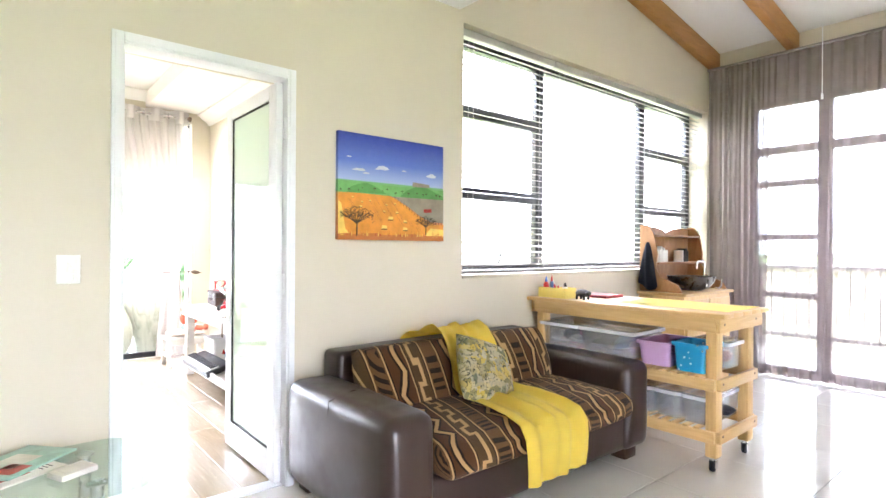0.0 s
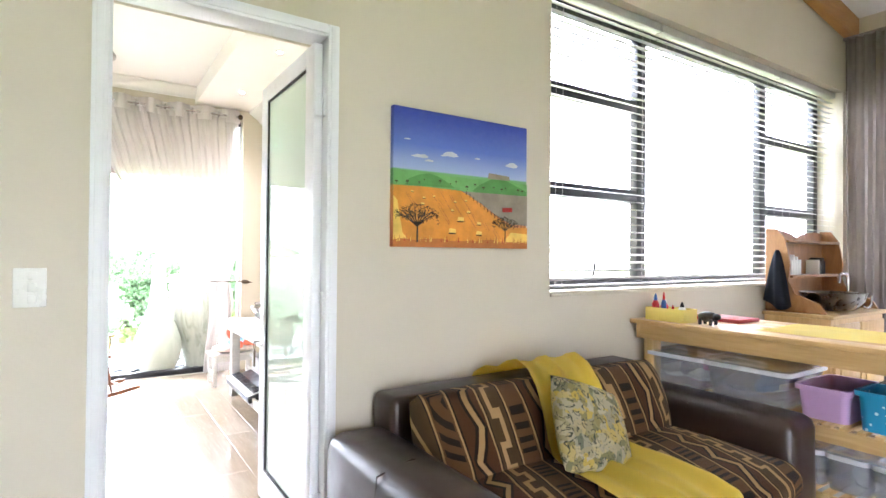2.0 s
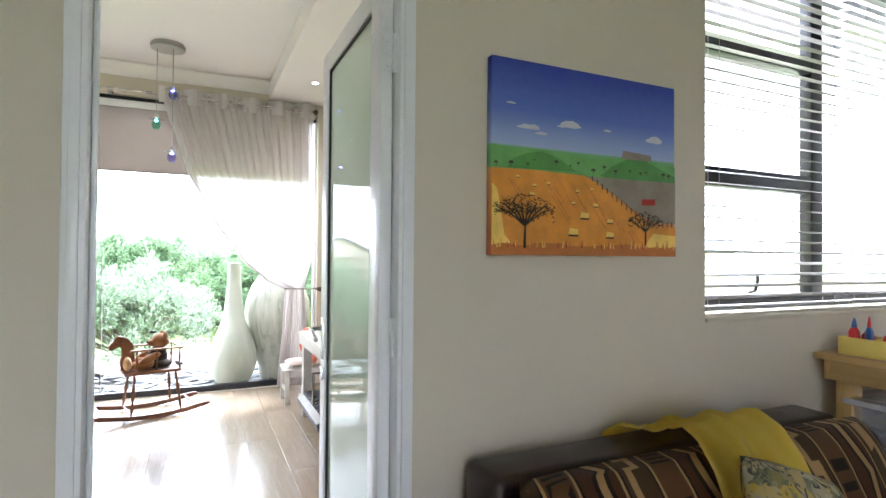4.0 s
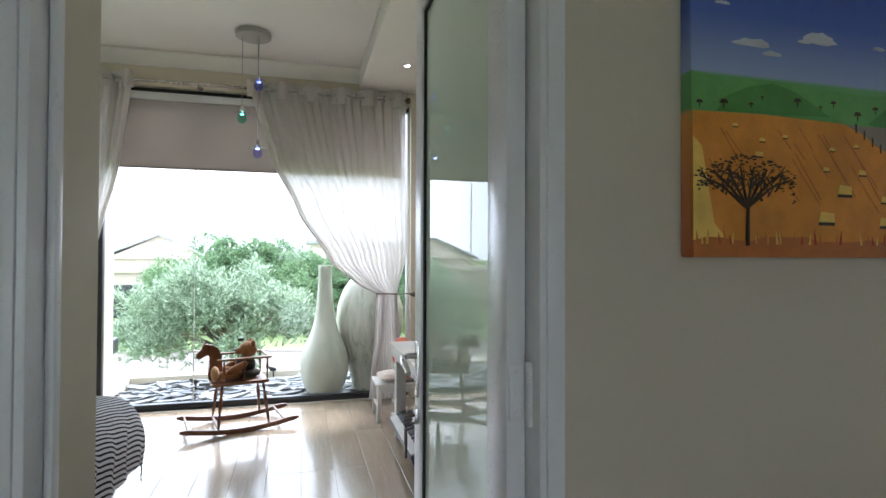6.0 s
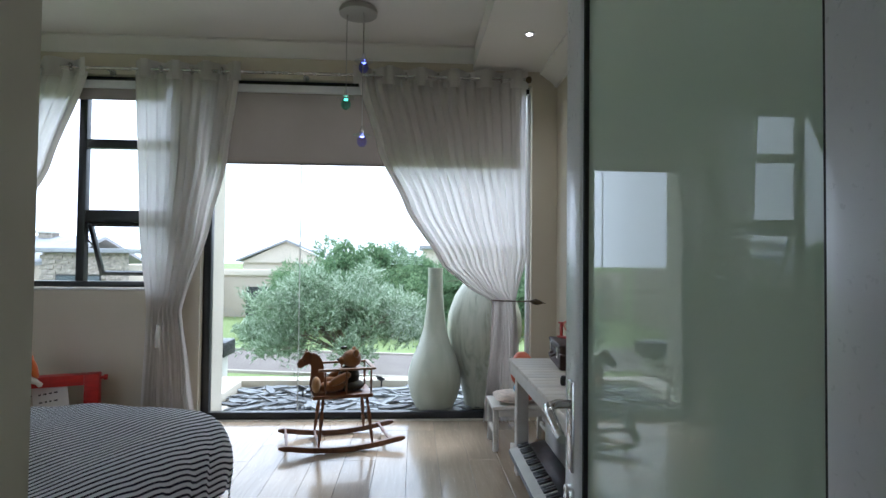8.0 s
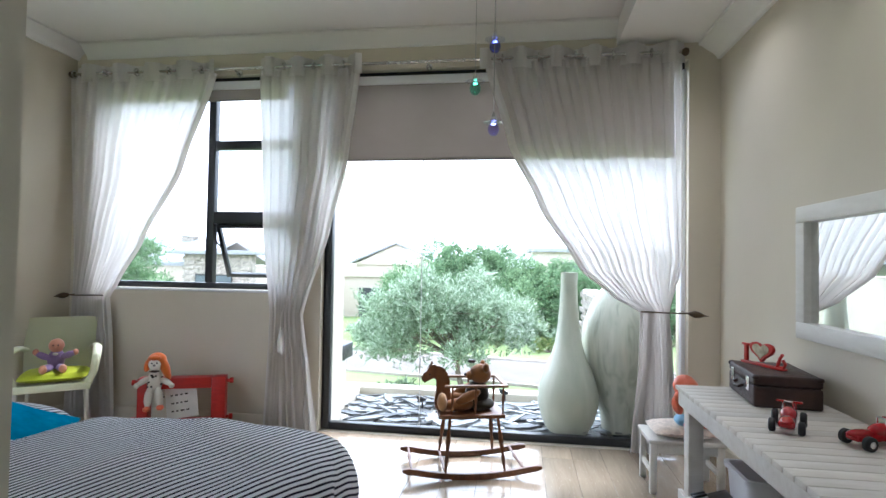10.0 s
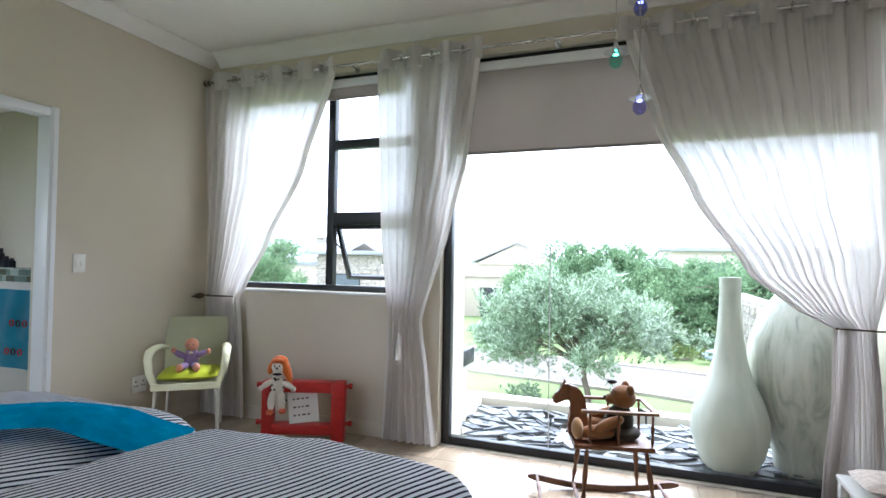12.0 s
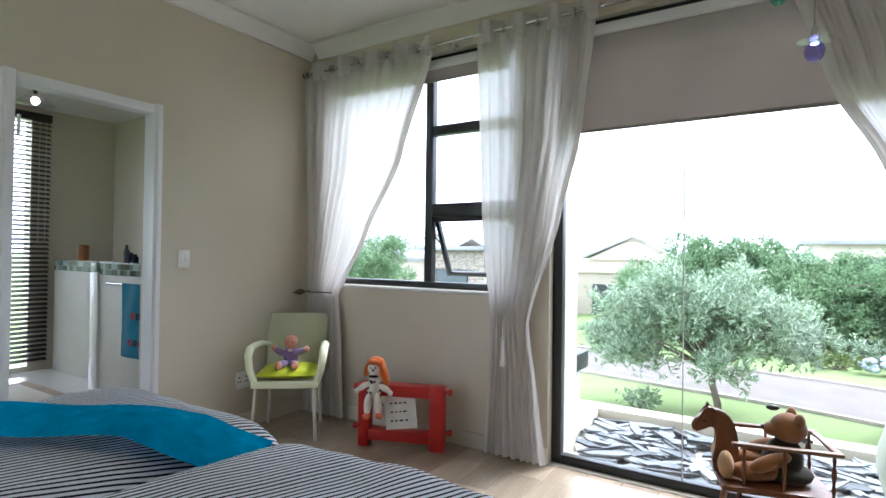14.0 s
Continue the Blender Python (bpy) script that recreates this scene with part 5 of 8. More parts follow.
# ---- bedroom glazing ----
def bedroom_glazing():
    Y = 7.24
    t = tagged(thing("window_3", (1.4, Y, 0), "wall-high fixed glass panel in a black frame", "window"), kind="structure")
    bars_x(t, Y, [(0.11, 0.17, 0.0, 2.68), (0.17, 2.69, 0.0, 0.055), (0.17, 2.69, 2.63, 2.68), ])
    bars_x(t, Y, [(2.672, 2.70, 0.055, 2.63)], M["trim_white"])
    pane_in(t, 0.165, 0.850, Y, 0.05, 2.635)
    pane_in(t, 0.856, 2.645, Y, 0.05, 2.635)
    bm = bmesh.new()
    box(bm, 0.850, 0.856, Y - 0.004, Y + 0.004, 0.055, 2.63)
    part("silicone_joint", bm, M["silicone"], t)
    t = tagged(thing("window_4", (-0.9, Y, 1.03), "black aluminium window with its low sash pushed open", "window"), kind="structure")
    x0, x1, z0, z1, m0, m1 = -1.72, -0.12, 1.03, 2.68, -0.862, -0.80
    bars_x(t, Y, [(x0, x1, z0, z0 + 0.045), (x0, x1, z1 - 0.045, z1), (x0, x0 + 0.045, z0 + 0.045, z1 - 0.045), (x1 - 0.045, x1, z0 + 0.045, z1 - 0.045), (m0, m1, z0 + 0.045, z1 - 0.045), (m1, x1 - 0.045, 2.115, 2.185), (m1, x1 - 0.045, 1.535, 1.63)])
    pane_in(t, x0 + 0.04, m0 + 0.005, Y, z0 + 0.04, z1 - 0.04)
    pane_in(t, m1 - 0.005, x1 - 0.04, Y, 1.62, 2.12)
    pane_in(t, m1 - 0.005, x1 - 0.04, Y, 2.18, z1 - 0.04)
    # the sash is hinged at its top and leans out
    piv = Matrix.Translation((0, Y + 0.01, 1.535)) @ Matrix.Rotation(radians(24), 4, "X")
    a, b, h = m1 + 0.004, x1 - 0.049, 0.455
    bm = bmesh.new()
    for q in ((a, a + 0.03, -h, 0), (b - 0.03, b, -h, 0), (a + 0.03, b - 0.03, -0.03, 0), (a + 0.03, b - 0.03, -h, -h + 0.03)):
        box(bm, q[0], q[1], -0.018, 0.018, q[2], q[3], 0.003)
    bmesh.ops.transform(bm, matrix=piv, verts=bm.verts)
    sash = part("sash", bm, M["alu_black"], t, "open sash leaning outward")
    bm = bmesh.new()
    box(bm, a + 0.028, b - 0.028, -0.003, 0.003, -h + 0.028, -0.028)
    bmesh.ops.transform(bm, matrix=piv, verts=bm.verts)
    part("pane", bm, M["clear_glass"], sash, smooth=0).visible_shadow = False
    bm = bmesh.new()
    e = piv @ Vector((0, 0, -0.22))
    tube(bm, [(m1 + 0.012, Y - 0.02, 1.50), (m1 + 0.012, Y - 0.01, 1.40), (m1 + 0.012, e.y, e.z)], 0.006, 6)
    part("stay_arm", bm, M["alu_black"], t)
    bm = bmesh.new()
    e = piv @ Vector((0, -0.02, -h + 0.015))
    tube(bm, [(-0.42, e.y, e.z), (-0.42, e.y - 0.04, e.z + 0.01), (-0.43, e.y - 0.045, e.z + 0.07)], 0.006, 8)
    part("sash_handle", bm, M["alu_black"], t)
    bm = bmesh.new()
    box(bm, x0, x1, GL - 0.014, Y - 0.032, z0 - 0.022, z0 - 0.002, 0.005)
    part("window_sill", bm, M["trim_white"], t)


M["silicone"] = paint("silicone", lin(0.62, 0.64, 0.62), 0.4, 0.05)
bedroom_glazing()


def roller(x0, x1, zb, label):
    t = thing("roller_blind", ((x0 + x1) / 2, 7.175, 2.66), label, "blind", "bedroom roller blinds")
    bm = bmesh.new()
    box(bm, x0, x1, 7.155, 7.205, 2.575, 2.635, 0.006)
    part("cassette", bm, M["trim_white"], t)
    bm = bmesh.new()
    sheet(bm, lambda u, v: (x0 + 0.01 + (x1 - x0 - 0.02) * u, 7.18 + 0.002 * math.sin(5 * u), 2.58 + (zb - 2.58) * v), 12, 6)
    bmesh.ops.solidify(bm, geom=list(bm.faces), thickness=0.0015)
    part("cloth", bm, M["blind_cloth"], t)
    bm = bmesh.new()
    box(bm, x0 + 0.01, x1 - 0.01, 7.174, 7.187, zb - 0.014, zb + 0.004, 0.003)
    part("bottom_bar", bm, M["blind_cloth"], t)


roller(0.19, 2.62, 2.02, "taupe roller blind lowered over the top of the glass panel")
roller(-1.66, -0.18, 2.50, "taupe roller blind rolled nearly up above the window")

# ---- curtain rod and white voile curtains ----
ROD_Y, ROD_Z = 7.075, 2.70


def curtain_rod():
    t = thing("curtain_rod", (0.35, ROD_Y, ROD_Z), "long brushed steel curtain rod with ball ends", "curtain rod")
    bm = bmesh.new()
    tube(bm, [(-1.93, ROD_Y, ROD_Z), (2.63, ROD_Y, ROD_Z)], 0.011, 12)
    part("pole", bm, M["steel"], t)
    for x, s in ((-1.93, -1), (2.63, 1)):
        bm = bmesh.new()
        lathe(bm, (x, ROD_Y, ROD_Z), [(0.012, 0), (0.016, 0.004), (0.026, 0.016), (0.028, 0.028), (0.022, 0.042), (0.002, 0.05)], 18, (s, 0, 0))
        part("finial", bm, M["bronze"], t)
    for x in (-1.88, -0.58, 0.9, 2.60):
        bm = bmesh.new()
        tube(bm, [(x, GL, ROD_Z - 0.015), (x, ROD_Y, ROD_Z - 0.015)], 0.007, 8)
        tube(bm, [(x, GL - 0.006, ROD_Z - 0.015), (x, GL, ROD_Z - 0.015)], 0.024, 14)
        part("bracket", bm, M["steel"], t)


curtain_rod()


def voile(ea, eb, folds, seed, rings, label, zbot=0.02, amp=0.022, tie=None):
    t = thing("voile_curtain", ((ea[0][1] + eb[0][1]) / 2, ROD_Y, ROD_Z), label, "curtain", "bedroom voile curtains")
    bm, at = drape("fabric", "", 2.672, zbot, ea, eb, ROD_Y, folds, amp, None, "x", seed, 60)
    part("fabric", bm, M["voile"], t, smooth=80)
    # eyelet heading in waves round the rod
    xa, xb = ea[0][1], eb[0][1]
    bm = bmesh.new()
    ph = 0.6 * seed

    def head(u, v):
        x = xa + (xb - xa) * u
        return (x + 0.01 * math.sin(4 * math.pi * rings * u + ph), ROD_Y + 0.045 * math.sin(math.pi * rings * u + ph) * (1 - 0.5 * v * v), 2.765 - 0.14 * v + 0.004 * math.sin(9 * u))

    sheet(bm, head, rings * 8, 5)
    bmesh.ops.solidify(bm, geom=list(bm.faces), thickness=0.002)
    part("heading", bm, M["heading"], t, "doubled white heading with eyelets", smooth=80)
    for i in range(rings):
        u = (i + 0.5 - ph / math.pi) / rings
        u = u % 1.0
        x = xa + (xb - xa) * u
        bm = bmesh.new()
        ring = [(x, ROD_Y + 0.026 * math.cos(a), ROD_Z + 0.026 * math.sin(a)) for a in [j * math.pi / 8 for j in range(17)]]
        tube(bm, [(p_[0] + 0.002, p_[1], p_[2]) for p_ in ring], 0.007, 8, False)
        part("eyelet", bm, M["steel"], t)
    # hem along the free edge
    bm = bmesh.new()
    free = 1.0 if seed < 5 else 0.0
    sheet(bm, lambda u, v: Vector(at(free + (0.05 if free < 0.5 else -0.05) * u, v)) + Vector((0, -0.004, 0)), 8, 60)
    part("hem", bm, M["heading"], t, smooth=80)
    return t


M["heading"] = sheer("heading", lin(0.84, 0.81, 0.79), 0.02, 0.25)
voile([(2.67, -1.955), (0.96, -1.90), (0.0, -1.93)], [(2.67, -0.735), (1.95, -0.985), (1.39, -1.295), (1.05, -1.50), (0.96, -1.565), (0.6, -1.53), (0.0, -1.50)], 11, 2, 9, "white voile curtain tied back beside the small window", amp=0.026)
voile([(2.67, -0.385), (1.5, -0.32), (0.86, -0.25), (0.0, -0.30)], [(2.67, 0.415), (2.0, 0.33), (1.52, 0.214), (0.86, 0.02), (0.4, 0.09), (0.0, 0.14)], 9, 4, 7, "white voile curtain gathered between window and glass panel", amp=0.02)
voile([(2.67, 1.285), (2.1, 1.46), (1.68, 1.676), (1.234, 1.968), (1.056, 2.18), (0.95, 2.375), (0.6, 2.36), (0.15, 2.31), (0.0, 2.30)], [(2.67, 2.665), (1.3, 2.66), (0.95, 2.57), (0.6, 2.60), (0.0, 2.64)], 15, 7, 11, "white voile curtain swept aside and tied back before the glass panel", amp=0.03)


def holdback(x, z, s, x0):
    t = thing("curtain_holdback", (x, GL, z), "bronze leaf-shaped curtain holdback", "holdback", "curtain holdbacks")
    bm = bmesh.new()
    tube(bm, [(x, GL, z), (x, 7.02, z)], 0.006, 8)
    tube(bm, [(x, 7.02, z), (x - s * 0.06, 6.985, z), (x0, 6.99, z + 0.005)], 0.005, 8)
    part("arm", bm, M["bronze"], t)
    bm = bmesh.new()
    lathe(bm, (x, 7.02, z), [(0.004, 0), (0.014, 0.015), (0.024, 0.045), (0.018, 0.075), (0.006, 0.10), (0.001, 0.125)], 10, (s, -0.2, -0.12))
    part("leaf", bm, M["bronze"], t)


holdback(2.66, 0.955, 1, 2.36)
holdback(-1.86, 0.965, -1, -1.55)
M["tassel"] = cloth("tassel", lin(0.75, 0.73, 0.70), 300)
t = thing("curtain_tie", (-0.12, 7.02, 0.9), "white tasselled cord round the middle curtain", "tie")
bm = bmesh.new()
tube(bm, [(-0.135, 7.085, 0.93), (-0.125, 7.03, 0.90), (-0.12, 6.985, 0.85), (-0.115, 6.97, 0.76)], 0.003, 6)
part("cord", bm, M["heading"], t)
bm = bmesh.new()
lathe(bm, (-0.115, 6.97, 0.60), [(0.020, 0), (0.019, 0.08), (0.014, 0.13), (0.010, 0.145), (0.013, 0.16), (0.004, 0.175)], 12)
part("tassel", bm, M["tassel"], t)

# ---- beds ----
k = Nodes("duvet")
v = k.coords()
sep = k.n.new("ShaderNodeSeparateXYZ")
wv = k.noise(v, 2.2, 3)
k.l.new(v, sep.inputs[0])
a = radians(18)
off = k.maths("ADD", k.maths("MULTIPLY", sep.outputs[0], math.cos(a)), k.maths("MULTIPLY", sep.outputs[1], -math.sin(a)))
off = k.maths("ADD", off, k.maths("MULTIPLY", sep.outputs[2], -0.9))
off = k.maths("ADD", off, k.maths("MULTIPLY", wv, 0.014))
st = k.maths("MODULO", k.maths("ADD", off, 20.0), 0.024)
msk = k.ramp(k.maths("DIVIDE", st, 0.024), [(0.34, lin(1, 1, 1)), (0.39, lin(0, 0, 0)), (0.97, lin(0, 0, 0)), (1.0, lin(1, 1, 1))])
fine = k.noise(v, 600, 2)
c = k.mix(msk, rgb((249, 249, 251)), rgb((32, 36, 58)))
k.set(Base_Color=c, Roughness=0.85, Sheen_Weight=0.0, Specular_IOR_Level=0.2)
k.bump(k.noise(v, 14, 4), 0.5, 0.02)
M["duvet"] = k.m
M["mattress"] = cloth("mattress", lin(0.7, 0.69, 0.66))
M["bed_base"] = cloth("bed_base", lin(0.12, 0.11, 0.11))


def bed(x0, x1, seed, label, top):
    y0, y1 = 3.36, 5.46
    t = thing("bed", ((x0 + x1) / 2, (y0 + y1) / 2, 0), label, "bed", "beds")
    bm = bmesh.new()
    box(bm, x0 + 0.03, x1 - 0.03, y0, y1 - 0.04, 0.06, 0.26, 0.02)
    part("base", bm, M["bed_base"], t)
    for x in (x0 + 0.1, x1 - 0.1):
        for y in (y0 + 0.1, y1 - 0.15):
            bm = bmesh.new()
            tube(bm, [(x, y, 0.001), (x, y, 0.062)], [0.02, 0.03], 12)
            part("foot", bm, M["sofa_foot"], t)
    bm = bmesh.new()
    box(bm, x0 + 0.01, x1 - 0.01, y0, y1 - 0.02, 0.262, 0.46, 0.04, 3)
    part("mattress", bm, M["mattress"], t)
    cx, hx, drop = (x0 + x1) / 2, (x1 - x0) / 2, 0.34

    def cover(u, v):
        a, b = (2 * u - 1) * (hx + drop), v * (y1 - y0 + drop)
        nz_ = noise.noise((a * 2.1 + seed, b * 1.7, 0)) * 0.022 + noise.noise((a * 6 + seed, b * 4, 3)) * 0.008
        over = max(0.0, abs(a) - (hx - 0.10)), max(0.0, b - (y1 - y0 - 0.10))

        def bend(o):
            r = 0.16
            q = min(o / r, math.pi / 2)
            return r * math.sin(q), r * (1 - math.cos(q)) + max(0, o - r * math.pi / 2)

        ox, dx = bend(over[0])
        oy, dy_ = bend(over[1])
        x = math.copysign(min(abs(a), hx - 0.10) + ox, a) if a else 0
        y = min(b, y1 - y0 - 0.10) + oy
        hang = min(1, max(dx, dy_) / 0.2)
        puff = 0.055 * (1 - (abs(a) / (hx + drop)) ** 2.0) + 0.03 * math.sin(math.pi * min(1, v))
        z = top + puff - max(dx, dy_) - 0.3 * min(dx, dy_)
        fold = hang * 0.022 * math.sin(16 * (y if over[0] > over[1] else x) + 4 * nz_ * 30)
        x += math.copysign(fold, a) if over[0] >= over[1] else 0
        y += fold if over[1] > over[0] else 0
        return (cx + x, y0 + y, max(0.03, z + nz_ * 1.4))

    bm = bmesh.new()
    sheet(bm, cover, 44, 64)
    bmesh.ops.solidify(bm, geom=list(bm.faces), thickness=0.012)
    part("duvet", bm, M["duvet"], t, "navy and white diagonally striped duvet", smooth=90)
    bm = bmesh.new()
    cushion(bm, (cx, y0 + 0.26, top + 0.12), (0.33, 0.22, 0.08), None, 0.5, 12)
    part("pillow", bm, M["duvet"], t, smooth=80)


bed(-0.31, 0.84, 3.0, "single bed with a puffy navy and white striped duvet", 0.525)
bed(-1.50, -0.38, 9.0, "single bed with a striped duvet and a blue throw", 0.55)

k = Nodes("blue_throw")
v = k.coords()
c = k.ramp(k.noise(v, 14, 5, 0.65), [(0.3, rgb((14, 152, 200))), (0.55, rgb((24, 172, 218))), (0.75, rgb((54, 190, 228)))])
k.set(Base_Color=c, Roughness=0.95, Specular_IOR_Level=0.1)
k.bump(k.noise(v, 180, 3), 0.7, 0.006)
M["blue_throw"] = k.m


def blue_at(u, v):
    # runs askew across the foot of the far bed
    p = Vector((-1.66, 4.30, 0)) * (1 - u) + Vector((-0.20, 5.27, 0)) * u
    side_ = Vector((-0.5, 0.866, 0))
    p = p + side_ * ((v - 0.5) * (0.32 - 0.07 * u))
    a = abs(p.x + 0.94) / 0.56
    fall = max(0, p.x + 0.46)
    z = 0.672 + 0.02 * (1 - a * a) + 0.012 * math.sin(7 * u + 4 * v) + 0.008 * math.sin(19 * u) - fall * 0.40 - max(0, -1.42 - p.x) * 0.8
    return (p.x, p.y, z)


bm = bmesh.new()
sheet(bm, blue_at, 50, 14)
bmesh.ops.solidify(bm, geom=list(bm.faces), thickness=-0.014)
solid("bed_throw", bm, M["blue_throw"], "bright turquoise blue towel laid across the far bed", "blanket", smooth=80)


# ---- dolls and chair ----
def blobs(spec):
    """One mesh of rounded pieces; each is (centre, radii, turn about x, material slot)."""
    bm = bmesh.new()
    for c_, r_, m_, idx in spec:
        n0 = len(bm.faces)
        blob(bm, c_, r_, 14, 10, m_)
        bm.faces.ensure_lookup_table()
        for f in bm.faces[n0:]:
            f.material_index = idx
    return bm


def rot(x=0, y=0, z=0):
    return Euler((radians(x), radians(y), radians(z))).to_matrix().to_4x4()


M["doll_skin"] = paint("doll_skin", rgb((214, 150, 122)), 0.45, 0.06, 9, 200, 0.05)
M["doll_skin_red"] = paint("doll_skin_red", rgb((226, 116, 84)), 0.4, 0.06, 9, 200, 0.05)
M["lilac"] = cloth("lilac", rgb((150, 126, 170)), 400)
M["doll_white"] = cloth("doll_white", rgb((226, 220, 208)), 300)
M["orange_hair"] = cloth("orange_hair", rgb((206, 104, 40)), 90, 0.9, 0.25, 0.3, 1.0)
M["doll_black"] = paint("doll_black", rgb((34, 26, 24)), 0.4, 0.1)
M["baby_blue"] = cloth("baby_blue", rgb((150, 196, 226)), 300)
M["chair_plastic"] = paint("chair_plastic", rgb((236, 238, 206)), 0.42, 0.03, 4, 120, 0.04)
M["lime"] = cloth("lime", rgb((176, 186, 32)), 420, 0.9, 0.06)


def chair():
    # stands in the corner, turned towards the room
    c0, rz = (-1.645, 6.69), 38
    t = thing("plastic_armchair", (*c0, 0), "pale lime plastic armchair in the corner", "chair", "", rz)
    m = pose(*c0, 0, 0, 0, rz) @ Matrix.Diagonal((0.9, 0.9, 0.94, 1))
    done = lambda bm: bmesh.ops.transform(bm, matrix=m, verts=bm.verts)
    for x, y in ((-0.21, -0.22), (0.21, -0.22), (-0.19, 0.20), (0.19, 0.20)):
        bm = bmesh.new()
        tube(bm, [(x * 1.12, y * 1.1, 0.001), (x, y, 0.41)], [0.012, 0.015], 12)
        done(bm)
        part("leg", bm, M["leg_alu"], t, "slim pale metal leg")
    bm = bmesh.new()
    sheet(bm, lambda u, v: ((u - 0.5) * 0.48, (v - 0.5) * 0.48, 0.425 - 0.015 * math.sin(math.pi * u) * math.sin(math.pi * v) - 0.02 * max(0, 0.12 - v) / 0.12), 12, 12)
    bmesh.ops.solidify(bm, geom=list(bm.faces), thickness=0.022)
    done(bm)
    part("seat", bm, M["chair_plastic"], t, smooth=60)
    bm = bmesh.new()
    box(bm, -0.245, 0.245, -0.245, -0.225, 0.375, 0.425, 0.006)
    done(bm)
    part("seat_apron", bm, M["chair_plastic"], t)
    bm = bmesh.new()
    sheet(bm, lambda u, v: ((u - 0.5) * (0.47 + 0.03 * v), 0.235 + 0.10 * v - 0.06 * (1 - (2 * u - 1) ** 2) * 0.4, 0.43 + 0.43 * v - 0.012 * abs(2 * u - 1) ** 6 * v), 14, 12)
    bmesh.ops.solidify(bm, geom=list(bm.faces), thickness=0.014)
    done(bm)
    part("backrest", bm, M["chair_plastic"], t, smooth=60)
    for s in (-1, 1):
        bm = bmesh.new()
        pts = [(0.235, -0.20, 0.40), (0.262, -0.21, 0.50), (0.272, -0.20, 0.60), (0.272, -0.13, 0.645), (0.268, 0.0, 0.65), (0.255, 0.14, 0.645), (0.235, 0.25, 0.62)]
        rings = tube(bm, [(s * x, y, z) for x, y, z in pts], [0.018, 0.018, 0.02, 0.022, 0.022, 0.02, 0.016], 10)
        for v_ in bm.verts:
            v_.co.x += (v_.co.x - s * 0.262) * 0.5
        done(bm)
        part("armrest", bm, M["chair_plastic"], t, smooth=60)
    bm = bmesh.new()
    cushion(bm, (0, -0.01, 0.462), (0.225, 0.215, 0.038), None, 0.35, 14)
    done(bm)
    solid("seat_pad", bm, M["lime"], "lime green seat cushion on the plastic chair", "cushion", smooth=80)
    d = lambda p_: m @ Vector(p_)
    R = rot(z=rz)
    spec = [((0, 0.02, 0.58), (0.062, 0.05, 0.085), R, 1), ((0, 0.015, 0.70), (0.055, 0.056, 0.058), R, 0), ((-0.10, -0.01, 0.62), (0.062, 0.024, 0.026), R @ rot(y=28), 1), ((0.10, -0.01, 0.62), (0.062, 0.024, 0.026), R @ rot(y=-20), 1),
            ((-0.155, -0.01, 0.655), (0.022, 0.02, 0.026), R, 0), ((0.155, -0.01, 0.64), (0.022, 0.02, 0.026), R, 0), ((-0.055, -0.09, 0.525), (0.035, 0.085, 0.03), R @ rot(z=-14), 1), ((0.055, -0.09, 0.525), (0.035, 0.085, 0.03), R @ rot(z=14), 1), ((-0.075, -0.165, 0.53), (0.028, 0.026, 0.035), R, 0), ((0.075, -0.165, 0.53), (0.028, 0.026, 0.035), R, 0),
            ((0, -0.05, 0.692), (0.010, 0.008, 0.007), R, 0), ((-0.02, -0.038, 0.71), (0.006, 0.006, 0.006), R, 2), ((0.02, -0.038, 0.71), (0.006, 0.006, 0.006), R, 2), ((0, -0.035, 0.635), (0.02, 0.012, 0.012), R, 3)]
    solid("baby_doll", blobs([(d((c_[0] * 0.82, c_[1], 0.498 + (c_[2] - 0.5) * 0.86)), [a_ * 0.86 for a_ in r_], q, i) for c_, r_, q, i in spec]), [M["doll_skin"], M["lilac"], M["doll_black"], M["doll_white"]], "baby doll in a lilac suit sitting on the chair", "doll", smooth=80)


M["leg_alu"] = paint("leg_alu", lin(0.66, 0.64, 0.56), 0.35, 0.05, 6, 120, 0.02)
chair()


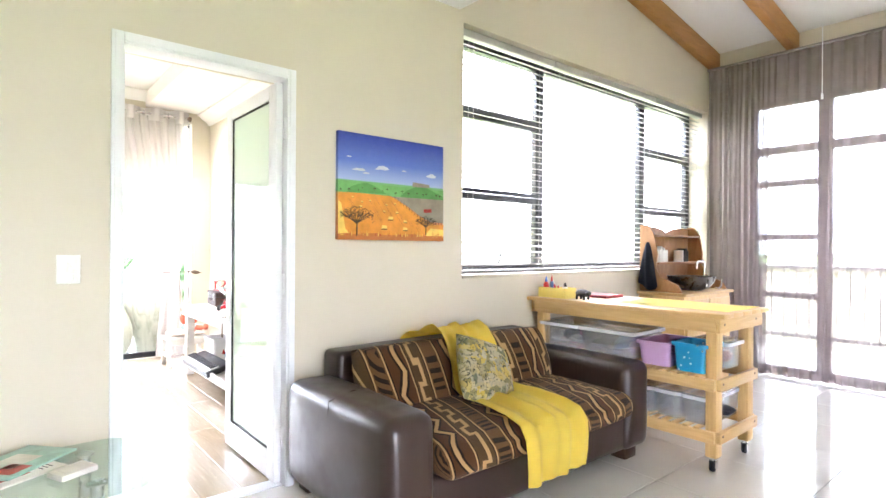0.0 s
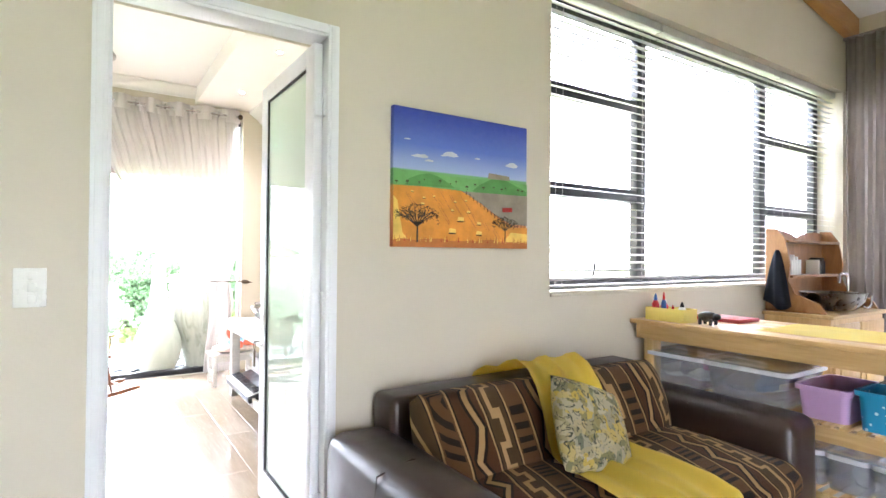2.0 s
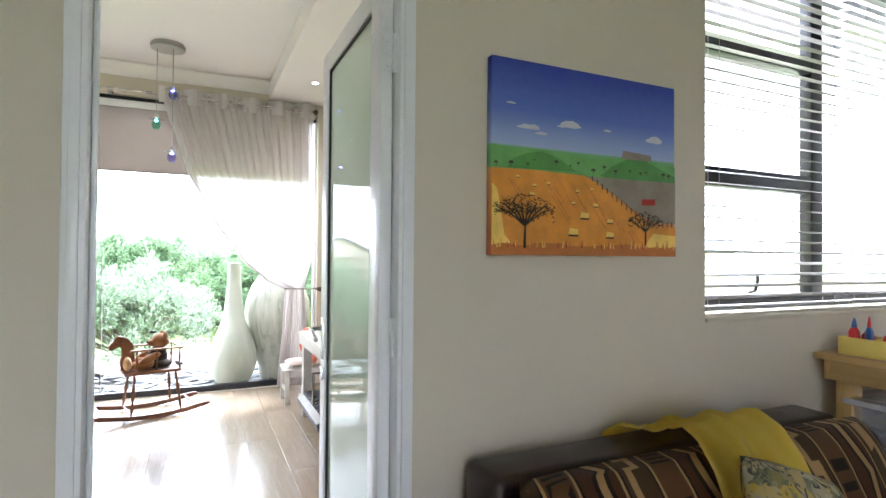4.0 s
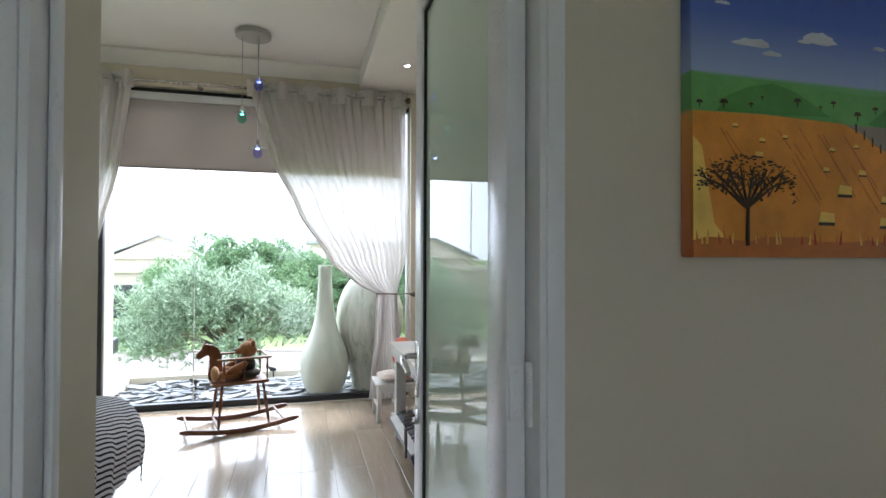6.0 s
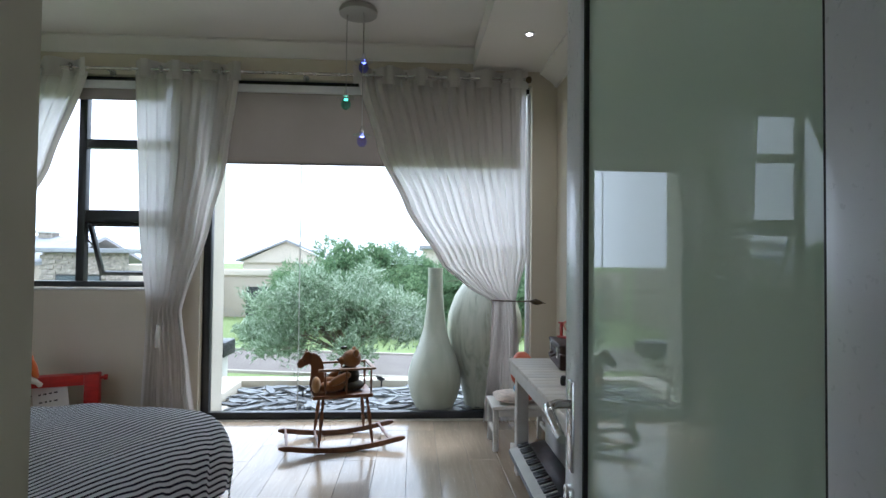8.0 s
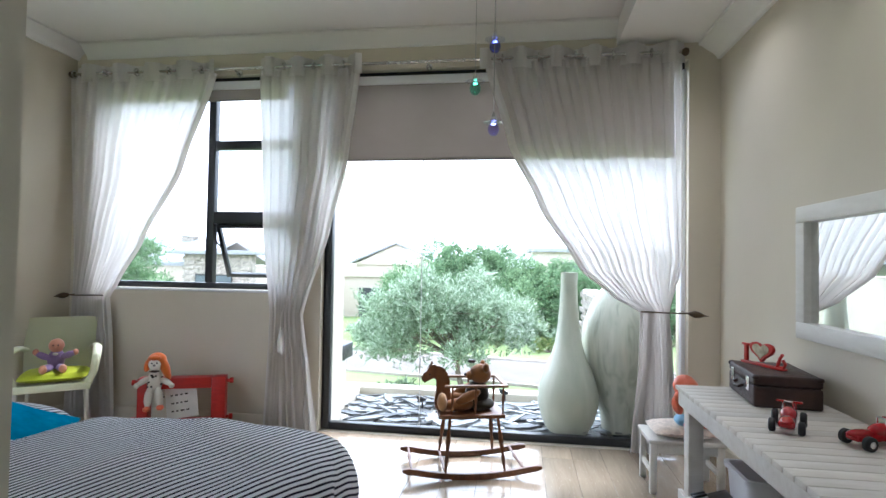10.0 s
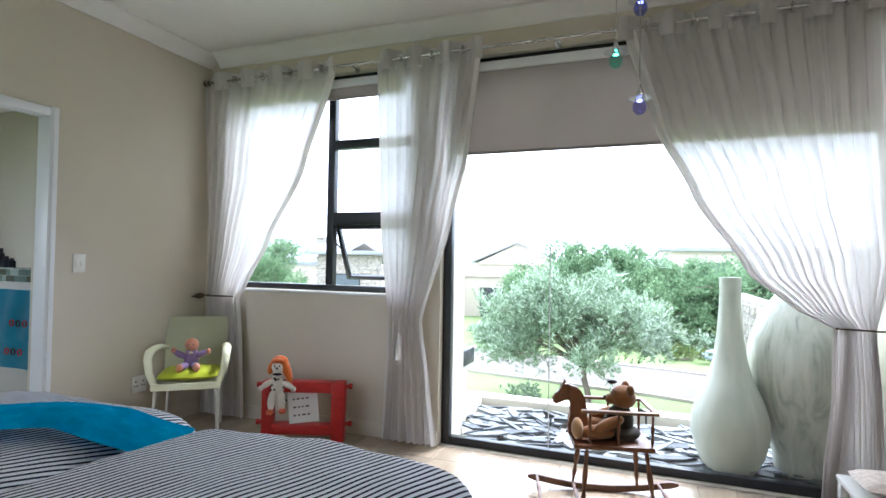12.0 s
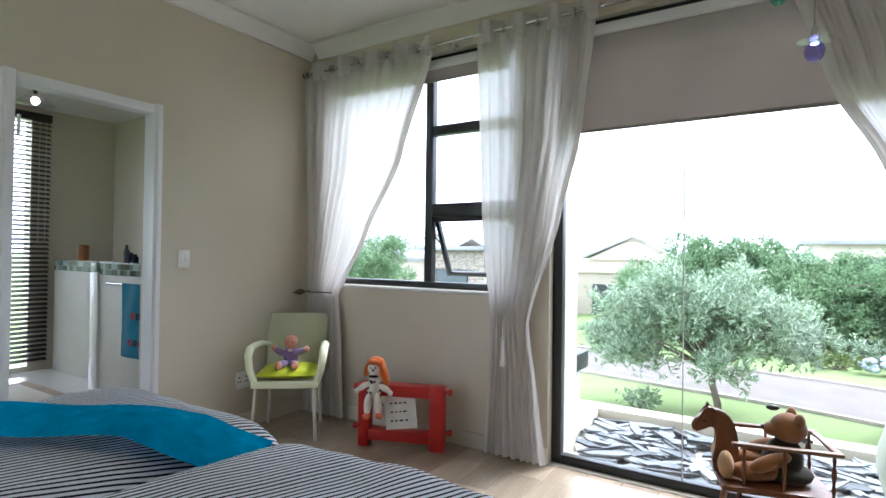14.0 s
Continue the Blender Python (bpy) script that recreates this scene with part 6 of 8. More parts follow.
def red_rack():
    x0, x1, y0, y1, z1 = -1.12, -0.54, 6.93, 7.03, 0.415
    stand = t = thing("red_frame_stand", ((x0 + x1) / 2, y0, 0), "low red painted wooden frame stand by the wall", "stand")
    for y in (y0,):
        for a, b, c_, d_ in ((x0, x0 + 0.07, 0.0, z1), (x1 - 0.095, x1, 0.0, z1), (x0 + 0.07, x1 - 0.095, 0.045, 0.115), (x0 + 0.07, x1 - 0.095, z1 - 0.078, z1)):
            bm = bmesh.new()
            box(bm, a, b, y, y1, c_ + 0.001, d_, 0.008)
            part("post" if d_ - c_ > 0.3 else "rail", bm, M["red_wood"], t)
    for x, s in ((x0, -1), (x1, 1)):
        for z in (0.38, 0.12):
            bm = bmesh.new()
            tube(bm, [(x, y0 + 0.05, z), (x + s * 0.02, y0 + 0.05, z), (x + s * 0.022, y0 + 0.05, z), (x + s * 0.045, y0 + 0.05, z)], [0.012, 0.012, 0.02, 0.02], 12)
            part("knob", bm, M["red_wood"], t)
    t = thing("paper_card", (-0.82, y0 - 0.02, 0.165), "white handwritten card propped in the red stand", "card")
    m = Matrix.Translation((-0.82, y0 + 0.02, 0.118)) @ rot(x=-10, y=-8)
    bm = bmesh.new()
    box(bm, -0.105, 0.105, -0.002, 0.002, 0.012, 0.235)
    bmesh.ops.transform(bm, matrix=m, verts=bm.verts)
    part("sheet", bm, M["paper"], t)
    rnd = random.Random(3)
    for j in range(3):
        x = -0.07
        for i in range(4):
            w = 0.012 + 0.014 * rnd.random()
            bm = bmesh.new()
            box(bm, x, x + w, -0.0032, -0.0021, 0.17 - 0.055 * j, 0.18 - 0.055 * j)
            x += w + 0.014
            bmesh.ops.transform(bm, matrix=m, verts=bm.verts)
            part("written_bar", bm, M["ink"], t)
    R = rot(z=6)
    cx, cy, cz = -0.995, y0 - 0.01, z1 - 0.03
    spec = [((0, -0.01, 0.03), (0.068, 0.05, 0.105), rot(), 1), ((0, -0.012, 0.125), (0.036, 0.034, 0.04), rot(), 1), ((0, -0.015, 0.20), (0.06, 0.055, 0.065), rot(), 1), ((0.01, 0.012, 0.235), (0.085, 0.065, 0.072), rot(), 0), ((0.082, -0.005, 0.165), (0.042, 0.045, 0.11), rot(y=-20), 0), ((0.105, -0.01, 0.10), (0.03, 0.035, 0.06), rot(y=-30), 0), ((-0.068, 0.01, 0.19), (0.032, 0.04, 0.07), rot(y=16), 0), ((0, -0.04, 0.262), (0.055, 0.03, 0.026), rot(), 0),
            ((-0.10, -0.03, 0.04), (0.07, 0.028, 0.028), rot(y=-34), 1), ((0.10, -0.03, 0.03), (0.065, 0.028, 0.028), rot(y=32), 1), ((-0.155, -0.03, 0.0), (0.026, 0.024, 0.026), rot(), 1), ((0.15, -0.03, -0.01), (0.026, 0.024, 0.026), rot(), 1),
            ((-0.045, -0.05, -0.11), (0.038, 0.036, 0.10), rot(y=6), 1), ((0.045, -0.05, -0.11), (0.038, 0.036, 0.10), rot(y=-6), 1), ((-0.055, -0.07, -0.215), (0.034, 0.045, 0.026), rot(), 3), ((0.06, -0.07, -0.205), (0.034, 0.045, 0.026), rot(), 3),
            ((0, -0.068, 0.195), (0.012, 0.01, 0.010), rot(), 2), ((-0.022, -0.062, 0.215), (0.008, 0.006, 0.009), rot(), 2), ((0.022, -0.062, 0.215), (0.008, 0.006, 0.009), rot(), 2), ((0, -0.045, 0.135), (0.045, 0.02, 0.012), rot(), 2)]
    rnd = random.Random(5)
    for i in range(26):
        a, z = rnd.uniform(0, 6.28), rnd.uniform(-0.18, 0.11)
        r_ = 0.068 if z > -0.05 else 0.04
        ox = 0 if z > -0.05 else math.copysign(0.045, math.cos(a))
        spec.append(((ox + r_ * math.cos(a) * 0.9, -0.02 - 0.05 * abs(math.sin(a)), z), (0.010, 0.006, 0.010), rot(), 2))
    doll = solid("rag_doll", blobs([(Vector((cx, cy - 0.02, cz - 0.005)) + R @ Vector(c_) * 0.72, [a_ * 0.72 for a_ in r_], R @ q, i) for c_, r_, q, i in spec]), [M["orange_hair"], M["doll_white"], M["doll_black"], M["doll_skin_red"]], "spotted rag doll with orange hair sitting on the red stand", "doll", smooth=80)

    turn = Matrix.Translation((x1, y1, 0)) @ rot(z=20) @ Matrix.Translation((-x1, -y1, 0))
    for o in (stand, t, doll):
        o.matrix_basis = turn @ o.matrix_basis


red_rack()


# ---- rocking horse with a teddy bear ----
def rocking_horse():
    c0, rz = (1.27, 6.66, 0), 14.5
    m = pose(*c0, 0, 0, rz)
    t = thing("rocking_horse", c0, "turned wooden rocking horse chair with curved rockers", "rocking horse", "", rz)
    done = lambda bm: bmesh.ops.transform(bm, matrix=m, verts=bm.verts)
    H = lambda x: 0.018 + 0.30 * x * x - (0.10 * max(0, abs(x) - 0.33) if abs(x) > 0.33 else 0)
    for y in (-0.19, 0.19):
        bm = bmesh.new()
        n, rs = 22, []
        for i in range(n + 1):
            x = -0.41 + 0.82 * i / n
            z = H(x)
            tk = 0.017 if i not in (0, n) else 0.008
            rs.append([bm.verts.new((x, y + sy * 0.013, z + sz * tk)) for sy, sz in ((-1, -1), (1, -1), (1, 1), (-1, 1))])
        for a_, b_ in zip(rs, rs[1:]):
            for i in range(4):
                bm.faces.new((a_[i], a_[(i + 1) % 4], b_[(i + 1) % 4], b_[i]))
        bm.faces.new(rs[0][::-1])
        bm.faces.new(rs[-1])
        done(bm)
        part("rocker", bm, M["dark_wood"], t, smooth=50)

    def turned(a_, b_, r, name):
        bm = bmesh.new()
        a_, b_ = Vector(a_), Vector(b_)
        prof = (0.55, 0.7, 1.0, 0.6, 0.95, 1.15, 1.0, 0.6, 0.9, 0.6)
        tube(bm, [a_.lerp(b_, i / 9) for i in range(10)], [r * p_ for p_ in prof], 10)
        done(bm)
        part(name, bm, M["dark_wood"], t)

    for x in (-0.36, -0.16, 0.30):
        turned((x, -0.18, H(x) + 0.014), (x, 0.18, H(x) + 0.014), 0.011, "crossbar")
    SZ = 0.335
    for sx, fx in ((-1, -0.13), (1, 0.16)):
        for sy in (-1, 1):
            turned((fx + sx * 0.03, sy * 0.185, H(fx + sx * 0.03) + 0.015), (fx, sy * 0.12, SZ), 0.013, "leg")
    bm = bmesh.new()
    box(bm, -0.20, 0.20, -0.15, 0.15, SZ, SZ + 0.026, 0.008)
    done(bm)
    part("seat", bm, M["dark_wood"], t)
    AZ = SZ + 0.185
    for y in (-0.145, 0.145):
        bm = bmesh.new()
        box(bm, -0.165, 0.215, y - 0.014, y + 0.014, AZ, AZ + 0.016, 0.005)
        done(bm)
        part("armrest", bm, M["horse_light"], t)
        for x in (-0.12, 0.02, 0.185):
            turned((x, y * 0.94, SZ + 0.02), (x, y, AZ + 0.002), 0.008, "spindle")
    bm = bmesh.new()
    box(bm, 0.188, 0.215, -0.131, 0.131, AZ + 0.001, AZ + 0.015, 0.004)
    done(bm)
    part("back_rail", bm, M["horse_light"], t)
    bm = bmesh.new()
    neck = [(-0.14, 0.0), (-0.225, 0.0), (-0.235, 0.05), (-0.225, 0.11), (-0.215, 0.165), (-0.225, 0.195), (-0.245, 0.20), (-0.268, 0.188), (-0.285, 0.165), (-0.305, 0.165), (-0.318, 0.182), (-0.312, 0.21), (-0.285, 0.235), (-0.262, 0.262), (-0.255, 0.30), (-0.244, 0.268), (-0.215, 0.268), (-0.175, 0.25), (-0.15, 0.21), (-0.138, 0.16), (-0.135, 0.10)]
    outline(bm, neck, 0.04, Matrix.Translation((0.02, 0, SZ + 0.024)))
    bmesh.ops.bevel(bm, geom=[e for e in bm.edges], offset=0.007, segments=2, affect="EDGES")
    done(bm)
    part("horse_head", bm, M["dark_wood"], t, smooth=50)
    bm = bmesh.new()
    for s in (-1, 1):
        blob(bm, (-0.247, s * 0.021, SZ + 0.24), (0.006, 0.003, 0.006), 8, 6)
    done(bm)
    part("eye", bm, M["doll_black"], t)
    R = rot(z=rz)
    d = lambda p_: m @ Vector(p_)
    B = SZ + 0.028
    spec = [((0.05, 0, B + 0.085), (0.075, 0.07, 0.09), R @ rot(y=14), 1), ((0.07, 0, B + 0.21), (0.068, 0.066, 0.062), R, 0), ((0.01, 0, B + 0.20), (0.034, 0.034, 0.028), R, 0), ((-0.022, 0, B + 0.208), (0.010, 0.012, 0.009), R, 2), ((0.095, 0.055, B + 0.255), (0.02, 0.026, 0.03), R, 0), ((0.095, -0.055, B + 0.255), (0.02, 0.026, 0.03), R, 0),
            ((0.02, 0.03, B + 0.282), (0.026, 0.014, 0.012), R, 2), ((-0.02, 0.095, B + 0.09), (0.085, 0.03, 0.03), R @ rot(y=-26), 0), ((-0.02, -0.095, B + 0.09), (0.085, 0.03, 0.03), R @ rot(y=-26), 0),
            ((-0.07, 0.07, B + 0.04), (0.10, 0.038, 0.038), R @ rot(z=-8), 0), ((-0.07, -0.07, B + 0.04), (0.10, 0.038, 0.038), R @ rot(z=8), 0), ((-0.175, 0.085, B + 0.06), (0.03, 0.048, 0.055), R, 3), ((-0.175, -0.085, B + 0.06), (0.03, 0.048, 0.055), R, 3), ((0.06, 0, B + 0.03), (0.10, 0.10, 0.04), R, 1)]
    solid("teddy_bear", blobs([(d(c_), r_, q, i) for c_, r_, q, i in spec]), [M["teddy"], M["teddy_dress"], M["doll_black"], M["teddy_pale"]], "brown teddy bear in a dark dress on the rocking horse", "teddy bear", smooth=80)


M["horse_light"] = wood("horse_light", lin(0.30, 0.15, 0.06), lin(0.16, 0.07, 0.025), 0.35, (2, 10, 10))
M["teddy"] = cloth("teddy", rgb((146, 98, 56)), 220, 0.95, 0.2, 0.4, 0.9)
M["teddy_pale"] = cloth("teddy_pale", rgb((190, 150, 104)), 220, 0.95, 0.15, 0.4, 0.9)
M["teddy_dress"] = cloth("teddy_dress", rgb((58, 52, 38)), 60, 0.9, 0.4, 0.2, 0.6)
rocking_horse()


# ---- bench with a doll ----
def bench():
    x0, x1, y0, y1, z = 2.29, 2.70, 6.44, 6.74, 0.30
    t = thing("small_bench", ((x0 + x1) / 2, (y0 + y1) / 2, 0), "small white wooden child's bench", "bench")
    bm = bmesh.new()
    box(bm, x0, x1, y0, y1, z - 0.022, z, 0.006)
    part("seat", bm, M["white_wood"], t)
    for x in (x0 + 0.01, x1 - 0.045):
        for y in (y0 + 0.01, y1 - 0.045):
            bm = bmesh.new()
            box(bm, x, x + 0.035, y, y + 0.035, 0.001, z - 0.023, 0.004)
            part("leg", bm, M["white_wood"], t)
    for a in ((x0 + 0.046, x1 - 0.046, y0 + 0.015, y0 + 0.033), (x0 + 0.046, x1 - 0.046, y1 - 0.035, y1 - 0.017)):
        bm = bmesh.new()
        box(bm, *a, z - 0.075, z - 0.023, 0.003)
        part("apron", bm, M["white_wood"], t)
    for x in (x0 + 0.016, x1 - 0.034):
        bm = bmesh.new()
        box(bm, x, x + 0.018, y0 + 0.046, y1 - 0.046, 0.10, 0.13, 0.003)
        part("stretcher", bm, M["white_wood"], t)
    bm = bmesh.new()
    cushion(bm, (2.50, 6.58, z + 0.035), (0.18, 0.13, 0.036), None, 0.5, 12)
    solid("bench_pillow", bm, M["pillow_print"], "small cream printed pillow on the bench", "cushion", smooth=80)
    b, c0 = z + 0.06, Vector((2.52, 6.57, 0))
    R = rot(z=30)
    spec = [((0, 0, b + 0.075), (0.062, 0.05, 0.075), R, 1), ((0, -0.005, b + 0.20), (0.068, 0.066, 0.07), R, 0), ((0, 0.012, b + 0.22), (0.066, 0.06, 0.06), R, 2), ((-0.085, -0.02, b + 0.12), (0.03, 0.026, 0.055), R @ rot(y=-24), 0), ((0.085, -0.02, b + 0.11), (0.03, 0.026, 0.055), R @ rot(y=24), 0), ((-0.10, -0.04, b + 0.175), (0.024, 0.022, 0.028), R, 0), ((0.10, -0.03, b + 0.165), (0.024, 0.022, 0.028), R, 0),
            ((-0.05, -0.085, b + 0.025), (0.032, 0.085, 0.03), R @ rot(z=-18), 0), ((0.05, -0.085, b + 0.025), (0.032, 0.085, 0.03), R @ rot(z=18), 0), ((0, -0.02, b + 0.035), (0.085, 0.07, 0.045), R, 3), ((-0.085, -0.16, b + 0.03), (0.024, 0.03, 0.035), R, 0), ((0.085, -0.16, b + 0.03), (0.024, 0.03, 0.035), R, 0), ((-0.022, -0.068, b + 0.21), (0.007, 0.005, 0.007), R, 4), ((0.022, -0.068, b + 0.21), (0.007, 0.005, 0.007), R, 4)]
    solid("baby_doll", blobs([(c0 + R @ Vector(c_), r_, q, i) for c_, r_, q, i in spec]), [M["doll_skin_red"], M["doll_white"], M["doll_skin_red"], M["baby_blue"], M["doll_black"]], "red-faced baby doll in a blue skirt on the bench", "doll", smooth=80)


M["pillow_print"] = paint("pillow_print", rgb((222, 208, 194)), 0.9, 0.15, 40, 200, 0.2)
bench()


# ---- white desk along the wall ----
DX0, DX1, DY0, DY1, DZ = 2.345, 2.885, 4.30, 6.15, 0.672


def desk():
    t = thing("desk", (2.61, 5.2, 0), "long white slatted wooden desk with a low shelf", "desk")
    y, i = DY0, 0
    while y < DY1 - 0.01:
        y2 = min(DY1, y + 0.068)
        bm = bmesh.new()
        box(bm, DX0, DX1, y + 0.002, y2 - 0.002, DZ - 0.02, DZ, 0.003)
        part("top_slat", bm, M["desk_wood"], t)
        y = y2
    for a in ((DX0 + 0.012, DX0 + 0.032, DY0 + 0.03, DY1 - 0.012), (DX1 - 0.032, DX1 - 0.012, DY0 + 0.03, DY1 - 0.012), (DX0 + 0.033, DX1 - 0.033, DY1 - 0.034, DY1 - 0.012), (DX0 + 0.033, DX1 - 0.033, DY0 + 0.03, DY0 + 0.05)):
        bm = bmesh.new()
        box(bm, *a, DZ - 0.095, DZ - 0.021, 0.004)
        part("apron", bm, M["desk_wood"], t)
    for x in (DX0 + 0.033, DX1 - 0.103):
        for y in (DY0 + 0.06, DY1 - 0.105):
            bm = bmesh.new()
            box(bm, x, x + 0.07, y, y + 0.07, 0.001, DZ - 0.021, 0.005)
            part("leg", bm, M["desk_wood"], t)
    for x in (DX0 + 0.010, DX1 - 0.032):
        bm = bmesh.new()
        box(bm, x, x + 0.022, DY0 + 0.04, DY1 - 0.02, 0.10, 0.17, 0.004)
        part("shelf_rail", bm, M["desk_wood"], t)
    for i in range(6):
        x = DX0 + 0.034 + i * 0.079
        bm = bmesh.new()
        box(bm, x, x + 0.072, DY0 + 0.135, DY1 - 0.11, 0.13, 0.148, 0.003)
        part("shelf_board", bm, M["desk_wood"], t)


M["desk_wood"] = wood("desk_wood", lin(0.76, 0.73, 0.68), lin(0.62, 0.58, 0.52), 0.42, (2, 9, 9))
desk()


def keyboard():
    t = thing("electronic_keyboard", (2.47, 5.55, 0.148), "black electronic keyboard leaning on the desk's low shelf", "keyboard")
    m = Matrix.Translation((2.43, 5.62, 0.152)) @ rot(y=-16)
    bm = bmesh.new()
    box(bm, -0.10, 0.12, -0.38, 0.38, 0.0, 0.05, 0.008)
    bmesh.ops.transform(bm, matrix=m, verts=bm.verts)
    part("case", bm, M["kb_black"], t)
    me = None
    for i in range(30):
        bm = bmesh.new()
        box(bm, -0.095, 0.02, -0.36 + i * 0.024, -0.36 + i * 0.024 + 0.022, 0.05, 0.058, 0.001)
        bmesh.ops.transform(bm, matrix=m, verts=bm.verts)
        part("white_key", bm, M["paper"], t)
        if i % 7 not in (2, 6):
            bm = bmesh.new()
            box(bm, -0.045, 0.02, -0.36 + i * 0.024 + 0.016, -0.36 + i * 0.024 + 0.030, 0.058, 0.068, 0.001)
            bmesh.ops.transform(bm, matrix=m, verts=bm.verts)
            part("black_key", bm, M["kb_black"], t)


M["kb_black"] = paint("kb_black", rgb((36, 36, 40)), 0.35, 0.06, 6, 90, 0.05)
keyboard()
M["basket_white"] = paint("basket_white", rgb((222, 222, 226)), 0.4, 0.04, 6, 100, 0.05)
tub("plastic_tub", 2.52, 2.80, 5.72, 5.98, 0.149, 0.22, M["basket_white"], "white plastic tub of toys under the desk", None, [FILL["blue"], FILL["red"], FILL["white"]])
bpy.data.objects["plastic_tub"]["group"] = "desk clutter"


def suitcase():
    c0, rz = (2.70, 5.93, DZ), -6
    t = thing("old_suitcase", c0, "small worn dark leather suitcase on the desk", "suitcase", "", rz)
    m = pose(*c0, 0, 0, rz)
    L, D, Hh = 0.19, 0.13, 0.135
    for z0, z1, n_ in ((0.001, Hh * 0.66, "base"), (Hh * 0.67, Hh, "lid")):
        bm = bmesh.new()
        box(bm, -D, D, -L, L, z0, z1, 0.010, 3)
        bmesh.ops.transform(bm, matrix=m, verts=bm.verts)
        part(n_, bm, M["case_leather"], t)
    for y in (-0.115, 0.115):
        bm = bmesh.new()
        box(bm, -D - 0.006, -D + 0.002, y - 0.018, y + 0.018, Hh * 0.42, Hh * 0.86, 0.003)
        bmesh.ops.transform(bm, matrix=m, verts=bm.verts)
        part("clasp", bm, M["chrome"], t)
    bm = bmesh.new()
    tube(bm, [(-D, -0.05, Hh * 0.5), (-D - 0.02, -0.045, Hh * 0.42), (-D - 0.024, 0, Hh * 0.38), (-D - 0.02, 0.045, Hh * 0.42), (-D, 0.05, Hh * 0.5)], 0.007, 8)
    bmesh.ops.transform(bm, matrix=m, verts=bm.verts)
    part("handle", bm, M["case_leather"], t)
    for sx in (-1, 1):
        for sy in (-1, 1):
            bm = bmesh.new()
            blob(bm, (sx * (D - 0.012), sy * (L - 0.012), Hh - 0.010), (0.018, 0.018, 0.012), 10, 8)
            bmesh.ops.transform(bm, matrix=m, verts=bm.verts)
            part("corner_cap", bm, M["case_leather"], t)
    zt = DZ + Hh
    heart = [(0.062 * math.sin(a) ** 3, 0.062 + 0.048 * (0.8125 * math.cos(a) - 0.3125 * math.cos(2 * a) - 0.125 * math.cos(3 * a) - 0.0625 * math.cos(4 * a))) for a in [i * 2 * math.pi / 28 for i in range(28)]]
    hm = Matrix.Translation((2.68, 5.985, zt + 0.001)) @ rot(z=-70)
    t2 = thing("heart_frame", (2.68, 5.985, zt), "red wooden heart-shaped photo frame on the suitcase", "photo frame")
    bm = bmesh.new()
    outline(bm, [(x * 1.15, 0.008 + z * 1.0) for x, z in heart], 0.018, hm)
    bmesh.ops.bevel(bm, geom=list(bm.edges), offset=0.003, segments=1, affect="EDGES")
    box_ = bmesh.new()
    part("frame", bm, M["red_wood"], t2)
    box(box_, -0.115, 0.125, -0.016, 0.016, 0.0, 0.010, 0.002)
    box(box_, -0.105, -0.085, -0.006, 0.006, 0.01, 0.085, 0.002)
    box(box_, -0.118, -0.072, -0.007, 0.007, 0.082, 0.092, 0.002)
    tube(box_, [(0.085, 0, 0.01), (0.10, 0, 0.05), (0.115, 0, 0.07)], 0.007, 8)
    tube(box_, [(0.115, 0, 0.045 + 0.0), (0.13, 0, 0.03), (0.12, 0, 0.012), (0.10, 0, 0.012)], 0.007, 8)
    bmesh.ops.transform(box_, matrix=hm, verts=box_.verts)
    part("base", box_, M["red_wood"], t2)
    bm = bmesh.new()
    outline(bm, [(x * 0.78, 0.022 + z * 0.78) for x, z in heart], 0.023, hm)
    part("photo", bm, M["photo_pale"], t2, "pale photo behind glass")


M["case_leather"] = paint("case_leather", rgb((58, 36, 30)), 0.5, 0.3, 12, 240, 0.4)
M["photo_pale"] = paint("photo_pale", rgb((190, 176, 150)), 0.25, 0.2, 30, 120, 0.02)
suitcase()


def toy_car(x, y, rz):
    t = thing("toy_car", (x, y, DZ), "small red toy racing car with black wheels", "toy car", "toy cars", rz)
    m = pose(x, y, DZ, 0, 0, rz)
    done = lambda bm: bmesh.ops.transform(bm, matrix=m, verts=bm.verts)
    for wx, wy, r in ((-0.045, -0.06, 0.024), (0.045, -0.06, 0.024), (-0.045, 0.06, 0.028), (0.045, 0.06, 0.028)):
        bm = bmesh.new()
        lathe(bm, (wx - 0.011, wy, r), [(r * 0.75, 0), (r, 0.004), (r, 0.018), (r * 0.75, 0.022)], 18, (1, 0, 0))
        done(bm)
        w = part("wheel", bm, M["rubber"], t)
        bm = bmesh.new()
        lathe(bm, (wx - 0.012, wy, r), [(r * 0.45, 0), (r * 0.45, 0.024)], 12, (1, 0, 0))
        done(bm)
        part("hub", bm, M["chrome"], w)
    bm = bmesh.new()
    box(bm, -0.026, 0.026, -0.085, 0.08, 0.022, 0.045, 0.008)
    blob(bm, (0, 0.03, 0.052), (0.028, 0.05, 0.026), 14, 10)
    blob(bm, (0, -0.05, 0.045), (0.024, 0.05, 0.014), 14, 10)
    done(bm)
    part("body", bm, M["red_gloss"], t, smooth=60)
    bm = bmesh.new()
    box(bm, -0.042, 0.042, 0.072, 0.092, 0.082, 0.088, 0.002)
    for s in (-1, 1):
        tube(bm, [(s * 0.02, 0.07, 0.05), (s * 0.02, 0.08, 0.083)], 0.003, 6)
    done(bm)
    part("spoiler", bm, M["red_gloss"], t)
    bm = bmesh.new()
    tube(bm, [(-0.018, 0.03, 0.07), (-0.012, 0.025, 0.095), (0.012, 0.025, 0.095), (0.018, 0.03, 0.07)], 0.0035, 6)
    done(bm)
    part("roll_bar", bm, M["chrome"], t)


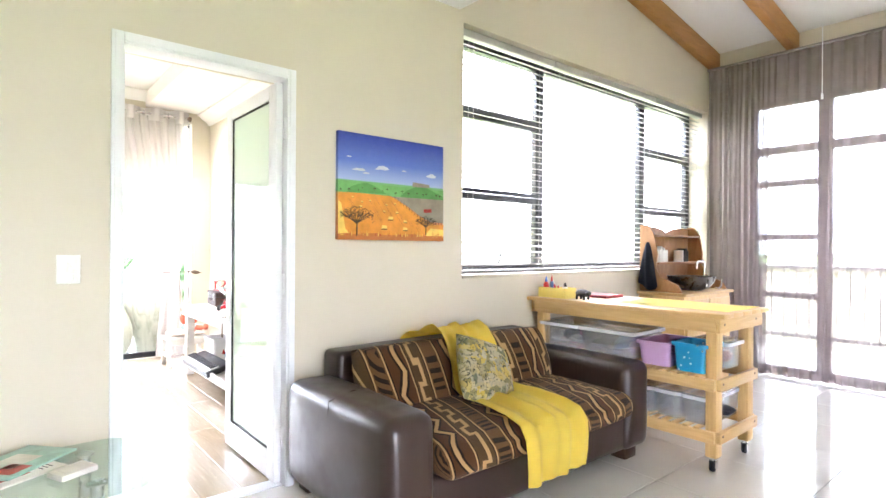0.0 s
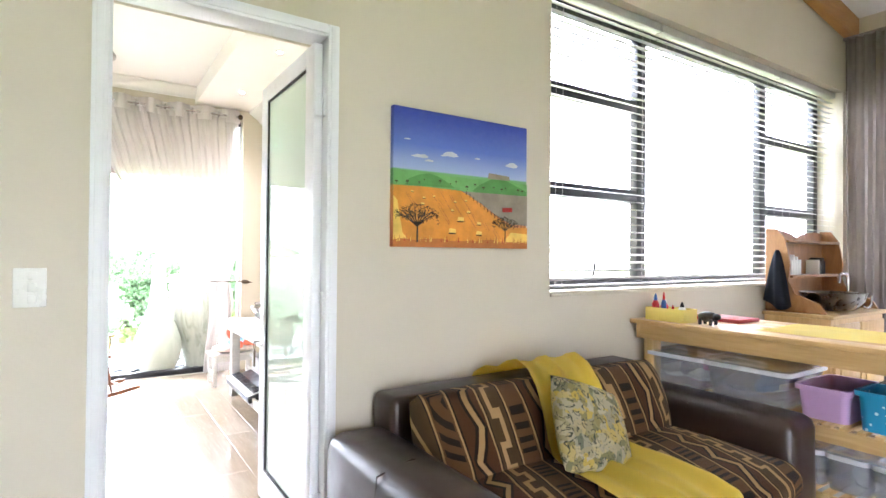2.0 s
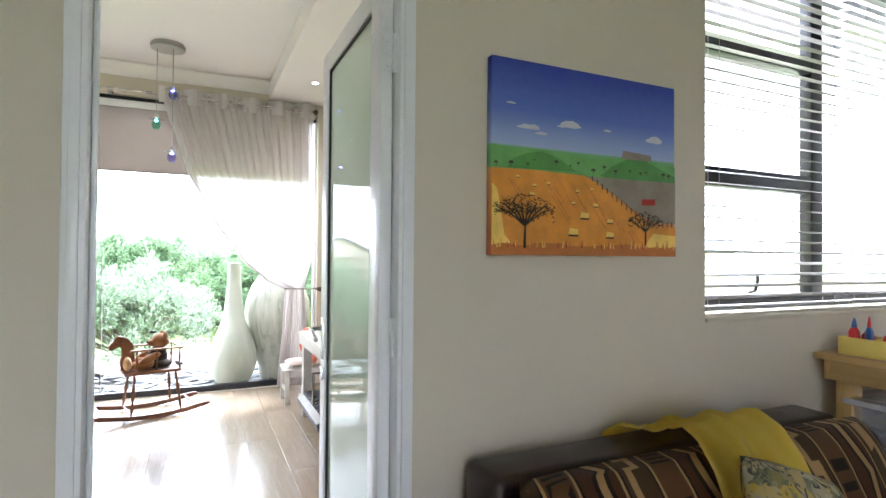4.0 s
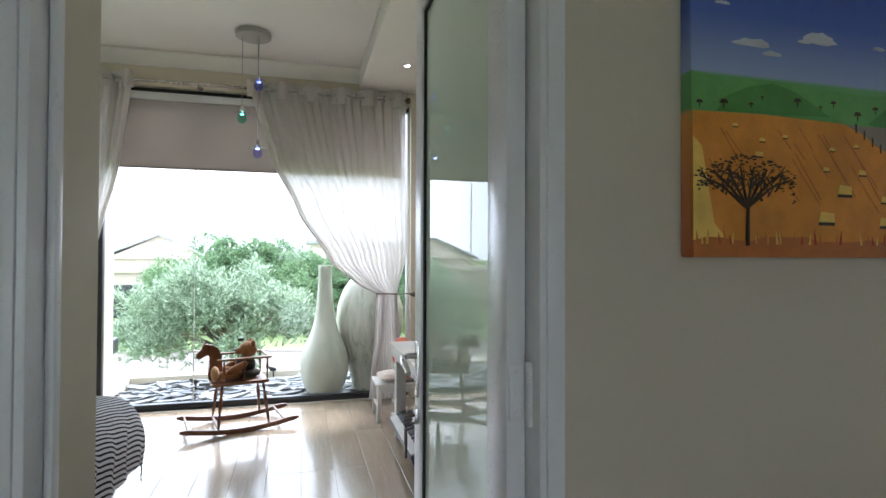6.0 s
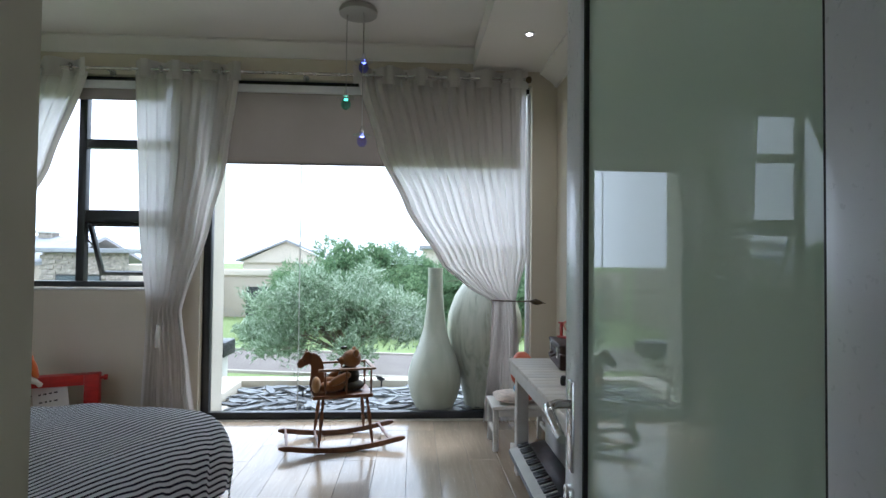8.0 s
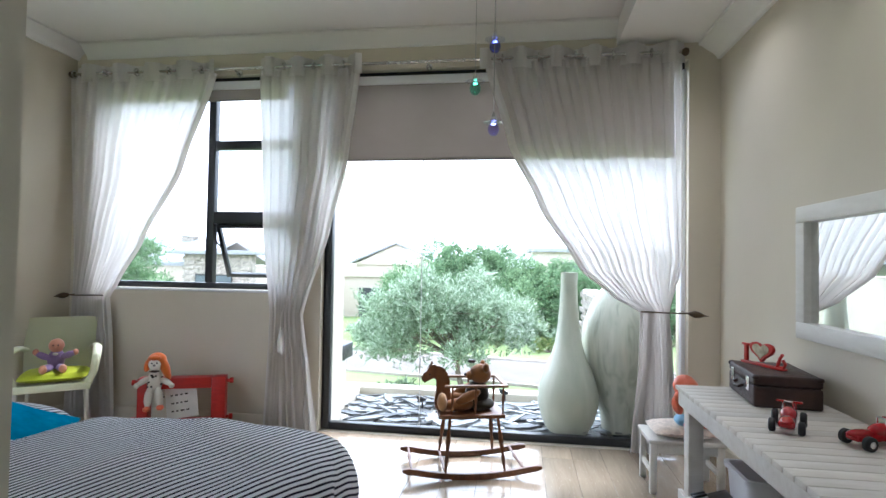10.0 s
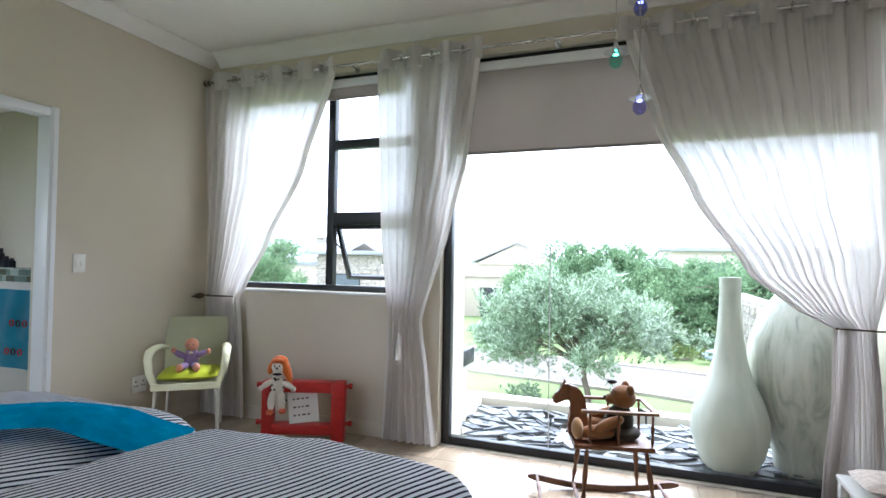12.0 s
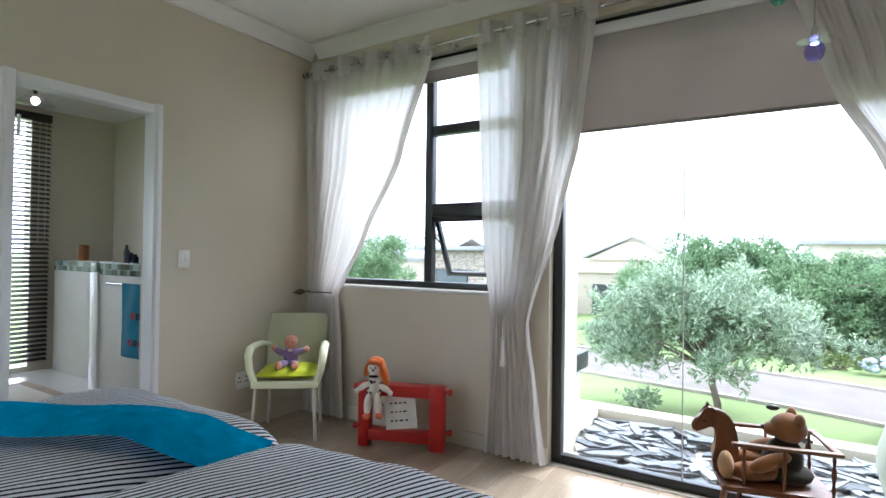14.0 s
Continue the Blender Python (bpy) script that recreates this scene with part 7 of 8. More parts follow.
M["red_gloss"] = paint("red_gloss", rgb((168, 18, 26)), 0.2, 0.05, 9, 120, 0.02, coat=0.4)
toy_car(2.545, 5.45, -28)
toy_car(2.74, 5.30, -75)

# ---- wall mirror ----
t = thing("wall_mirror", (BX1, 5.5, 1.24), "wall mirror in a wide white wooden frame", "mirror")
y0, y1, z0, z1, w = 4.55, 6.06, 0.935, 1.545, 0.075
for a in ((y0, y1, z0, z0 + w), (y0, y1, z1 - w, z1), (y0, y0 + w, z0 + w, z1 - w), (y1 - w, y1, z0 + w, z1 - w)):
    bm = bmesh.new()
    box(bm, BX1 - 0.05, BX1 - 0.002, a[0], a[1], a[2], a[3], 0.006)
    part("frame_bar", bm, M["white_wood"], t)
bm = bmesh.new()
box(bm, BX1 - 0.016, BX1 - 0.010, y0 + w, y1 - w, z0 + w, z1 - w)
k = Nodes("mirror")
k.set(Base_Color=lin(0.86, 0.88, 0.87), Metallic=1.0, Roughness=0.01)
M["mirror"] = k.m
part("mirror_glass", bm, M["mirror"], t, smooth=0)


# ---- pendant and downlights ----
def pendant():
    c = (1.37, 6.5)
    t = thing("pendant_lamp", (*c, 2.95), "ceiling disc with three hanging clear glass bulbs", "lamp")
    bm = bmesh.new()
    lathe(bm, (*c, 2.905), [(0.10, 0.0), (0.125, 0.006), (0.128, 0.03), (0.12, 0.0445)], 36)
    part("ceiling_disc", bm, M["lamp_grey"], t)
    for x, y, z, key in ((1.41, 6.5, 2.56, "blue"), (1.295, 6.5, 2.31, "green"), (1.41, 6.5, 2.05, "violet")):
        bm = bmesh.new()
        yy = y - 0.05 if key == "violet" else y
        tube(bm, [(x, yy, z + 0.08), (x, yy, 2.905)], 0.0028, 6)
        part("cable", bm, M["lamp_grey"], t)
        bm = bmesh.new()
        lathe(bm, (x, yy, z + 0.035), [(0.018, 0), (0.016, 0.02), (0.008, 0.05), (0.003, 0.06)], 14)
        part("socket", bm, M["steel"], t)
        bm = bmesh.new()
        lathe(bm, (x, yy, z + 0.026), [(0.022, 0), (0.058, 0.005), (0.060, 0.008), (0.022, 0.008)], 24)
        g = part("glass_disc", bm, M["lamp_glass"], t)
        g.visible_shadow = False
        bm = bmesh.new()
        lathe(bm, (x, yy, z - 0.04), [(0.004, -0.006), (0.018, -0.002), (0.030, 0.014), (0.034, 0.034), (0.029, 0.054), (0.018, 0.066)], 20)
        g = part("glass_bulb", bm, M["lamp_" + key], t, "round clear glass bulb")
        g.visible_shadow = False
        bm = bmesh.new()
        blob(bm, (x, yy, z + 0.022), (0.014, 0.014, 0.005), 12, 8)
        part("led", bm, M["led_" + key], t)


M["lamp_grey"] = paint("lamp_grey", lin(0.45, 0.44, 0.42), 0.35, 0.05, metal=0.3)
M["lamp_glass"] = glass("lamp_glass", (0.95, 0.96, 1.0), 1.2)
for key, tint, glow in (("blue", (0.52, 0.55, 1.0), (0.3, 0.35, 1.0)), ("green", (0.50, 0.86, 0.74), (0.25, 0.95, 0.65)), ("violet", (0.64, 0.62, 1.0), (0.45, 0.5, 1.0))):
    M["lamp_" + key] = glass("lamp_" + key, tint, 1.4)
    k = Nodes("led_" + key)
    k.set(Base_Color=lin(*glow), Emission_Color=lin(*glow), Emission_Strength=3.0)
    M["led_" + key] = k.m
pendant()
k = Nodes("downlight_glow")
k.set(Base_Color=lin(1, 0.95, 0.85), Emission_Color=lin(1, 0.93, 0.82), Emission_Strength=9.0)
M["downlight_glow"] = k.m
for x, y in ((2.52, 6.43), (2.52, 5.2), (2.52, 4.0)):
    t = thing("downlight", (x, y, 2.79), "small round recessed downlight in the bulkhead", "lamp", "bulkhead downlights")
    bm = bmesh.new()
    lathe(bm, (x, y, 2.784), [(0.022, 0), (0.034, 0.001), (0.036, 0.005)], 24)
    part("trim_ring", bm, M["trim_white"], t)
    bm = bmesh.new()
    lathe(bm, (x, y, 2.7825), [(0.02, 0), (0.02, 0.001)], 20)
    part("lens", bm, M["downlight_glow"], t)
    lamp = new("downlight_lamp", bpy.data.lights.new("downlight_lamp", "SPOT"))
    lamp.data.energy, lamp.data.spot_size, lamp.data.spot_blend = 5.5, radians(140), 1.0
    lamp.data.color, lamp.data.shadow_soft_size = (1.0, 0.95, 0.88), 0.03
    lamp.matrix_world = look((x, y, 2.775), (x - 0.01, y, 0.0))
# ---- bathroom seen through its doorway ----
wall("wall_bath_north", "x", -5.5, BX0 - 0.14, 7.25, 7.4, -0.1, 3.0, [], M["wall_bath"], "pale bathroom wall")
# the hole in this wall is added, out of view, to let daylight in
wall("wall_bath_south", "x", -5.5, BX0 - 0.14, 3.9, 4.05, -0.1, 3.0, [(-4.7, -3.3, 0.9, 2.3)], M["wall_bath"], "pale bathroom wall with an added unseen window")
wall("wall_bath_west", "y", 4.05, 7.25, -5.45, -5.3, -0.1, 3.0, [(5.55, 6.43, 0.05, 2.62)], M["wall_bath"], "bathroom wall with a tall blind-covered window")
slab("floor_bath", -5.5, BX0 - 0.07, 3.95, 7.3, -0.12, -0.002, M["tile_white"], "glossy pale bathroom floor", "floor")
slab("ceiling_bath", -5.45, BX0 - 0.14, 4.05, 7.25, 2.75, 2.85, M["ceiling_white"], "white bathroom ceiling", "ceiling")


def bath_doorway():
    t = tagged(thing("door_2", (BX0, 5.5, 0), "white frame of the open bathroom doorway", "door"), kind="structure")
    for y0, y1 in ((5.09, 5.15), (5.862, 5.915)):
        bm = bmesh.new()
        box(bm, BX0 - 0.10, BX0 + 0.016, y0, y1, 0.001, 2.18, 0.004)
        box(bm, BX0 + 0.016, BX0 + 0.024, y0 + 0.014, y1 - 0.014, 0.001, 2.166, 0.003)
        part("frame_jamb", bm, M["alu_white"], t)
    bm = bmesh.new()
    box(bm, BX0 - 0.10, BX0 + 0.016, 5.15, 5.862, 2.12, 2.172, 0.004)
    part("frame_head", bm, M["alu_white"], t)
    for z in (1.9, 0.3):
        bm = bmesh.new()
        tube(bm, [(BX0 + 0.022, 5.163, z - 0.05), (BX0 + 0.022, 5.163, z + 0.05)], 0.008, 8)
        part("hinge", bm, M["alu_white"], t)


bath_doorway()
# frame and pane of the added, unseen opening that brightens the bathroom
t = tagged(thing("added_window", (-4.0, 3.97, 0.9), "unseen white-framed window added to brighten the bathroom", "window"), kind="structure")
bars_x(t, 3.97, [(-4.7, -3.3, 0.9, 0.95), (-4.7, -3.3, 2.25, 2.3), (-4.7, -4.65, 0.95, 2.25), (-3.35, -3.3, 0.95, 2.25)], M["alu_white"])
pane_in(t, -4.655, -3.345, 3.97, 0.945, 2.255)
t = thing("venetian_blind", (-5.25, 6.0, 2.6), "dark wooden venetian blind in the bathroom window", "blind")
bm = bmesh.new()
box(bm, -0.025, 0.025, -0.52, 0.52, -0.0015, 0.0015, 0.001, 1)
me = mesh_of("slat", bm, M["slat_dark"])
for i in range(52):
    s = new("slat", me)
    s.parent = t
    s.matrix_parent_inverse = t.matrix_basis.inverted()
    s.matrix_basis = pose(-5.25, 6.06, 0.12 + i * 0.048, 0, 28, 0)
bm = bmesh.new()
box(bm, -5.285, -5.215, 5.54, 6.58, 2.60, 2.68, 0.004)
part("headrail", bm, M["slat_dark"], t)
bm = bmesh.new()
for y in (5.8, 6.40, 6.47, 6.53):
    tube(bm, [(-5.222, y, 2.6), (-5.222, y, 0.12 if y < 6.0 else 1.35)], 0.003, 6)
part("cords", bm, M["paper"], t)

k = Nodes("mosaic")
v = k.coords("Object", (1, 1, 1))
br = k.add("ShaderNodeTexVoronoi", Scale=28.0)
k.l.new(v, br.inputs["Vector"])
c = k.ramp(br.outputs["Color"], [(0.0, rgb((96, 112, 104))), (0.4, rgb((130, 146, 138))), (0.75, rgb((172, 180, 166))), (1.0, rgb((112, 120, 96)))])
k.set(Base_Color=c, Roughness=0.15)
M["mosaic"] = k.m
M["bath_tile"] = paint("bath_tile", lin(0.42, 0.40, 0.34), 0.5, 0.03, 2, 60, 0.02)


def half_wall(x0, x1, y0, y1, label):
    t = thing("half_wall", ((x0 + x1) / 2, (y0 + y1) / 2, 0), label, "half wall", "bathroom half walls")
    bm = bmesh.new()
    box(bm, x0, x1, y0, y1, 0.0, 1.15, 0.002)
    part("tiled_body", bm, M["bath_tile"], t)
    rnd = random.Random(9)
    n = max(1, round((x1 - x0) / 0.05))
    me = [mesh_of("mosaic_tile", (lambda b_: (box(b_, -0.0235, 0.0235, -0.004, 0.004, -0.0235, 0.0235, 0.002, 1), b_)[1])(bmesh.new()), m_) for m_ in (M["mosaic_a"], M["mosaic_b"], M["mosaic_c"])]
    for i in range(n):
        for j in range(2):
            s = new("mosaic_tile", rnd.choice(me))
            s.parent = t
            s.matrix_parent_inverse = t.matrix_basis.inverted()
            s.matrix_basis = pose(x0 + (i + 0.5) * (x1 - x0) / n, y0 - 0.002, 1.125 - 0.05 * j)
    bm = bmesh.new()
    box(bm, x0 - 0.005, x1 + 0.005, y0 - 0.007, y1 + 0.005, 1.1505, 1.16, 0.002)
    part("mosaic_cap", bm, M["mosaic"], t)


M["mosaic_a"] = paint("mosaic_a", rgb((104, 124, 116)), 0.15, 0.1, 30)
M["mosaic_b"] = paint("mosaic_b", rgb((150, 166, 156)), 0.15, 0.1, 30)
M["mosaic_c"] = paint("mosaic_c", rgb((84, 92, 76)), 0.15, 0.1, 30)
half_wall(-5.2, -3.82, 6.62, 6.75, "tiled half wall with a mosaic top edge")
half_wall(-3.80, -2.2, 6.42, 6.56, "tiled half wall with a mosaic edge and towels")
t = thing("tile_edging", (-3.86, 6.42, 0), "polished white tile edging at the half wall's end", "tiles")
bm = bmesh.new()
box(bm, -3.935, -3.802, 6.40, 6.56, 0.001, 1.07, 0.003)
part("tile", bm, M["tile_white"], t)
bm = bmesh.new()
box(bm, -3.935, -3.802, 6.40, 6.56, 1.072, 1.155, 0.003)
part("mosaic_cap", bm, M["mosaic"], t)
bm = bmesh.new()
lathe(bm, (-4.72, 6.68, 1.16), [(0.05, 0.001), (0.052, 0.01), (0.052, 0.15), (0.04, 0.158)], 20)
solid("copper_pot", bm, paint("copper", rgb((150, 92, 54)), 0.4, 0.2, 12), "brown ceramic pot on the half wall", "pot")
for x, h, r in ((-3.50, 0.155, 0.024), (-3.43, 0.09, 0.03), (-3.36, 0.075, 0.026)):
    bm = bmesh.new()
    lathe(bm, (x, 6.49, 1.16), [(r, 0.001), (r, h * 0.7), (r * 0.5, h * 0.78), (r * 0.55, h), (r * 0.3, h)], 16)
    solid("toiletry_bottle", bm, M["navy_cloth"] if h < 0.1 else M["kb_black"], "small dark toiletry bottle on the half wall", "bottle", "toiletries on the half wall")
M["towel_blue"] = cloth("towel_blue", rgb((20, 146, 178)), 160, 0.95, 0.08, 0.5, 0.8)
t = thing("towel_rail", (-3.3, 6.40, 0.98), "chrome towel rail on the half wall", "towel rail")
bm = bmesh.new()
tube(bm, [(-3.56, 6.36, 0.985), (-2.7, 6.36, 0.985)], 0.008, 10)
for x in (-3.54, -2.72):
    tube(bm, [(x, 6.42, 0.985), (x, 6.36, 0.985)], 0.01, 10)
part("bar", bm, M["chrome"], t)
for x0, x1, zb, y in ((-3.28, -2.78, 0.40, 6.345), (-3.20, -2.84, 0.62, 6.325)):
    bm = bmesh.new()
    sheet(bm, lambda u, v_: (x0 + (x1 - x0) * u, y + 0.006 * math.sin(9 * u + 3 * v_), 0.998 + (zb - 0.998) * v_), 12, 12)
    bmesh.ops.solidify(bm, geom=list(bm.faces), thickness=-0.012)
    tw = solid("bath_towel", bm, M["towel_blue"], "turquoise bath towel hanging on the rail", "towel", "bathroom towels", smooth=80)
    for i, key_ in enumerate(("paper_red", "ink", "paper_red")):
        bm = bmesh.new()
        c_ = (x0 + 0.18 + 0.075 * i, y - 0.022, zb + 0.13)
        tube(bm, [(c_[0] + 0.022 * math.cos(a_), c_[1], c_[2] + 0.022 * math.sin(a_)) for a_ in [j * math.pi / 6 for j in range(13)]], 0.006, 6, False)
        part("ring_motif", bm, M[key_], tw)
M["rug_weave"] = cloth("rug_weave", rgb((148, 122, 88)), 60, 0.95, 0.2, 0.2, 1.0)
t = thing("bath_rug", (-4.1, 6.0, 0), "cream bath rug with a woven brown border", "rug")
bm = bmesh.new()
box(bm, -4.75, -3.62, 5.35, 6.24, 0.0, 0.010, 0.003)
part("border", bm, M["rug_weave"], t)
bm = bmesh.new()
box(bm, -4.65, -3.72, 5.45, 6.14, 0.0105, 0.016, 0.003)
part("centre", bm, cloth("rug_cream", rgb((200, 190, 172)), 120, 0.95, 0.08, 0.3, 0.8), t)
t = thing("bath_pendant", (-4.2, 6.05, 2.75), "small glass pendant lamp lit in the bathroom", "lamp")
bm = bmesh.new()
lathe(bm, (-4.2, 6.05, 2.50), [(0.015, 0.12), (0.02, 0.20), (0.012, 0.23), (0.004, 0.245)], 14)
part("stem", bm, M["bronze"], t)
bm = bmesh.new()
lathe(bm, (-4.2, 6.05, 2.50), [(0.15, 0.03), (0.10, 0.07), (0.045, 0.13), (0.02, 0.16)], 24)
part("shade", bm, M["lamp_glass"], t)
bm = bmesh.new()
blob(bm, (-4.2, 6.05, 2.56), (0.032, 0.032, 0.036), 16, 10)
k = Nodes("warm_bulb")
k.set(Base_Color=lin(1, 0.9, 0.7), Emission_Color=lin(1, 0.82, 0.55), Emission_Strength=5.0)
M["warm_bulb"] = k.m
part("bulb", bm, M["warm_bulb"], t)

# ---- roof ledge outside the glass ----
M["plaster_out"] = paint("plaster_out", lin(0.62, 0.57, 0.47), 0.8, 0.06, 1.2, 90, 0.2)
M["concrete_out"] = paint("concrete_out", lin(0.55, 0.53, 0.49), 0.85, 0.1, 2, 60, 0.3)
slab("ledge", -0.3, 3.6, 7.34, 8.62, -0.35, -0.05, M["concrete_out"], "concrete roof ledge outside the glass", "ledge")
t = tagged(thing("ledge_kerb", (1.5, 8.5, 0), "low cream plastered kerb round the slate bed", "kerb"), kind="structure")
for a in ((-0.18, 3.6, 8.38, 8.56), (-0.18, 0.06, 7.34, 8.379)):
    bm = bmesh.new()
    box(bm, *a, -0.05, 0.05, 0.008)
    part("kerb", bm, M["plaster_out"], t)
slab("outer_pier", -0.12, 0.13, 7.335, 7.62, -0.3, 3.2, M["plaster_out"], "cream plastered pier outside the glass", "wall")
slab("outer_pier_east", 2.80, 3.2, 7.335, 7.8, -0.3, 3.2, M["plaster_out"], "cream plastered outer wall", "wall")
# slate shards
sl = tagged(thing("slate_bed", (1.4, 7.9, -0.05), "bed of loose grey slate shards outside the glass", "slate"), kind="")
rnd = random.Random(21)
SL = []
for i in range(14):
    bm = bmesh.new()
    n = rnd.choice((4, 5, 6))
    a0 = rnd.random()
    L, W2 = rnd.uniform(0.09, 0.21), rnd.uniform(0.025, 0.06)
    pts = [(L * math.cos(a0 + 2 * math.pi * j / n) * rnd.uniform(0.75, 1.15), W2 * math.sin(a0 + 2 * math.pi * j / n) * rnd.uniform(0.7, 1.2)) for j in range(n)]
    h = rnd.uniform(0.004, 0.010)
    lo, hi = [bm.verts.new((x, y, -h)) for x, y in pts], [bm.verts.new((x * 0.97, y * 0.95, h)) for x, y in pts]
    bm.faces.new(lo[::-1])
    bm.faces.new(hi)
    for j in range(n):
        bm.faces.new((lo[j], lo[(j + 1) % n], hi[(j + 1) % n], hi[j]))
    SL.append(bm)
k = Nodes("slate")
v = k.coords()
inf = k.n.new("ShaderNodeObjectInfo")
c = k.ramp(k.noise(v, 7, 5), [(0.3, lin(0.12, 0.13, 0.14)), (0.7, lin(0.22, 0.235, 0.245))])
c = k.mix(1.0, c, k.ramp(inf.outputs["Random"], [(0, lin(0.3, 0.31, 0.33)), (0.6, lin(1.0, 1.0, 1.0)), (1, lin(1.5, 1.5, 1.45))]), "MULTIPLY")
k.set(Base_Color=c, Roughness=0.55)
k.bump(k.noise(v, 45, 5), 0.5, 0.006)
M["slate"] = k.m
SLM = [mesh_of("slate_shard", b_, M["slate"], smooth=20) for b_ in SL]
for i in range(290):
    s = new("slate_shard", rnd.choice(SLM))
    s.parent = sl
    s.matrix_parent_inverse = sl.matrix_basis.inverted()
    s.matrix_basis = pose(rnd.uniform(0.15, 2.75), rnd.uniform(7.44, 8.30), -0.032 + 0.035 * (i / 290) + rnd.uniform(0, 0.015), rnd.uniform(-10, 10), rnd.uniform(-8, 8), rnd.gauss(-10, 38))
for x, y in ((0.75, 7.95), (2.05, 8.28), (1.45, 8.34)):
    t = thing("garden_spotlight", (x, y, 0), "small black garden spotlight among the slate", "garden lamp", "garden spotlights")
    bm = bmesh.new()
    tube(bm, [(x, y, -0.05), (x, y, 0.06)], 0.008, 8)
    part("spike", bm, M["alu_black"], t)
    bm = bmesh.new()
    lathe(bm, (x - 0.02, y - 0.02, 0.06), [(0.02, 0), (0.045, 0.02), (0.05, 0.035), (0.046, 0.04)], 16, (0.3, 0.2, 0.8))
    part("lamp_head", bm, M["alu_black"], t)

k = Nodes("pot_glaze")
v = k.coords("Object", (3, 3, 1.0))
n1, n2 = k.noise(v, 2.2, 6, 0.6, 0.8), k.noise(v, 9, 4)
c = k.ramp(n1, [(0.3, lin(0.42, 0.45, 0.36)), (0.5, lin(0.52, 0.53, 0.43)), (0.75, lin(0.61, 0.61, 0.52))])
c = k.mix(k.maths("MULTIPLY", n2, 0.3), c, lin(0.40, 0.42, 0.34))
k.set(Base_Color=c, Roughness=0.45)
k.bump(n2, 0.15, 0.01)
M["pot_glaze"] = k.m


k = Nodes("jar_glaze")
v = k.coords("Object", (5, 5, 0.8))
n1, n2 = k.noise(v, 2.0, 6, 0.65, 1.2), k.noise(v, 11, 4)
c = k.ramp(n1, [(0.34, lin(0.30, 0.31, 0.24)), (0.47, lin(0.52, 0.52, 0.43)), (0.7, lin(0.66, 0.65, 0.56))])
c = k.mix(k.maths("MULTIPLY", n2, 0.4), c, lin(0.34, 0.35, 0.28))
k.set(Base_Color=c, Roughness=0.5)
k.bump(n2, 0.2, 0.01)
M["jar_glaze"] = k.m


def pot(x, y, prof, label, glaze="pot_glaze"):
    t = thing("tall_vase", (x, y, -0.01), label, "vase", "vases on the ledge")
    bm = bmesh.new()
    r0, h0 = prof[-1]
    lathe(bm, (x, y, -0.03), prof + [(r0 * 0.82, h0 - 0.002), (r0 * 0.75, h0 - 0.25), (r0 * 0.7, h0 - 0.4)], 40)
    part("body", bm, M[glaze], t, smooth=60)


pot(1.95, 7.56, [(0.13, 0.0), (0.15, 0.02), (0.20, 0.12), (0.228, 0.24), (0.225, 0.34), (0.19, 0.46), (0.135, 0.58), (0.10, 0.70), (0.08, 0.85), (0.068, 1.0), (0.062, 1.12), (0.064, 1.23)], "tall cream bottle-necked ceramic vase outside the glass")
pot(2.40, 7.70, [(0.17, 0.0), (0.18, 0.03), (0.185, 0.10), (0.23, 0.28), (0.30, 0.50), (0.335, 0.68), (0.325, 0.82), (0.27, 0.98), (0.19, 1.10), (0.14, 1.18), (0.13, 1.24), (0.135, 1.30)], "large pale ceramic jar with dark streaks outside the glass", "jar_glaze")

# ---- garden, street and houses, one storey below ----
G = -2.6


def ground_mat(name, c1, c2, c3, scale, bump=0.5):
    k = Nodes(name)
    v = k.coords()
    a_, b_ = k.noise(v, scale, 6), k.noise(v, scale * 14, 4)
    c = k.mix(k.maths("MULTIPLY", b_, 0.6), k.ramp(a_, [(0.3, c1), (0.7, c2)]), c3)
    k.set(Base_Color=c, Roughness=0.95, Specular_IOR_Level=0.2)
    k.bump(b_, bump, 0.03)
    return k.m


M["lawn"] = ground_mat("lawn", lin(0.18, 0.245, 0.095), lin(0.24, 0.30, 0.135), lin(0.15, 0.195, 0.075), 0.6)
M["road"] = ground_mat("road", lin(0.17, 0.15, 0.135), lin(0.22, 0.195, 0.175), lin(0.14, 0.125, 0.115), 0.8, 0.2)
M["kerb_stone"] = paint("kerb_stone", lin(0.40, 0.36, 0.31), 0.85, 0.1, 2, 60, 0.2)
bm = bmesh.new()
R = [(-600, -600), (600, -600), (600, 600), (-600, 600)]
bm.faces.new([bm.verts.new((x, y, G)) for x, y in R])
solid("ground", bm, M["lawn"], "green lawn reaching to the distance", "ground", kind="structure", smooth=0)


def ribbon(name, pts, w0, w1, z, material, label, cat):
    """A strip between two offsets from a smooth line of points."""
    bm = bmesh.new()
    ps = [Vector((x, y, 0)) for x, y in pts]
    L_, R_ = [], []
    for i, p_ in enumerate(ps):
        d = (ps[min(i + 1, len(ps) - 1)] - ps[max(0, i - 1)]).normalized()
        n_ = Vector((-d.y, d.x, 0))
        L_.append([bm.verts.new(p_ + n_ * w + Vector((0, 0, zz))) for w, zz in ((w0, G), (w0, z), (w1, z), (w1, G))])
    for a_, b_ in zip(L_, L_[1:]):
        for i in range(3):
            bm.faces.new((a_[i], a_[i + 1], b_[i + 1], b_[i]))
    return solid(name, bm, material, label, cat, kind="structure", smooth=30)


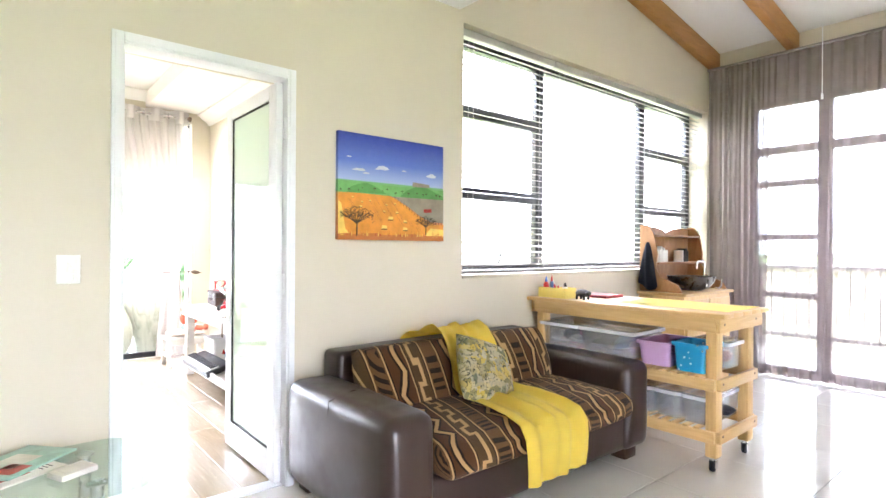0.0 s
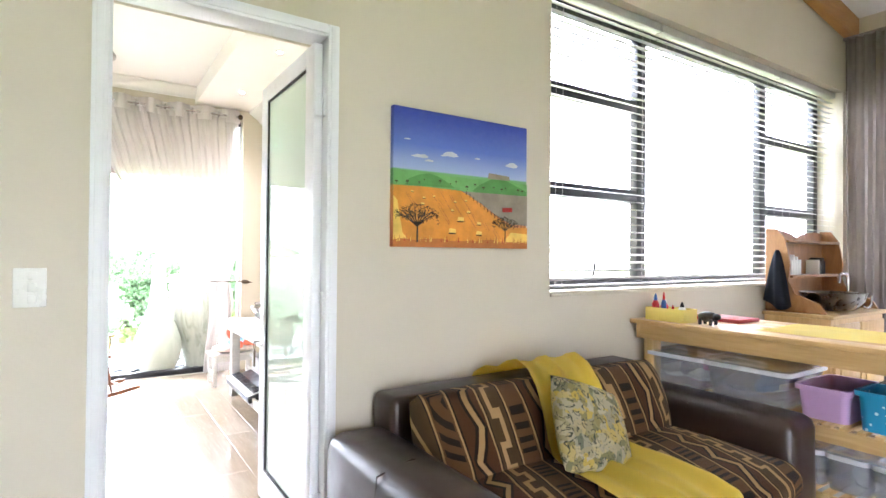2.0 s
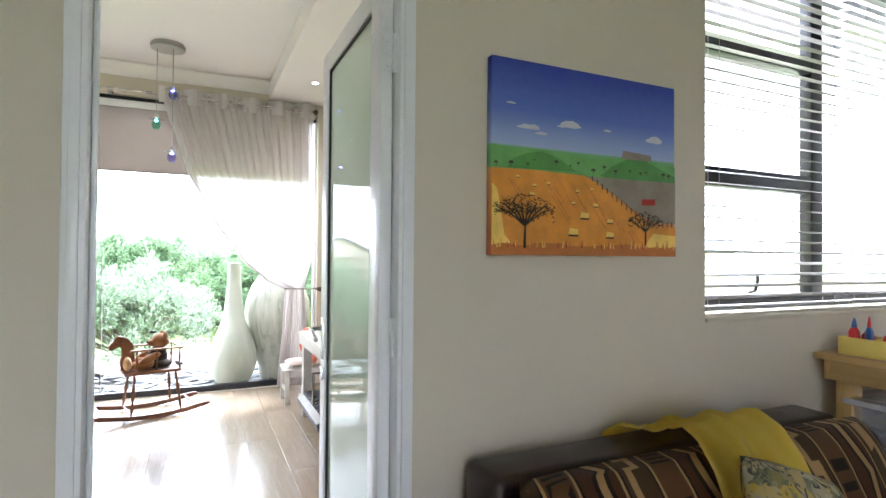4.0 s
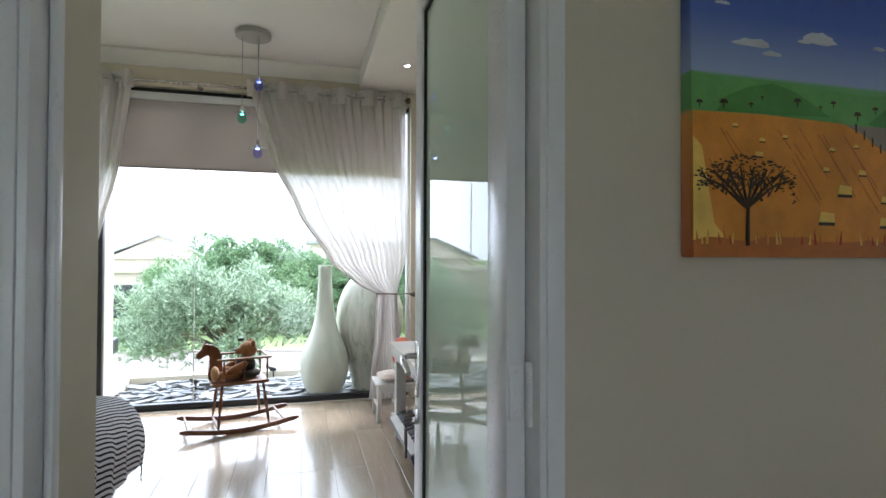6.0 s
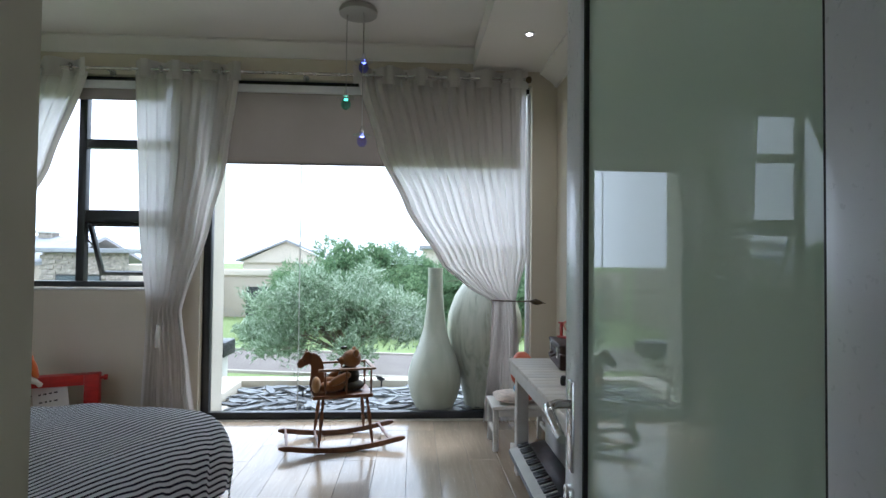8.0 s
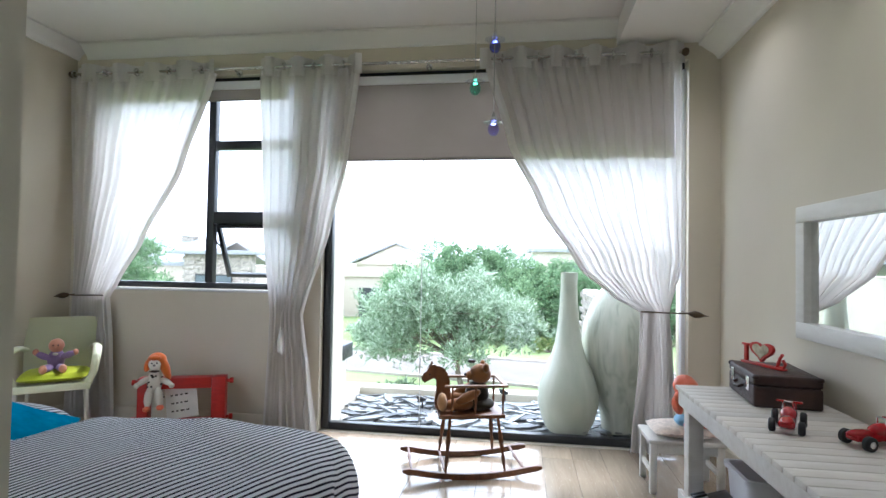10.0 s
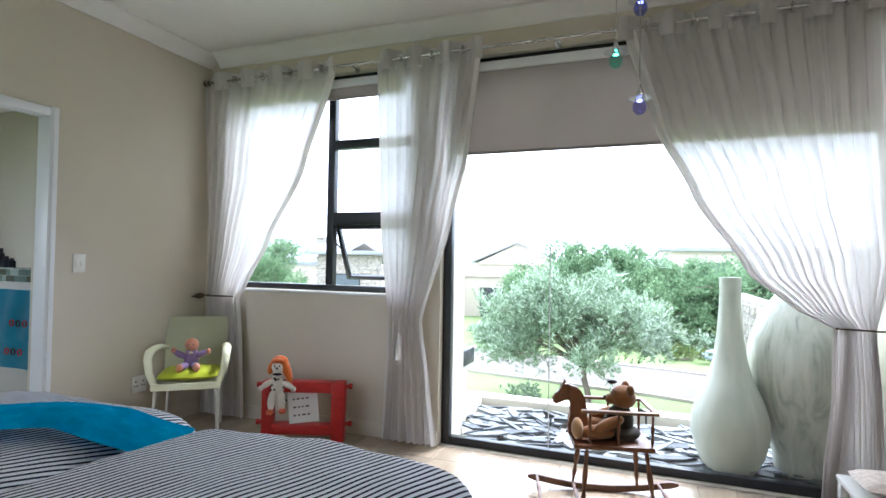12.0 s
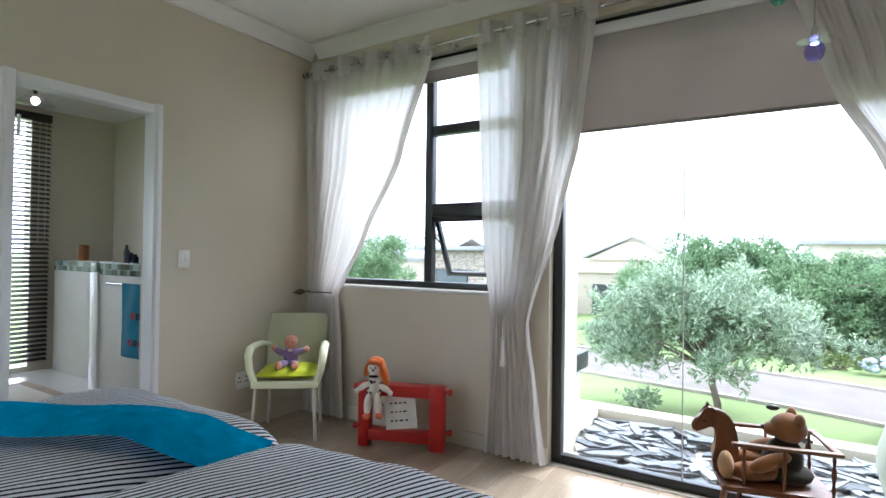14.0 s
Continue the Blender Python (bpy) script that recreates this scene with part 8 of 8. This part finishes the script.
line = [(-60, 27.5), (-30, 26.5), (-14, 25.2), (-7, 24.2), (-2, 23.3), (2, 22.6), (6, 21.4), (10, 19.3), (14, 16), (18, 11), (24, 2)]
ribbon("road", line, -1.9, 2.2, G + 0.02, M["road"], "pale brown paved street", "road")
ribbon("kerb_near", line, -2.05, -1.9, G + 0.09, M["kerb_stone"], "stone kerb along the lawn", "kerb")
ribbon("kerb_far", line, 2.2, 2.36, G + 0.10, M["kerb_stone"], "stone kerb across the street", "kerb")


# ---- trees ----
def foliage_mat(name, a_, b_, c_):
    k = Nodes(name)
    geo = k.n.new("ShaderNodeNewGeometry")
    c = k.ramp(geo.outputs["Random Per Island"], [(0.0, a_), (0.55, b_), (1.0, c_)])
    tl, df = k.add("ShaderNodeBsdfTranslucent"), k.add("ShaderNodeBsdfDiffuse")
    k.l.new(c, tl.inputs["Color"])
    k.l.new(c, df.inputs["Color"])
    mx = k.n.new("ShaderNodeMixShader")
    mx.inputs[0].default_value = 0.45
    k.l.new(df.outputs[0], mx.inputs[1])
    k.l.new(tl.outputs[0], mx.inputs[2])
    k.l.new(mx.outputs[0], k.out.inputs["Surface"])
    return k.m


M["olive_leaf"] = foliage_mat("olive_leaf", lin(0.13, 0.19, 0.11), lin(0.31, 0.40, 0.28), lin(0.56, 0.63, 0.52))
M["green_leaf"] = foliage_mat("green_leaf", lin(0.10, 0.17, 0.09), lin(0.18, 0.28, 0.15), lin(0.29, 0.40, 0.23))
M["shrub_leaf"] = foliage_mat("shrub_leaf", lin(0.06, 0.11, 0.04), lin(0.15, 0.20, 0.07), lin(0.26, 0.26, 0.10))
M["bark"] = ground_mat("bark", lin(0.20, 0.16, 0.13), lin(0.30, 0.25, 0.21), lin(0.12, 0.10, 0.08), 6, 0.8)


def leaves(name, clumps, per, size, aspect, material, parent, rnd, droop=0.0, spread=0.85):
    """A crown: clumps (centre, radius), each with many small pointed leaves on twigs."""
    vs, fs = [], []
    for c_, r_ in clumps:
        tw = max(4, per // 10)
        for _ in range(tw):
            d = Vector((rnd.gauss(0, 1), rnd.gauss(0, 1), rnd.gauss(0, 0.8) + 0.15)).normalized()
            p0 = Vector(c_) + d * r_ * rnd.uniform(0.35, 0.75)
            tip = d * r_ * rnd.uniform(0.35, spread) + Vector((rnd.gauss(0, 0.1), rnd.gauss(0, 0.1), -droop * rnd.random())) * r_
            for j in range(per // tw):
                p = p0 + tip * (j / (per / tw)) + Vector((rnd.gauss(0, 1), rnd.gauss(0, 1), rnd.gauss(0, 1))) * r_ * 0.05
                a_ = Vector((rnd.gauss(0, 1), rnd.gauss(0, 1), rnd.gauss(0, 1))).normalized() * 0.8 + tip.normalized()
                a_.normalize()
                s_ = size * rnd.uniform(0.7, 1.3)
                b_ = a_.orthogonal().normalized()
                b_ = Matrix.Rotation(rnd.uniform(0, 6.28), 3, a_) @ b_
                i = len(vs)
                vs += [p, p + a_ * s_ * 0.5 + b_ * s_ * aspect, p + a_ * s_, p + a_ * s_ * 0.5 - b_ * s_ * aspect]
                fs.append((i, i + 1, i + 2, i + 3))
    me = bpy.data.meshes.new(name)
    me.from_pydata([tuple(v_) for v_ in vs], [], fs)
    me.materials.append(material)
    ob = new(name, me)
    ob.parent = parent
    ob.matrix_parent_inverse = parent.matrix_basis.inverted()
    return ob


def tree(name, base, h_trunk, r_trunk, tips, label, leaf, per, size, aspect, seed, droop, clump_r, extra=3, lean=(0, 0)):
    rnd = random.Random(seed)
    b = Vector(base)
    t = thing(name, base, label, "tree")
    fork = b + Vector((lean[0], lean[1], h_trunk))
    bm = bmesh.new()
    tube(bm, [b - Vector((0, 0, 0.05)), b.lerp(fork, 0.3) + Vector((0.05, 0, 0)), b.lerp(fork, 0.7) - Vector((0.04, 0, 0)), fork], [r_trunk * 1.3, r_trunk, r_trunk * 0.9, r_trunk * 0.8], 12)
    part("trunk", bm, M["bark"], t, smooth=60)
    clumps = []
    for tp in tips:
        e = b + Vector(tp)
        mid = fork.lerp(e, 0.5) + Vector((rnd.uniform(-0.2, 0.2), rnd.uniform(-0.2, 0.2), 0.12 * (e - fork).length))
        bm = bmesh.new()
        tube(bm, [fork - Vector((0, 0, 0.1)), fork.lerp(mid, 0.5), mid, mid.lerp(e, 0.6), e], [r_trunk * 0.42, r_trunk * 0.3, r_trunk * 0.2, r_trunk * 0.13, r_trunk * 0.06], 8)
        part("limb", bm, M["bark"], t, smooth=60)
        clumps.append((e, clump_r * rnd.uniform(0.8, 1.15)))
        for _ in range(extra):
            q = e + Vector((rnd.gauss(0, 0.75), rnd.gauss(0, 0.75), rnd.gauss(0, 0.5))) * clump_r
            clumps.append((q, clump_r * rnd.uniform(0.45, 0.85)))
            bm = bmesh.new()
            tube(bm, [mid.lerp(e, 0.5), mid.lerp(q, 0.7), q], [r_trunk * 0.14, r_trunk * 0.09, r_trunk * 0.04], 5)
            part("twig", bm, M["bark"], t, smooth=60)
    leaves("crown", clumps, per, size, aspect, leaf, t, rnd, droop)


rnd = random.Random(31)
tips = []
for i in range(46):
    # a broad loose crown: full at the flanks, hanging low, ragged on top
    a_, q = i * 2.399, math.sqrt((i + 0.5) / 46)
    low, high = 2.25 - (1.0 - 0.35 * math.cos(a_)) * q, 3.4 - 1.1 * q ** 2.2
    tips.append((-0.5 + 2.4 * q * math.cos(a_), 1.7 * q * math.sin(a_), low + (high - low) * rnd.random() ** 0.8))
tree("olive_tree", (-0.05, 18.6, G), 1.15, 0.085, tips, "silver-green olive tree on the front lawn", M["olive_leaf"], 330, 0.13, 0.13, 5, -0.7, 0.46, 3, (-0.08, 0))
tips = []
for i in range(34):
    a_, q = i * 2.399, math.sqrt((i + 0.5) / 34)
    tips.append((5.0 * q * math.cos(a_), 3.4 * q * math.sin(a_), 1.75 + 1.6 * (1 - q ** 2) + 0.35 * math.sin(5 * a_)))
tree("shade_tree", (-0.4, 34.0, G), 1.2, 0.28, tips, "broad dark green tree across the street", M["green_leaf"], 1000, 0.15, 0.26, 8, 0.1, 1.15, 3)
tips = []
for i in range(30):
    a_, q = i * 2.399, math.sqrt((i + 0.5) / 30)
    tips.append((6.0 * q * math.cos(a_), 3.2 * q * math.sin(a_), 1.6 + 1.5 * (1 - q ** 2) + 0.3 * math.sin(4 * a_)))
tree("shade_tree", (9.0, 35.5, G), 1.2, 0.28, tips, "spreading green tree beside the red garage door", M["green_leaf"], 1000, 0.16, 0.26, 18, 0.1, 1.25, 3)


def shrub(x, y, r, h, leaf, label, n=6, seed=1, size=0.14):
    rnd = random.Random(seed)
    t = thing("shrub", (x, y, G), label, "shrub", "garden shrubs")
    bm = bmesh.new()
    cl = []
    for i in range(n):
        q = Vector((x + rnd.uniform(-r, r), y + rnd.uniform(-r, r) * 0.7, G + h * rnd.uniform(0.35, 0.8)))
        tube(bm, [(x, y, G), tuple(q)], [0.03, 0.01], 5)
        cl.append((q, h * 0.5))
    part("stems", bm, M["bark"], t)
    leaves("foliage", cl, 260, size, 0.2, leaf, t, rnd)


shrub(6.4, 29.2, 1.3, 0.9, M["shrub_leaf"], "low yellow-green shrub across the street", 8, 2)
shrub(4.2, 28.8, 0.9, 0.8, M["olive_leaf"], "grey-leaved shrub beside the far lawn", 7, 3)
shrub(8.8, 30.5, 1.4, 1.0, M["green_leaf"], "dark green shrub across the street", 8, 4)
shrub(-1.8, 18.2, 0.45, 0.5, M["olive_leaf"], "small grey shrub under the olive tree", 5, 6, 0.08)
tips = []
for i in range(12):
    a_, q = i * 2.399, math.sqrt((i + 0.5) / 12)
    tips.append((1.3 * q * math.cos(a_), 1.0 * q * math.sin(a_), 2.2 + 2.0 * (1 - q ** 2)))
tree("corner_tree", (-11.6, 19.6, G), 1.3, 0.09, tips, "slender feathery green tree near the street corner", M["green_leaf"], 420, 0.13, 0.16, 7, -0.3, 0.6, 2)
shrub(-6.2, 30.2, 0.9, 0.7, M["olive_leaf"], "grey shrub before the garage", 6, 8)

# ---- houses ----
M["house_wall"] = paint("house_wall", lin(0.48, 0.42, 0.35), 0.85, 0.06, 0.7, 40, 0.2)
M["house_pale"] = paint("house_pale", lin(0.58, 0.52, 0.44), 0.85, 0.06, 0.7, 40, 0.2)
M["roof_slate"] = paint("roof_slate", lin(0.30, 0.31, 0.33), 0.7, 0.1, 1.2, 30, 0.3)
# near-black colour for the shade inside the open garage
M["open_shade"] = paint("open_shade", lin(0.035, 0.04, 0.045), 0.4, 0.1, 2, 30, 0.1)
M["brick_red"] = paint("brick_red", lin(0.20, 0.055, 0.035), 0.8, 0.12, 3, 40, 0.3)
M["stone_clad"] = paint("stone_clad", lin(0.38, 0.34, 0.29), 0.85, 0.3, 5, 20, 0.8)
M["water_blue"] = paint("hydrangea", lin(0.40, 0.46, 0.52), 0.9, 0.3, 8, 20, 0.5)


def gable(t, x0, x1, y0, y1, ze, zr, wall_m, along="y", over=0.35):
    """A gabled roof: its ridge runs along y (gable end facing us) or along x."""
    bm = bmesh.new()
    if along == "y":
        xm = (x0 + x1) / 2
        prof = [(x0 - over, ze - 0.1), (xm, zr), (x1 + over, ze - 0.1), (x1 + over, ze + 0.08), (xm, zr + 0.18), (x0 - over, ze + 0.08)]
        a_, b_ = [bm.verts.new((x, y0 - over, z)) for x, z in prof], [bm.verts.new((x, y1, z)) for x, z in prof]
    else:
        ym = (y0 + y1) / 2
        prof = [(y0 - over, ze - 0.1), (ym, zr), (y1 + over, ze - 0.1), (y1 + over, ze + 0.08), (ym, zr + 0.18), (y0 - over, ze + 0.08)]
        a_, b_ = [bm.verts.new((x0 - over, y, z)) for y, z in prof], [bm.verts.new((x1 + over, y, z)) for y, z in prof]
    bm.faces.new(a_)
    bm.faces.new(b_[::-1])
    for i in range(6):
        bm.faces.new((a_[i], a_[(i + 1) % 6], b_[(i + 1) % 6], b_[i]))
    part("roof", bm, M["roof_slate"], t)
    bm = bmesh.new()
    if along == "y":
        for y in (y0 + 0.001,):
            a_ = [bm.verts.new((x, y, z)) for x, z in ((x0, ze - 0.15), (x1, ze - 0.15), ((x0 + x1) / 2, zr - 0.02))]
            b_ = [bm.verts.new((x, y + 0.25, z)) for x, z in ((x0, ze - 0.15), (x1, ze - 0.15), ((x0 + x1) / 2, zr - 0.02))]
            bm.faces.new(a_)
            bm.faces.new(b_[::-1])
            for i in range(3):
                bm.faces.new((a_[i], a_[(i + 1) % 3], b_[(i + 1) % 3], b_[i]))
        part("gable_wall", bm, wall_m, t)
    else:
        bm.free()


def block(t, name, x0, x1, y0, y1, z0, z1, m_, bev=0.0):
    bm = bmesh.new()
    box(bm, x0, x1, y0, y1, z0, z1, bev)
    return part(name, bm, m_, t)


def far_window(t, x0, x1, y, z0, z1):
    w = block(t, "window", x0, x1, y - 0.05, y + 0.02, z0, z1, M["alu_black"])
    block(w, "pane", x0 + 0.06, x1 - 0.06, y - 0.07, y - 0.051, z0 + 0.06, z1 - 0.06, M["far_glass"])


M["far_glass"] = paint("far_glass", lin(0.10, 0.12, 0.14), 0.08, 0.1, 2, 30, 0.02)
# the neighbour opposite: garage wing and gable behind
t = thing("neighbour_house", (-7, 40, G), "cream single-storey house with a garage and slate gable", "house")
block(t, "wall", -12.4, -3.6, 40, 47, G, 0.45, M["house_wall"])
block(t, "parapet", -12.6, -3.4, 39.85, 40.25, 0.2, 0.62, M["house_pale"], 0.03)
# no real opening: a dark panel on the wall paints the garage's shade
block(t, "garage_opening", -9.6, -6.7, 39.93, 40.02, G, -0.55, M["open_shade"])
block(t, "pier", -12.0, -11.2, 39.4, 40.0, G, 0.2, M["house_pale"], 0.03)
gable(t, -13.2, -5.4, 50, 58, 1.2, 2.9, M["house_pale"], "y")
block(t, "rear_wall", -13.1, -5.5, 50.3, 58, G, 1.15, M["house_pale"])
for x in (-7.8, -6.9, -6.0):
    block(t, "roof_vent", x, x + 0.35, 43, 43.4, 0.45, 0.75, M["plaster_out"], 0.05)
# modern house behind the shade tree
t = thing("flat_roof_house", (12, 52, G), "white flat-roofed house behind the trees", "house")
block(t, "wall", 2.6, 22, 52, 60, G, 2.4, M["house_pale"])
block(t, "roof", 2.2, 22.6, 51.4, 60.5, 2.4, 2.75, M["roof_slate"], 0.03)
for x in (5.2, 8.4, 11.6):
    far_window(t, x, x + 2.2, 51.99, 0.3, 1.5)
# red brick house glimpsed under the tree
t = thing("brick_garage", (9, 38, G), "red-brown garage front behind the shade tree", "garage")
block(t, "wall", 7.2, 16, 38.5, 44, G, 0.1, M["house_pale"])
block(t, "garage_door", 8.0, 12.5, 38.42, 38.51, G, -0.35, M["brick_red"])
for i in range(5):
    block(t, "door_rib", 8.0, 12.5, 38.38, 38.43, G + 0.35 + i * 0.38, G + 0.39 + i * 0.38, M["brick_red"])
# houses seen through the small window
t = thing("stone_house", (-17, 27, G), "house with stone cladding, wide windows and slate roof", "house")
block(t, "wall", -25, -11.7, 29, 37, G, 0.95, M["house_wall"])
block(t, "stone_wall", -15.3, -11.7, 28.4, 29.0, G, 1.5, M["stone_clad"], 0.04)
block(t, "roof_slab", -15.9, -11.2, 28.0, 30.5, 1.51, 1.72, M["roof_slate"], 0.03)
gable(t, -25, -15.9, 29.5, 37.5, 1.0, 2.3, M["house_pale"], "x", 0.6)
for x in (-23.4, -21.4, -19.4):
    far_window(t, x, x + 1.6, 28.99, -0.7, 0.6)
far_window(t, -14.6, -12.6, 28.36, -0.9, 0.5)
block(t, "chimney", -18.6, -17.9, 33.0, 33.7, 1.6, 2.6, M["stone_clad"], 0.03)
block(t, "chimney_cap", -18.75, -17.75, 32.85, 33.85, 2.6, 2.72, M["concrete_out"], 0.02)
rnd = random.Random(44)
me = [mesh_of("stone", (lambda b_, w_, h_: (box(b_, -w_, w_, -0.03, 0.03, -h_, h_, 0.012, 1), b_)[1])(bmesh.new(), rnd.uniform(0.12, 0.3), rnd.uniform(0.06, 0.1)), M["stone_clad"]) for _ in range(6)]
for i in range(7):
    for j in range(17):
        s = new("stone", rnd.choice(me))
        s.parent = t
        s.matrix_parent_inverse = t.matrix_basis.inverted()
        s.matrix_basis = pose(-15.05 + i * 0.5 + (j % 2) * 0.2, 28.39 - rnd.uniform(0, 0.02), G + 0.15 + j * 0.235)
# low stone garden wall beyond the vases
t = thing("stone_garden_wall", (9.4, 20.5, G), "rough stone garden wall beside the drive", "wall")
block(t, "core", 3.45, 3.9, 15.6, 20.0, G, 0.55, M["stone_clad"], 0.04)
rnd = random.Random(46)
for i in range(9):
    for j in range(14):
        s = new("stone", rnd.choice(me))
        s.parent = t
        s.matrix_parent_inverse = t.matrix_basis.inverted()
        s.matrix_basis = pose(3.44 - rnd.uniform(0, 0.02), 15.8 + i * 0.5 + (j % 2) * 0.2, G + 0.12 + j * 0.22, 0, 0, 90)
# bench-like planter by the lawn and flower bed
t = thing("concrete_planter", (-3.4, 13.4, G), "dark concrete garden planter beside the pier", "planter")
block(t, "top", -0.80, -0.40, 9.2, 9.6, 0.12, 0.30, M["alu_black"], 0.02)
block(t, "post", -0.73, -0.47, 9.25, 9.55, G, 0.119, M["concrete_out"], 0.02)
shrub(2.9, 27.6, 0.8, 0.5, M["shrub_leaf"], "flowering bed beside the far lawn", 6, 12, 0.1)
t = thing("flower_bed", (4.6, 27.6, G), "pale blue flowering border across the street", "flowers")
bl = []
rnd = random.Random(50)
for i in range(40):
    bl.append(((4.9 + rnd.uniform(-1.3, 1.3), 27.4 + rnd.uniform(-0.4, 0.4), G + rnd.uniform(0.15, 0.55)), (0.16, 0.16, 0.12), rot(), 0))
part("blossoms", blobs(bl), M["water_blue"], t)
# balcony outside the living room's end doors
slab("balcony", 7.2, 9.2, -3.4, 3.4, -0.3, -0.03, M["concrete_out"], "pale balcony floor outside the glazed doors", "balcony")
t = tagged(thing("balcony_railing", (9.1, 0, 0), "steel balcony railing with vertical bars", "railing"))
for z in (1.0, 0.1):
    block(t, "rail", 9.05, 9.10, -3.4, 3.4, z, z + 0.05, M["alu_black"], 0.005)
for i in range(46):
    bm = bmesh.new()
    tube(bm, [(9.075, -3.35 + i * 0.146, 0.15), (9.075, -3.35 + i * 0.146, 1.0)], 0.008, 6)
    part("bar", bm, M["alu_black"], t)
for y in (-3.36, -1.1, 1.1, 3.36):
    block(t, "post", 9.05, 9.10, y - 0.02, y + 0.02, -0.03, 1.0, M["alu_black"], 0.004)
t = thing("boundary_wall", (12, 0, G), "pale boundary wall beyond the balcony", "wall")
block(t, "wall", 12.0, 12.3, -12, 14, G, 0.9, M["house_pale"])
block(t, "coping", 11.9, 12.4, -12, 14, 0.9, 1.0, M["concrete_out"], 0.02)
t = thing("side_house", (6, 16, G), "pale neighbouring house beyond the living room window", "house")
block(t, "wall", 11.5, 22.0, 17.0, 27.0, G, 1.6, M["house_pale"])
gable(t, 11.5, 22.0, 17.0, 27.0, 1.7, 3.6, M["house_pale"], "x", 0.5)
for x in (12.4, 14.6, 17.0):
    far_window(t, x, x + 1.5, 16.99, -0.4, 1.0)
# ---- floor pieces ----
def plate_mesh(name, w, l, h, bev, material):
    bm = bmesh.new()
    x, y = w / 2, l / 2
    top = [bm.verts.new((sx * (x - bev), sy * (y - bev), h)) for sx, sy in ((-1, -1), (1, -1), (1, 1), (-1, 1))]
    mid = [bm.verts.new((sx * x, sy * y, h - bev)) for sx, sy in ((-1, -1), (1, -1), (1, 1), (-1, 1))]
    low = [bm.verts.new((sx * x, sy * y, 0)) for sx, sy in ((-1, -1), (1, -1), (1, 1), (-1, 1))]
    bm.faces.new(top)
    for a, b in ((mid, top), (low, mid)):
        for i in range(4):
            bm.faces.new((a[i], a[(i + 1) % 4], b[(i + 1) % 4], b[i]))
    return mesh_of(name, bm, material, smooth=20)


def lay(name, me, floor, x, y, z, rz=0.0):
    o = new(name, me)
    o.parent = floor
    o.matrix_basis = pose(x, y, z, 0, 0, rz)
    return o


fl = bpy.data.objects["floor_living"]
tile = plate_mesh("tile", 0.597, 0.597, 0.012, 0.0015, M["tile_white"])
cache = {}
for i in range(14):
    for j in range(11):
        x0, x1 = -1.1 + 0.6 * i, min(7.0, -1.1 + 0.6 * (i + 1))
        y1, y0 = 3.16 - 0.6 * j, max(-3.2, 3.16 - 0.6 * (j + 1))
        if x1 - x0 < 0.05 or y1 - y0 < 0.05:
            continue
        key_ = (round(x1 - x0, 3), round(y1 - y0, 3))
        if key_ not in cache:
            cache[key_] = plate_mesh("tile", key_[0] - 0.003, key_[1] - 0.003, 0.012, 0.0015, M["tile_white"])
        lay("tile", cache[key_], fl, (x0 + x1) / 2, (y0 + y1) / 2, -0.012)
fb = bpy.data.objects["floor_bedroom"]
rnd = random.Random(11)
n, W = 25, (BX1 - BX0) / 25
for i in range(n):
    y, first = 3.22, True
    while y < GL + 0.02:
        L = rnd.choice((0.5, 0.8, 1.1)) if first else 1.3
        first = False
        y1 = min(GL + 0.02, y + L)
        if y1 - y > 0.06:
            key_ = ("p", round(y1 - y, 3))
            if key_ not in cache:
                cache[key_] = plate_mesh("plank", W - 0.0012, y1 - y - 0.0012, 0.012, 0.0012, M["oak_floor"])
            lay("plank", cache[key_], fb, BX0 + W * (i + 0.5), (y + y1) / 2, -0.012)
        y = y1
